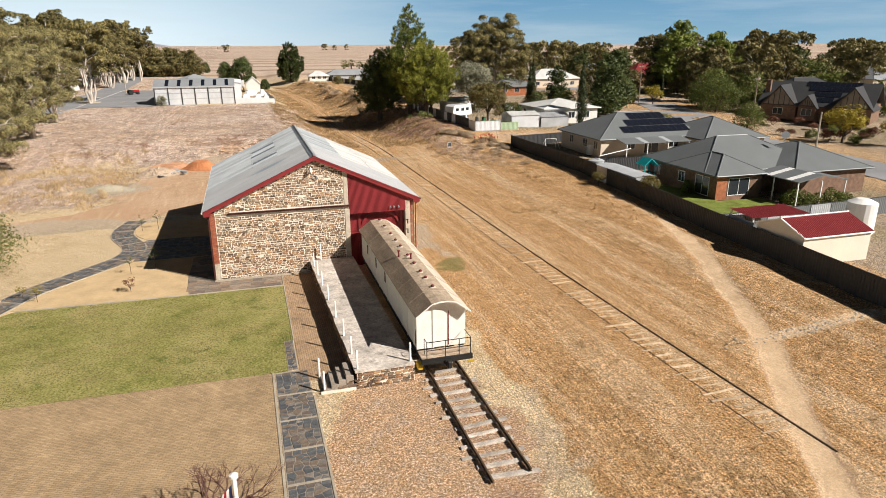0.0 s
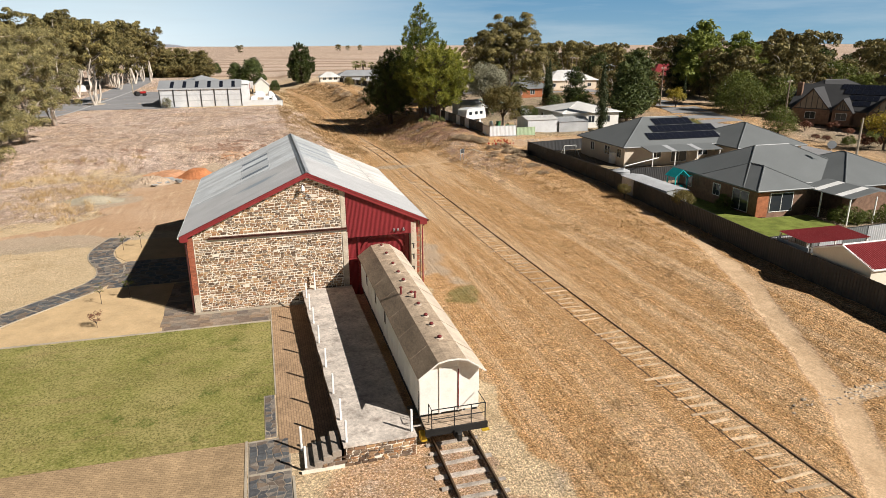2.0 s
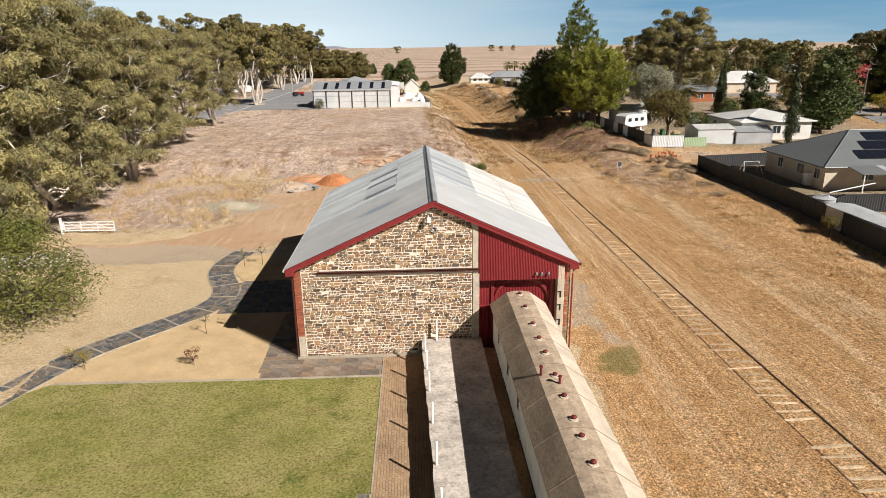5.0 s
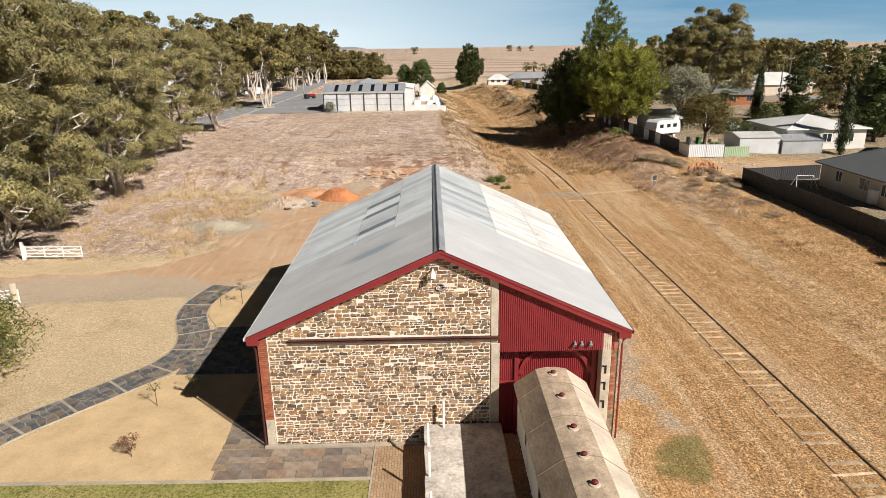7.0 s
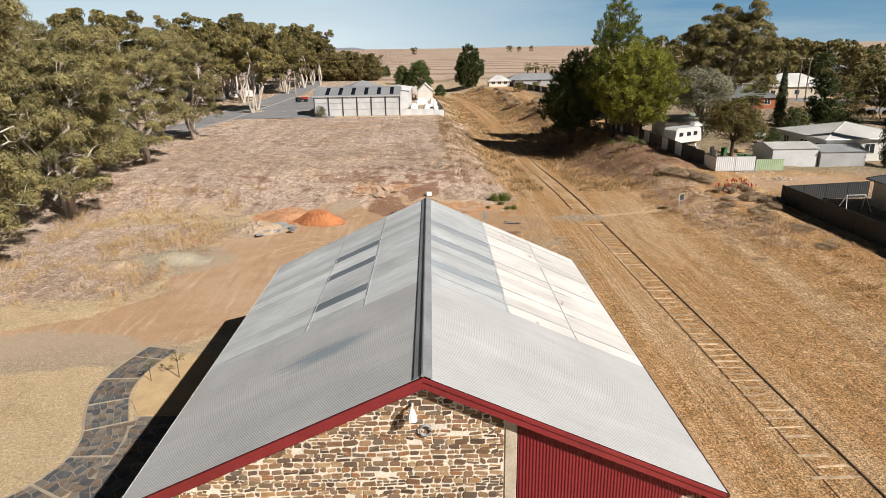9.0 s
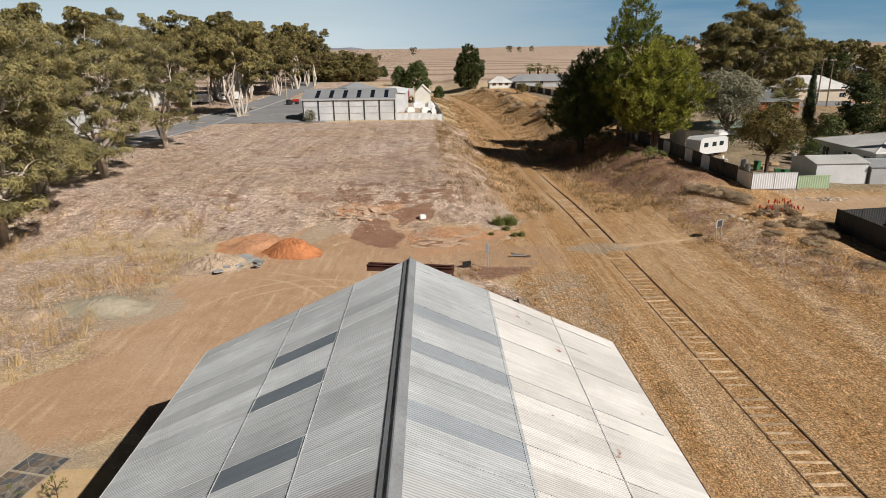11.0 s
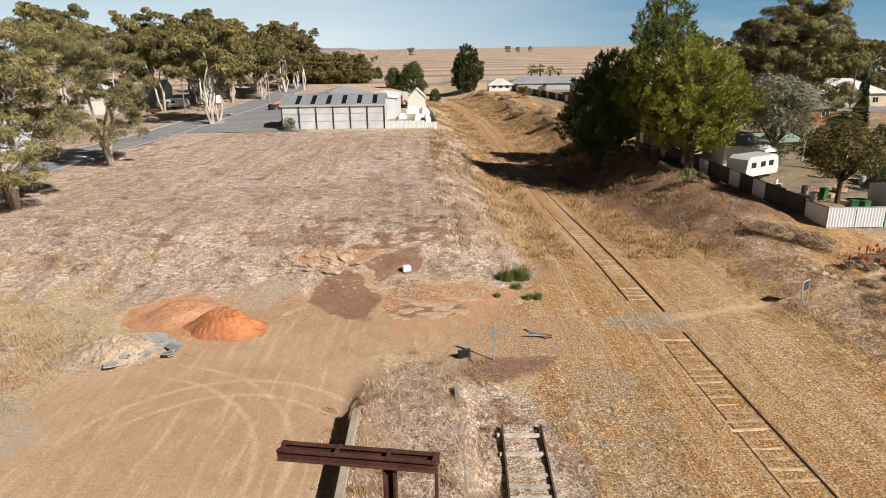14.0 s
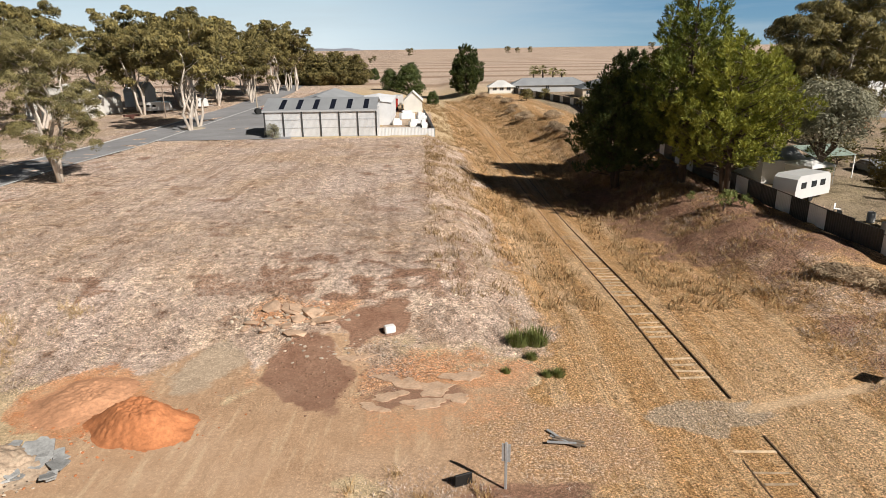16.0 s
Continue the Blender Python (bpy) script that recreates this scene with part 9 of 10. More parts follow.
gable_shed("garage", 58, 68, -7, 0, 0.5, 3.0, 4.0, "colorbond_dark", "colorbond_grey", "charcoal steel garage with grey roof")
# white cottage and old sheds behind the track
ct = hip_house(47.4, 59.0, 62.5, 74.0, 1.9, 4.7, 6.1, "stucco_white", "white_sheet_roof", "white cottage with pale weathered iron roof", 0.45)
for y, w in ((1.2, 1.3), (4.4, 1.6), (8.6, 1.3)):
    window(ct, 0.45, y, 1.0, w, 1.2, "x", "dark window in the cottage wall")
for x in (1.5, 5.2, 8.2):
    window(ct, x, 0.45, 1.0, 1.3, 1.2, "y", "dark window in the cottage wall")
g_s = gable_shed("old_shed", 40.6, 46.0, 61.2, 66.0, 1.6, 3.9, 4.4, "shed_cladding", "white_sheet_roof", "white rusty corrugated iron shed", "shed", "x")
gable_shed("old_shed", 46.2, 51.6, 60.9, 65.0, 1.6, 3.5, 4.1, "galv", "galv", "grey corrugated iron shed", "shed", "x")
# caravan and clutter behind the patchwork fence
def caravan(x, y, z, rz, L_=5.2, label="white caravan with small windows parked in a yard"):
    e = thing("caravan", label, "caravan", (x, y, z), rz)
    prof = [(0.1, 0.5), (L_ - 0.1, 0.5), (L_, 1.0), (L_ - 0.25, 2.3), (L_ - 0.7, 2.55), (0.6, 2.6), (0.15, 2.3), (0, 1.2)]
    part("body", Geo().prism(prof, -1.1, 1.1), "car_white", e)
    for xx in (0.8, 2.4, 3.8):
        part("window", Geo().box(xx, xx + 0.8, -1.115, -1.10, 1.4, 1.95), "glass_dark", e)
    for s in (-1.0, 0.85):
        part("wheel", Geo().tube([(L_ * 0.5, s, 0.33), (L_ * 0.5, s + 0.15, 0.33)], 0.33, 14), "tyre_rubber", e)
    part("drawbar", Geo().tube([(L_, 0, 0.45), (L_ + 1.1, 0, 0.45)], 0.05, 6), "galv", e)
    return e


caravan(34.0, 77.2, 2.0, 30, 5.6)
gz_ = thing("gazebo", "white peaked fabric gazebo on thin poles in the yard", "gazebo", (39.6, 82.6, 2.05), 20)
part("canopy", Geo().add([(0, 0, 2.2), (3.2, 0, 2.2), (3.2, 3.2, 2.2), (0, 3.2, 2.2), (1.6, 1.6, 2.85), (0, 0, 2.0), (3.2, 0, 2.0), (3.2, 3.2, 2.0), (0, 3.2, 2.0)],
                         [(0, 1, 4), (1, 2, 4), (2, 3, 4), (3, 0, 4), (0, 5, 6, 1), (1, 6, 7, 2), (2, 7, 8, 3), (3, 8, 5, 0)]), "white_post", gz_, "white fabric canopy")
for x in (0.05, 3.15):
    for y in (0.05, 3.15):
        part("pole", Geo().tube([(x, y, 0), (x, y, 2.15)], 0.03, 6), "galv", gz_)
cp = thing("carport", "open carport with pale green iron roof among garden trees", "carport", (42.0, 86.5, 2.05), 10)
part("roof", Geo().sheet((0, 0, 2.5), (1, 0, 0), (0, 1, 0.22), 5.2, 3.4, 0.18, 0.015).sheet((0, 6.7, 2.5), (1, 0, 0), (0, -1, 0.22), 5.2, 3.4, 0.18, 0.015), "pale_green_roof", cp)
for x in (0.1, 5.0):
    for y in (0.1, 6.5):
        part("post", Geo().box(x, x + 0.1, y, y + 0.1, 0, 2.52), "white_post", cp)
parked_white = [(48.8, 83.4, 100, "car_white", "white car parked beside the garden palm"), (50.6, 90.0, 95, "tarp_grey", "grey car parked under garden trees")]
surf("crate_wood", (0.42, 0.30, 0.17), var=0.25, s1=2, s2=14)
surf("bin_green", (0.05, 0.16, 0.07), rough=0.5, var=0.1)
rs = np.random.RandomState(58)
for i in range(13):
    x, y = rs.uniform(34.5, 45.5), rs.uniform(63.0, 76.5)
    k = i % 4
    if k == 0:
        e = thing("crate", "weathered timber crate lying in the yard", "crate", (x, y, gz(x, y)), rs.uniform(0, 90), "yard clutter")
        for q in range(4):
            part("slat", Geo().box(0, 1.0, 0.24 * q, 0.24 * q + 0.19, 0.32, 0.36), "crate_wood", e)
        part("base", Geo().box(0, 1.0, 0, 0.9, 0, 0.32), "crate_wood", e)
    elif k == 1:
        e = thing("garden_chair", "white plastic garden chair in the yard", "chair", (x, y, gz(x, y)), rs.uniform(0, 360), "yard clutter")
        part("seat", Geo().box(-0.24, 0.24, -0.24, 0.24, 0.40, 0.44, 0.01), "white_post", e)
        part("backrest", Geo().box(-0.24, 0.24, 0.22, 0.26, 0.44, 0.88, 0.01), "white_post", e)
        for a in (-0.21, 0.21):
            for b in (-0.21, 0.21):
                part("leg", Geo().box(a - 0.02, a + 0.02, b - 0.02, b + 0.02, 0, 0.40), "white_post", e)
    elif k == 2:
        e = thing("wheelie_bin", "dark green wheeled bin standing in the yard", "bin", (x, y, gz(x, y)), rs.uniform(0, 360), "yard clutter")
        part("body", Geo().prism([(-0.22, 0.05), (0.22, 0.05), (0.28, 0.95), (-0.28, 0.95)], -0.28, 0.28), "bin_green", e)
        part("lid", Geo().box(-0.31, 0.31, -0.31, 0.31, 0.95, 1.02, 0.02), "bin_green", e)
    else:
        e = thing("water_drum", "pale plastic drum standing in the yard", "drum", (x, y, gz(x, y)), 0, "yard clutter")
        part("body", Geo().tube([(0, 0, 0), (0, 0, 0.3), (0, 0, 0.32), (0, 0, 0.86), (0, 0, 0.9)], [0.28, 0.29, 0.31, 0.29, 0.27], 14), "fence_lightgrey", e)
        part("cap", Geo().tube([(0.1, 0, 0.9), (0.1, 0, 0.93)], 0.05, 8), "black_iron", e)
gable_shed("old_shed", 36.5, 41, 86, 92, 2.1, 4.4, 5.2, "stucco_white", "galv", "small white shed under the trees")


def parked_car(x, y, z, rz, mat, label):
    e = thing("car", label, "car", (x, y, z), rz)
    prof = [(-2.1, 0.35), (2.1, 0.35), (2.15, 0.75), (1.3, 0.95), (0.7, 1.42), (-1.0, 1.45), (-1.75, 1.0), (-2.15, 0.9)]
    part("body", Geo().prism(prof, -0.85, 0.85), mat, e)
    part("windscreen", Geo().prism([(1.22, 0.98), (0.72, 1.38), (-0.95, 1.40), (-1.6, 1.03)], -0.86, 0.86), "glass_dark", e, "dark glass")
    for xx in (-1.35, 1.3):
        for yy in (-0.87, 0.69):
            part("wheel", Geo().tube([(xx, yy, 0.32), (xx, yy + 0.18, 0.32)], 0.32, 14), "tyre_rubber", e)
    return e


parked_car(56.8, 57.6, gz(56.8, 57.6), 8, "car_black", "black car parked beside the cottage")
for x, y, rz, m, lb in parked_white:
    parked_car(x, y, gz(x, y), rz, m, lb)
parked_car(113, 98, gz(113, 98), 60, "car_white", "white car parked in the street")
# power poles
def power_pole(x, y, h, label="timber power pole with cross arm", arm=True, mat="pole_wood"):
    e = thing("power_pole", label, "power pole", (x, y, gz(x, y)), 25, "power poles")
    part("pole", Geo().tube([(0, 0, -0.2), (0, 0, h)], [0.17, 0.11], 10), mat, e)
    if arm:
        part("cross_arm", Geo().box(-1.1, 1.1, -0.06, 0.06, h - 0.55, h - 0.42), mat, e)
        for xx in (-1.0, -0.5, 0.5, 1.0):
            part("insulator", Geo().tube([(xx, 0, h - 0.42), (xx, 0, h - 0.25)], 0.05, 6), "white_post", e)
    return e


power_pole(87.3, 55.5, 9.0)
power_pole(78.1, 31.6, 5.6, "pale concrete street pole", False, "kerb_concrete")
power_pole(90, 142, 10.5)
power_pole(92.5, 150, 10.5)
power_pole(89, 96, 9.0)
power_pole(-40.6, 187, 8.0, "pale street pole beside the apron", False, "kerb_concrete")
power_pole(-58.5, 174, 7.0, "dark timber street pole by the road", False, "pole_wood")
# half-timbered house
zt = gz(98, 60)
tud = thing("house", "large brick house with dark steep roof and half-timbered gables", "house", (96.4, 63.6, zt), -59)
part("wall", Geo().box(0, 19, 0, 10, -0.3, 3.0), "house_brick", tud)
rf = part("roof", Geo().prism([(-1.0, 2.6), (5, 6.9), (11, 2.6), (11, 2.4), (5, 6.7), (-1.0, 2.4)], -0.6, 19.6, "x"), "colorbond_dark", tud, "dark grey steel roof")
for x0, wd, hh in ((0.6, 6.4, 3.6), (7.4, 3.0, 1.9), (13.2, 6.4, 3.6)):
    wing = part("gable", Geo().prism([(x0, 0), (x0 + wd, 0), (x0 + wd, 2.7), (x0 + wd / 2, 2.7 + hh), (x0, 2.7)], -2.2, 1.0), "house_brick", tud, "half-timbered gable")
    part("gable_face", Geo().prism([(x0 + 0.4, 2.75), (x0 + wd - 0.4, 2.75), (x0 + wd / 2, 2.55 + hh)], -2.26, -2.2), "step_concrete", wing)
    g = Geo()
    for k in range(1, 6):
        xx = x0 + 0.4 + (wd - 0.8) * k / 6
        top = 2.7 + (hh - 0.3) * (1 - abs(k - 3) / 3)
        g.box(xx - 0.06, xx + 0.06, -2.31, -2.26, 2.75, top)
    g.box(x0 + 0.3, x0 + wd - 0.3, -2.31, -2.26, 2.68, 2.85)
    part("timbers", g, "colorbond_dark", wing, "dark gable timbers")
    g = Geo()
    m = x0 + wd / 2
    for s in (-1, 1):
        e_ = m + s * (wd / 2 + 0.35)
        g.prism([(m, 2.9 + hh), (e_, 2.4), (e_, 2.22), (m, 2.7 + hh)], -2.7, 4.5)
    part("gable_roof", g, "colorbond_dark", wing)
    window(tud, x0 + wd / 2 - 0.9, -2.22, 0.9, 1.8, 1.3, "y")
kt = (6.9 - 2.6) / 6.0
solar(tud, (7.3, -1.0, 2.6), (1, 0, 0), Vector((0, 1, kt)), [(2.5, 3, 1.3), (1.6, 5, 2.95), (0.4, 8, 4.6), (-0.4, 10, 6.0)], 0.95, 1.4)
part("chimney", Geo().box(-0.2, 0.7, 2.0, 2.9, 2, 7.2, 0.04), "house_brick", tud)
hip_house(114, 132, 74, 86, zt, zt + 3.2, zt + 6.6, "stucco_white", "colorbond_dark", "large hall with dark hipped roof")
hip_house(132, 152, 58, 72, zt, zt + 3.2, zt + 6.5, "cream_wall", "colorbond_grey", "distant house with grey hipped roof")
for x0, y0, w, d, h, roofm, wallm, lb in ((88, 157, 18, 12, 6.0, "white_sheet_roof", "cream_wall", "far house with white iron roof"), (64, 127, 12, 10, 5.0, "colorbond_grey", "orange_brick", "far brick house with grey roof"),
                                         (128, 160, 16, 12, 7.5, "red_roof", "orange_brick", "far house with red roof"), (150, 150, 14, 11, 6.5, "white_sheet_roof", "stucco_white", "distant white house with pale roof"),
                                         (22, 236, 9, 7, 4.0, "white_sheet_roof", "stucco_white", "far white cottage beside the line"), (30, 240, 26, 9, 4.4, "shed_roof_grey", "fence_lightgrey", "far low building with grey roof"),
                                         (47, 212, 20, 12, 5.0, "colorbond_grey", "cream_wall", "far house with dark grey roof"), (44, 168, 10, 8, 4.8, "red_roof", "stucco_white", "far house with red roof"),
                                         (58, 163, 13, 10, 5.5, "colorbond_grey", "cream_wall", "house with grey roof under trees"),
                                         (180, 110, 18, 12, 6.5, "shed_roof_grey", "cream_wall", "far house with grey roof"), (210, 170, 20, 12, 6.5, "white_sheet_roof", "cream_wall", "far house with pale roof"),
                                         (150, 230, 18, 12, 6.5, "galv", "cream_wall", "far house with iron roof"), (96, 255, 18, 12, 6.0, "colorbond_grey", "cream_wall", "far house with grey roof")):
    z0 = gz(x0, y0)
    hh = hip_house(x0, x0 + w, y0, y0 + d, z0, z0 + h * 0.5, z0 + h, wallm, roofm, lb, 0.5)
    for k in range(3):
        window(hh, 1.5 + k * (w - 4) / 2.2, 0.5, 0.9, 1.4, 1.2, "y")

# ---- workshop on the left ----
ZW = 1.35
wk = thing("workshop", "long white steel workshop with dark door posts and skylights", "workshop", (-26.0, 134.2, ZW))
part("wall", Geo().box(0.0, 19.3, 0.05, 8.0, -0.3, 4.5), "shed_cladding", wk)
g = Geo()
g.prism([(-0.25, 4.62), (5.2, 6.35), (9.0, 5.4), (9.0, 5.3), (5.2, 6.2), (-0.25, 4.5)], -0.2, 19.5, "x")
rf = part("roof", g, "shed_roof_grey", wk, "grey ribbed steel roof")
for i in range(6):
    x = 2.6 + i * 2.9
    part("skylight", Geo().prism([(0.25, 4.80), (4.3, 6.09), (4.3, 6.06), (0.25, 4.77)], x, x + 0.85, "x"), "panel_blue", rf, "dark blue skylight panel")
for i in range(7):
    x = 0.0 + i * 3.2
    part("door_post", Geo().box(x, x + 0.22, -0.12, 0.04, -0.2, 4.4), "colorbond_dark", wk, "dark steel door post")
for i in range(6):
    x = 0.24 + i * 3.2
    d = part("door", Geo().sheet((x, 0.0, 0.0), (1, 0, 0), (0, 0, 1), 2.94, 4.35, 0.2, 0.006), "shed_cladding", wk, "white ribbed sliding door")
    for z in (0.05, 1.55, 2.95):
        part("rail", Geo().box(x, x + 2.94, -0.05, -0.02, z, z + 0.12), "fence_lightgrey", d)
part("fascia", Geo().box(-0.2, 19.5, -0.3, -0.22, 4.32, 4.62), "fence_lightgrey", wk)
gable_shed("workshop_hall", -25.5, -11, 143, 168, ZW, 5.7, 7.7, "shed_cladding", "shed_roof_grey", "large grey-roofed workshop hall", "workshop", "y", 0.3)
gable_shed("workshop_hall", -12.5, -5, 150, 170, ZW, 5.8, 6.3, "fence_white", "fence_white", "white flat-roofed store building", "workshop", "y", 0.2)
gable_shed("yard_hut", -3.4, 0.9, 176, 183, ZW, 4.2, 6.2, "stucco_white", "white_sheet_roof", "white hut with pale pitched roof", "hut", "y", 0.25)
for x, y, w, d, h, m in ((-4.6, 149, 1.8, 1.2, 1.3, "white_post"), (-1.2, 146, 2.0, 1.4, 1.4, "white_post"), (0.2, 150, 1.4, 1.2, 2.4, "fence_white"), (1.0, 143, 1.2, 1.0, 1.6, "white_post"), (0.5, 154, 1.6, 1.2, 1.8, "white_post"), (-0.5, 139, 1.8, 0.9, 0.8, "galv"),
                         (1.4, 147, 0.9, 0.9, 1.2, "rusty_steel"), (0.2, 141.5, 1.0, 0.8, 1.1, "black_iron"), (-3.4, 160, 3.0, 2.0, 1.8, "fence_white")):
    solid("yard_unit", Geo().box(0, w, 0, d, 0, h * 0.7, 0.06).box(w * 0.15, w * 0.8, d * 0.2, d * 0.8, h * 0.7, h, 0.05), m, "white machinery unit stored in the yard", "machine", (x, y, gz(x, y)), 15, "stored units")
solid("ground_pad", Geo().box(-6.6, 3.0, 134.2, 172, 1.2, 1.52), "tan_soil", "bare tan earth of the workshop yard", "yard", kind="structure")


def truck(x, y, z, rz, cab, label):
    e = thing("truck", label, "truck", (x, y, z), rz)
    part("cab", Geo().prism([(3.2, 0.6), (5.0, 0.6), (5.0, 1.7), (4.7, 2.8), (3.2, 2.9)], -1.15, 1.15), cab, e)
    part("windscreen", Geo().box(4.86, 4.95, -1.0, 1.0, 1.7, 2.5), "glass_dark", e)
    part("box_body", Geo().box(-3, 3.0, -1.2, 1.2, 1.0, 3.4, 0.05), "car_white", e, "white box body")
    for xx in (-2.0, 4.1):
        for s in (-1.15, 0.9):
            part("wheel", Geo().tube([(xx, s, 0.5), (xx, s + 0.25, 0.5)], 0.5, 14), "tyre_rubber", e)
    return e


truck(-5.6, 186, ZW, 260, "car_red", "red and white truck parked behind the workshop")
caravan(-70, 186, gz(-70, 186), 10, 8.0, "long white caravan parked beyond the street")
caravan(-63, 196, gz(-63, 196), 20, 7.0)
gable_shed("white_shed", -89, -75.5, 172, 190, 1.4, 5.6, 9.0, "stucco_white", "white_sheet_roof", "white steel shed beyond the street", "shed", "y")
gable_shed("white_shed", -82, -76, 206, 213, 1.4, 5.6, 8.0, "shed_cladding", "white_sheet_roof", "white steel shed among gums")
gable_shed("white_shed", -72, -60, 104, 116, 2, 5.2, 7.0, "shed_cladding", "white_sheet_roof", "white steel shed beyond the street")
parked_car(-60.5, 205, gz(-60, 205) + 0.05, 85, "car_black", "dark car parked by the street")
solid("trailer", Geo().box(0, 3.2, 0, 1.6, 0.5, 0.9, 0.04).tube([(1.6, -0.1, 0.35), (1.6, 1.7, 0.35)], 0.35, 12), "rusty_steel", "rusty farm trailer parked by the street", "trailer", (-66, 170, gz(-66, 170)), 40)
tr = thing("tractor", "small old red tractor parked by the apron", "tractor", (-37.2, 177, gz(-37, 177) + 0.09), 30)
part("bonnet", Geo().box(0.2, 2.0, -0.32, 0.32, 0.75, 1.35, 0.05), "car_red", tr)
part("seat", Geo().box(-0.9, -0.4, -0.25, 0.25, 0.9, 1.0, 0.02).box(-0.95, -0.85, -0.25, 0.25, 1.0, 1.45, 0.02), "black_iron", tr)
part("chassis", Geo().box(-1.0, 1.9, -0.2, 0.2, 0.5, 0.75), "black_iron", tr)
for sgn in (-1, 1):
    part("wheel", Geo().tube([(-0.7, sgn * 0.55, 0.7), (-0.7, sgn * 0.9, 0.7)], 0.7, 16), "tyre_rubber", tr)
    part("wheel", Geo().tube([(1.5, sgn * 0.5, 0.38), (1.5, sgn * 0.7, 0.38)], 0.38, 14), "tyre_rubber", tr)

# ---- town trees ----
BIG = make_gum(51, 20.0, 8.8, 0.3, 0.22, 0.62, "leaf_gum_far", stems=5, clump=1.6, low=0.26, boughs=12)
plant("gum_tree", BIG, 54, 105, "large dark spreading eucalypt behind the cottages", rz=40)
GREY = make_round(52, 10.0, 4.3, "leaf_grey", 0.19, 17000, 0.26, clumps=90)
plant("grey_tree", GREY, 41.2, 84, "silvery grey-green bushy tree", rz=0)
OLV = make_round(53, 6.8, 3.6, "leaf_olive", 0.16, 12000, 0.28, "bark_dark", 80)
plant("olive_tree", OLV, 37.9, 66.0, "olive-brown bushy tree behind the fence", rz=0)
CYP = make_column(54, 11.6, 1.15, "leaf_cypress", 0.2, 5400)
plant("cypress", CYP, 53.7, 60.2, "tall narrow dark cypress", rz=0, group="cypresses")
for x, y, s in ((63.9, 104, 0.92), (60.4, 98, 0.8), (101, 104, 0.55), (108, 101, 0.5), (98.5, 88, 0.42)):
    plant("cypress", CYP, x, y, "narrow dark cypress in a garden", rz=s * 300, sc=s, group="cypresses")
DCON = make_conifer(55, 12.5, 4.6, 0.4, "leaf_pine_dark", 12, 0.06, 0.42, 0.5, 1, 1.25)
for x, y, s in ((65.4, 93.7, 0.72), (63.5, 68.5, 0.95), (67.5, 72.5, 1.0), (71.5, 79, 0.95), (116, 128, 1.2), (124, 120, 1.0), (126, 132, 1.2)):
    plant("conifer", DCON, x, y, "broad dark green garden conifer", rz=x * 31 % 360, sc=s, group="garden conifers")
BPINE = make_conifer(56, 20, 8.5, 0.55, "leaf_pine", 14, 0.15, 0.35, 0.55, 2, 1.6)
plant("pine_tree", BPINE, 118, 122, "tall broad green pine in the town", rz=0)
plant("pine_tree", BPINE, 128, 118, "tall broad dark pine in the town", rz=130, sc=0.85)
BRT = make_round(57, 8.0, 5.2, "leaf_bright", 0.22, 7000, 0.1, clumps=110, low=True)
for x, y, s, z in ((91.5, 71, 0.95, None), (96, 78, 1.1, None), (85, 54, 0.6, None), (62.5, 48, 0.55, None), (59.5, 78, 0.6, None), (100, 72, 1.0, None)):
    plant("garden_tree", BRT, x, y, "bright green bushy garden tree", rz=x * 17 % 360, sc=s, group="garden trees")
BRTS = make_round(65, 7.0, 5.2, "leaf_bright", 0.5, 1600, 0.1, clumps=50, low=True)
YEL = make_round(58, 4.5, 2.6, "leaf_yellow", 0.18, 2600, 0.15, clumps=40)
plant("shrub", YEL, 89, 90, "yellow-leaved rounded garden tree", "shrub", 0, 0.95)
plant("shrub", YEL, 88, 36, "yellow-brown leafy garden tree", "shrub", 60, 1.25)
plant("shrub", YEL, 92, 30, "yellow-brown leafy garden tree", "shrub", 160, 1.1)
AUT = make_round(59, 3.0, 1.8, "leaf_autumn", 0.16, 1500, 0.2, clumps=28)
plant("shrub", AUT, 84.5, 156, "small orange autumn-leaved tree", "shrub", 0, 1.0)
DRY = make_round(60, 1.4, 1.2, "leaf_dry_red", 0.14, 700, 0.1, clumps=20)
rt = random.Random(9)
for i in range(16):
    x, y = 86 + rt.uniform(0, 18), 47 + rt.uniform(-12, 12)
    plant("shrub", DRY if i % 3 else BRTS, x, y, "low dry garden shrub" if i % 3 else "low green garden shrub", "shrub", rt.uniform(0, 360), (1.0 if i % 3 else 0.2) * rt.uniform(0.7, 1.3), "verge shrubs")
for x, y in ((48.3, 4.2), (49.6, 4.0), (51.2, 3.4), (52.6, 3.2), (47.2, 4.6), (40.6, 11.8)):
    plant("shrub", BRTS, x, y, "clipped green shrub beside the terrace", "shrub", rt.uniform(0, 360), rt.uniform(0.16, 0.24), "terrace shrubs", z=0.55)
plant("shrub", OLV, 34.8, 10.4, "green creeper hanging over the fence", "shrub", 0, 0.3, z=0.9)
plant("shrub", OLV, 33.6, 18.6, "low green weed by the fence foot", "shrub", 0, 0.22)
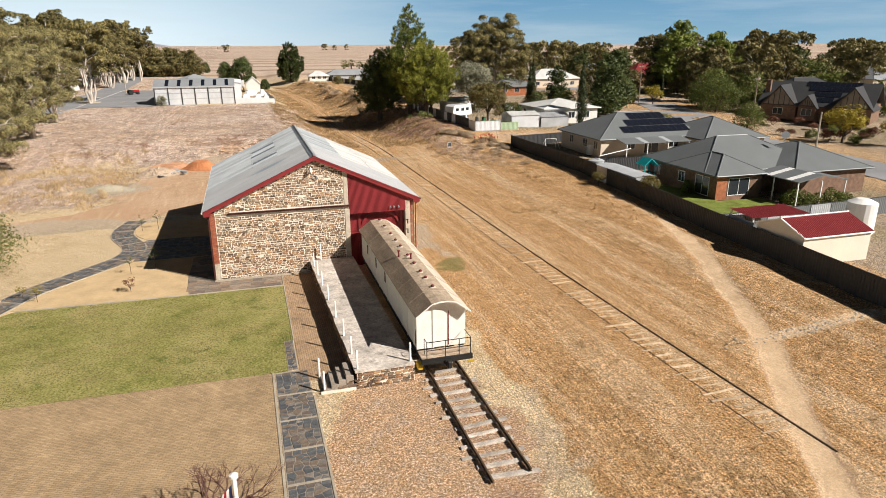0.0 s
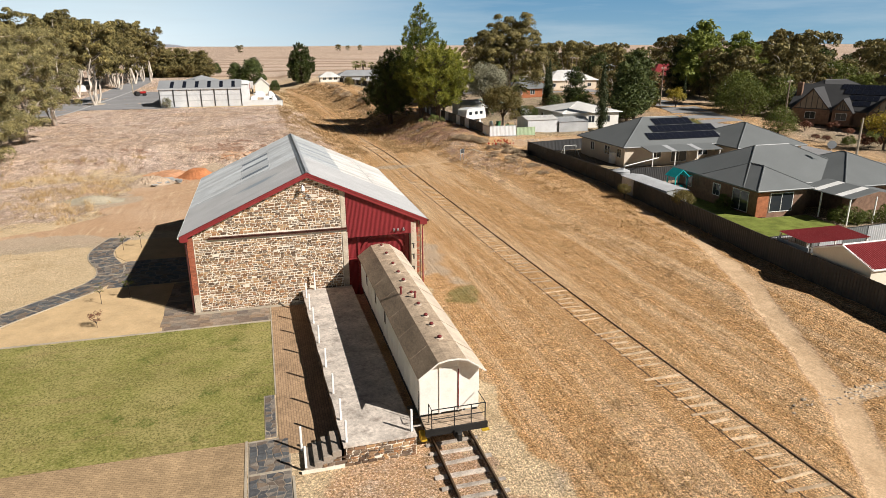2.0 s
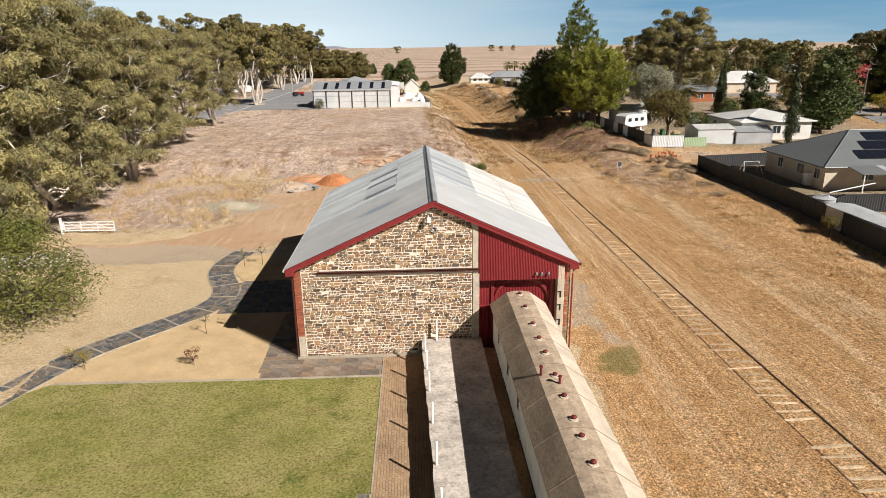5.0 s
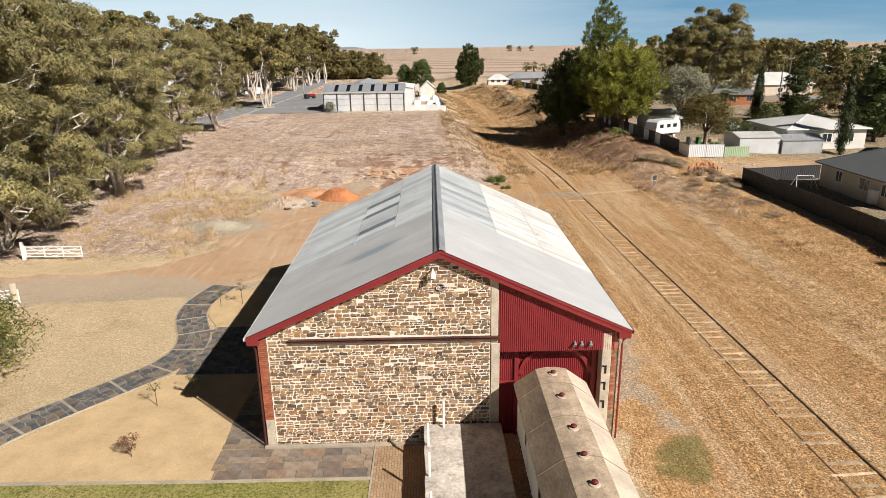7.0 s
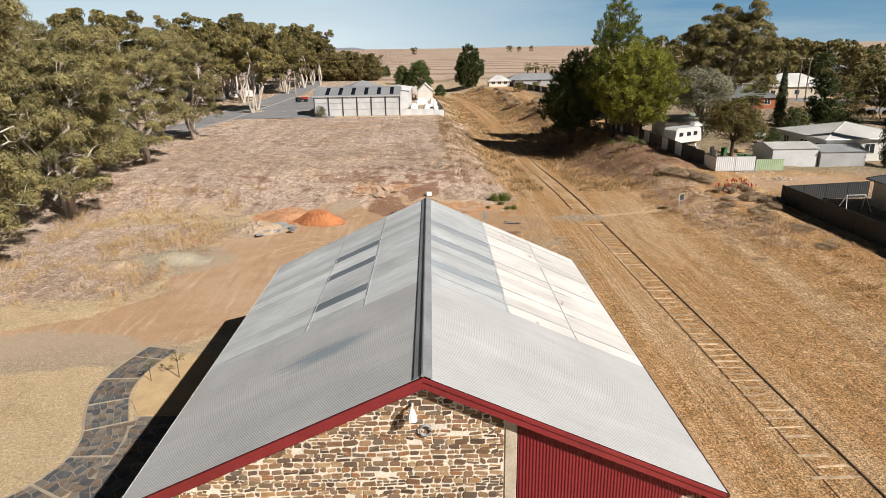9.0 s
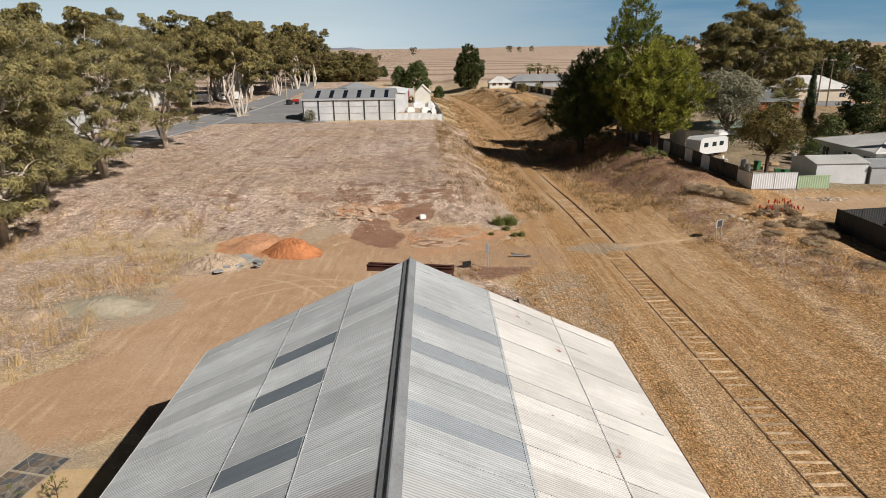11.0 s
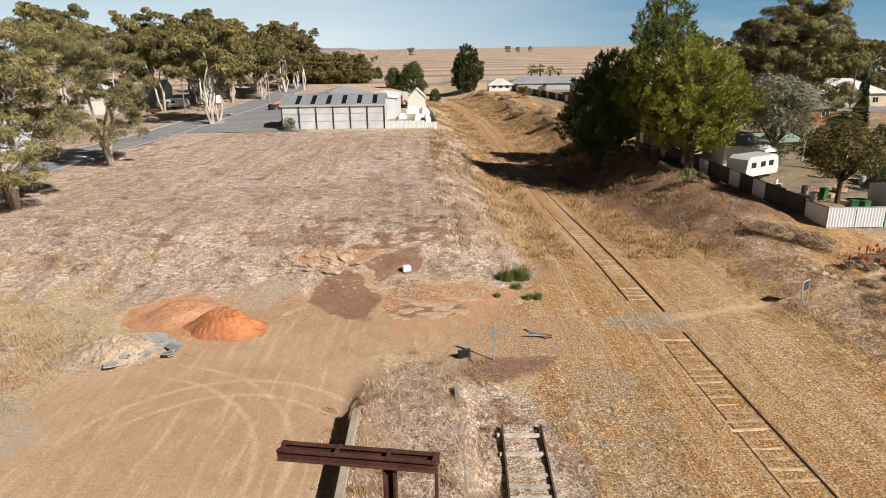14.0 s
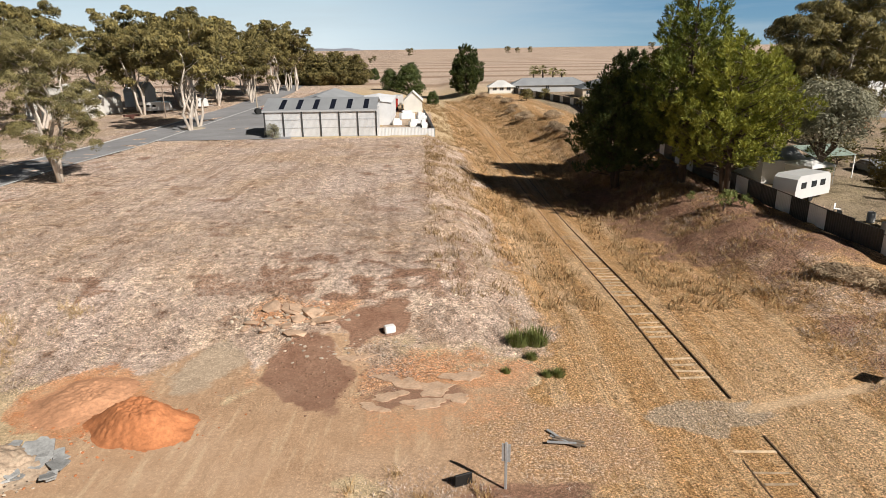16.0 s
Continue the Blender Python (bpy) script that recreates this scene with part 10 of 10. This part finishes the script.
# palm
def make_palm(seed, H):
    rs = np.random.RandomState(seed)
    g = Geo()
    g.tube([(0, 0, -0.1), (0.1, 0, H * 0.5), (0, 0, H * 0.8)], [0.32, 0.26, 0.3], 10)
    q = []
    for i in range(46):
        a = rs.uniform(0, 6.28)
        el = rs.uniform(-0.9, 1.2)
        L_ = rs.uniform(1.3, 1.9)
        d = np.array([math.cos(a) * math.cos(el), math.sin(a) * math.cos(el), math.sin(el)])
        side = np.cross(d, [0, 0, 1.0])
        side /= np.linalg.norm(side)
        base = np.array([0, 0, H * 0.8])
        for k in range(9):
            t = -0.9 + 1.8 * k / 8
            dd = d * math.cos(t) + side * math.sin(t)
            hub = base + d * L_ * 0.5
            tip = hub + dd * L_ * 0.6 + np.array([0, 0, -0.25])
            w = side * 0.05 + np.array([0, 0, 0.03])
            q += [hub - w, hub + w, tip + w * 0.4, tip - w * 0.4]
    return g.mesh("palm_trunk", "bark_dark", True), array_mesh("palm_fronds", np.array(q), 4, "leaf_palm")


PALM = make_palm(3, 6.6)
plant("palm_tree", PALM, 46.8, 80.6, "fan palm with shaggy trunk", rz=0, sc=1.22)
for x, y, s in ((41, 262, 1.2), (44.5, 264, 1.2), (48, 262, 1.1), (52, 266, 1.0)):
    plant("palm_tree", PALM, x, y, "distant palm among houses", rz=x * 40 % 360, sc=s, group="far palms")
# wooded streets farther off
FAR = [make_gum(81, 12, 6.0, 0.2, 0.6, 0.5, "leaf_gum_far", stems=2, clump=1.5, low=0.2, boughs=7, far=True), make_round(82, 9, 5.5, "leaf_pine_dark", 0.5, 1300, 0.1, clumps=46, low=True), make_round(83, 8, 5.0, "leaf_gum_far", 0.5, 1300, 0.12, clumps=46, low=True), make_round(84, 8, 5.0, "leaf_bright", 0.5, 1300, 0.12, clumps=46, low=True)]
rt = random.Random(19)
n = 0
while n < 190:
    a, r = rt.uniform(0.30, 1.13), rt.uniform(150, 430)
    x, y = r * math.sin(a), -40 + r * math.cos(a)
    if min(math.hypot(x - p[0], y - p[1]) for p in ((97, 163), (134, 165), (156, 156), (124, 78), (142, 64), (92, 176), (187, 115), (104, 260))) < 13:
        continue
    if dist_line(np.array(x), np.array(y), STREET) < 7 or dist_line(np.array(x), np.array(y), CROSS) < 7 or dist_line(np.array(x), np.array(y), [(60, 95), (97, 160)]) < 10 or x < 62 or (x < 110 and y < 75):
        continue
    k = rt.choice((0, 0, 0, 1, 2, 2, 2, 3)) if n % 9 else 3
    plant("town_tree", FAR[k], x, y, "distant tree among the town houses", rz=rt.uniform(0, 360), sc=rt.uniform(0.6, 1.1) + 0.35 * (r > 260), group="town trees")
    n += 1
rt = random.Random(23)
n = 0
while n < 36:
    x, y = rt.uniform(66, 125), rt.uniform(86, 190)
    if dist_line(np.array(x), np.array(y), STREET) < 6.5 or min(math.hypot(x - p[0], y - p[1]) for p in ((110, 195), (134, 165), (92, 176), (64, 125), (70, 155), (53, 68))) < 9:
        continue
    if dist_line(np.array(x), np.array(y), [(50, 75), (97, 160)]) < 10 or dist_line(np.array(x), np.array(y), CROSS) < 7 or math.hypot(x - 70, y - 132) < 10:
        continue
    plant("garden_tree", FAR[rt.choice((0, 1, 2, 2, 3))], x, y, "leafy garden tree between town houses", rz=rt.uniform(0, 360), sc=rt.uniform(0.4, 0.8), group="trees between town houses")
    n += 1
for x, y, s in ((30, 205, 0.45), (36, 210, 0.4), (47, 192, 0.5), (51, 186, 0.5), (40, 180, 0.35), (43, 158, 0.5), (38, 150, 0.5), (40, 128, 0.7), (44, 118, 0.8), (38, 112, 0.6), (60, 92, 0.5), (57, 86, 0.45), (50, 95, 0.5), (47.5, 80, 0.28), (50, 82.5, 0.3), (52.6, 81, 0.26), (55, 83.5, 0.3), (44.6, 77, 0.25), (45.6, 70.5, 0.3), (49.0, 77.2, 0.26), (60.5, 98, 0.35), (43, 88, 0.4)):
    plant("garden_tree", FAR[1 if int(x) % 2 else 2], x, y, "dark green garden tree behind fences", rz=x * 53 % 360, sc=s, group="garden trees behind fences")
for x, y, s in ((-150, 1150, 1.0), (-60, 820, 0.5), (-110, 900, 0.9), (180, 1500, 1.2), (205, 1520, 1.0), (230, 1500, 1.1), (-30, 1300, 1.2), (-380, 1600, 1.4), (-330, 1500, 1.1), (500, 1500, 1.3), (-55, 700, 0.45)):
    plant("paddock_tree", FAR[0], x, y, "lone distant paddock tree", rz=x % 360, sc=s, group="paddock trees")
# the haze of distance is put into the hills' blue-grey colour
surf("far_hill", (0.23, 0.24, 0.27), var=0.15, s1=0.01, s2=0.05, bump=0)
g = Geo()
vs, m = [], 60
for i in range(m + 1):
    t = i / m
    x = -1700 + 1900 * t
    vs += [(x, 4300 - 200 * t, 0), (x, 4400 - 200 * t, max(1.0, 36 * math.sin(math.pi * min(1, t * 1.15)) ** 1.5 * (0.8 + 0.2 * math.sin(t * 23)) + 4 * math.sin(t * 51)))]
g.add(vs, [(2 * i, 2 * i + 2, 2 * i + 3, 2 * i + 1) for i in range(m)])
solid("backdrop", g, "far_hill", "low blue-grey hills on the horizon", "hills", kind="structure")

# ---- dry grass and weeds ----
rs = np.random.RandomState(101)


def tufts(name, n, xr, yr, dens, h, w, per, spread, mat, label, lean=0.9, lie=None):
    px, py = rs.uniform(*xr, n), rs.uniform(*yr, n)
    k = rs.random(n) < dens(px, py)
    px, py = px[k], py[k]
    sc = rs.uniform(0.5, 1.4, len(px))
    bx = np.repeat(px, per) + rs.normal(size=len(px) * per) * spread
    by = np.repeat(py, per) + rs.normal(size=len(px) * per) * spread
    return blades(name, bx, by, base_height(bx, by) - 0.03, h * np.repeat(sc, per), w, mat, label, "grass", rs, lean, lie)


def d_field(x, y):
    b, m, wd, rd, gr, st, bn, gg, tn, pp = zones(x, y)[:10]
    return np.clip(wd * (0.75 + 0.5 * lattice_noise(x, y, 4, 6)) * (1 - b) * (1 - rd) * (1 - bn) * (1 - gg), 0, 1) * (y > 47) * (x < 12)


tufts("weeds", 15000, (-36, 12), (47, 134), d_field, 0.13, 0.028, 9, 0.2, "weed_grey", "dry grey-brown weeds lying over the field", 2.6, (8, 40))
tufts("weeds", 9000, (-36, 9), (50, 78), d_field, 0.20, 0.017, 10, 0.24, "weed_grey", "tangled dry weed stalks on the rise", 3.2)


def d_west(x, y):
    return np.clip(0.3 + 0.9 * lattice_noise(x, y, 3, 2), 0, 1) * (x < -19 - np.clip((y - 26) * -0.5, -8, 2) * 0.2) * (y > 25.5) * (1 - zones(x, y)[0])


tufts("tall_grass", 1000, (-36, -16), (25, 58), d_west, 0.66, 0.022, 20, 0.24, "straw_pale", "tall straw-coloured grass under the gums", 0.8)


def d_bank(x, y):
    d = x - track_x(y)
    d = d - 4.5 * (1 - sstep(28, 50, y))
    return np.clip(sstep(7.0, 9.0, d) * (1 - sstep(14.5, 17, d)) * (0.8 + 0.5 * lattice_noise(x, y, 3, 9)), 0, 1) * (y > 4)


tufts("bank_grass", 6000, (20, 34), (4, 118), d_bank, 0.24, 0.022, 14, 0.24, "straw_gold", "matted golden grass on the bank", 1.9)
tufts("weeds", 4200, (20, 34), (34, 118), d_bank, 0.22, 0.02, 12, 0.24, "weed_grey", "dry grey weeds on the bank", 2.4)
tufts("weeds", 3500, (-37, -16), (25, 50), lambda x, y: 0.8 * (1 - zones(x, y)[0]) * (x < -17), 0.15, 0.02, 10, 0.22, "weed_grey", "dry grey weeds under the gums", 2.4)


def d_pad(x, y):
    b, m, wd, rd, gr, st, bn, gg, tn, pp = zones(x, y)[:10]
    return np.clip(wd * 1.2, 0, 1) * (y < 44) * (y > 18) * np.where(np.abs(x - 5.4) > 1.2, 1.0, 0.12)


tufts("weeds", 3600, (-3, 8.5), (18.5, 43), d_pad, 0.12, 0.02, 14, 0.18, "weed_grey", "dry weeds on the old rear platform", 2.2)
tufts("weeds", 420, (-3, 8.5), (18.5, 43), d_pad, 0.36, 0.02, 16, 0.16, "straw_gold", "golden grass clumps on the old rear platform", 0.9)


def d_mown(x, y):
    b, m, wd, rd, gr, st, bn, gg, tn, pp = zones(x, y)[:10]
    rows_ = lattice_noise(x * 1.0, y * 0.06, 0.55, 12) + 0.6 * lattice_noise(x, y * 0.25, 1.6, 13)
    return np.clip((0.35 + 0.7 * rows_) * m * (1 - b) * (1 - np.clip(pp * 1.5, 0, 1)), 0, 1) * (np.abs(x - track_x(y) - 0.835) > 0.25)


tufts("mown_straw", 60000, (6.5, 33), (-32, 60), d_mown, 0.06, 0.02, 7, 0.11, "straw_gold", "short mown straw lying in rows", 3.6, (90, 30))


def d_cut(x, y):
    d = x - track_x(y)
    return np.clip((np.abs(d) > 2.0) * (np.abs(d) < 13) * (0.5 + 0.5 * lattice_noise(x, y, 3, 14)), 0, 1)


tufts("cutting_grass", 26000, (0, 34), (58, 235), d_cut, 0.40, 0.035, 8, 0.25, "straw", "dry grass along the cutting", 1.1)


def d_near(x, y):
    return np.clip((-0.05 + 0.5 * lattice_noise(x, y, 1.4, 15)), 0, 1) * ~((x > 3.1) & (x < 5.5))


tufts("short_grass", 8000, (-2.1, 9), (-32, -17.9), d_near, 0.09, 0.02, 6, 0.12, "straw", "sparse short dry grass before the platform", 1.6)


def d_pale(x, y):
    b = zones(x, y)[0]
    return np.clip(0.5 + 0.5 * lattice_noise(x, y, 2.0, 16), 0, 1) * (1 - b) * ~in_poly(x, y, LAWN) * (dist_line(x, y, WIND) > 1.0) * ((x < -16.5) | (y > 18.8)) * (y > -14)


tufts("short_grass", 10000, (-36, -14), (-14, 26), d_pale, 0.06, 0.02, 6, 0.12, "straw_pale", "short bleached grass beside the path", 1.8)
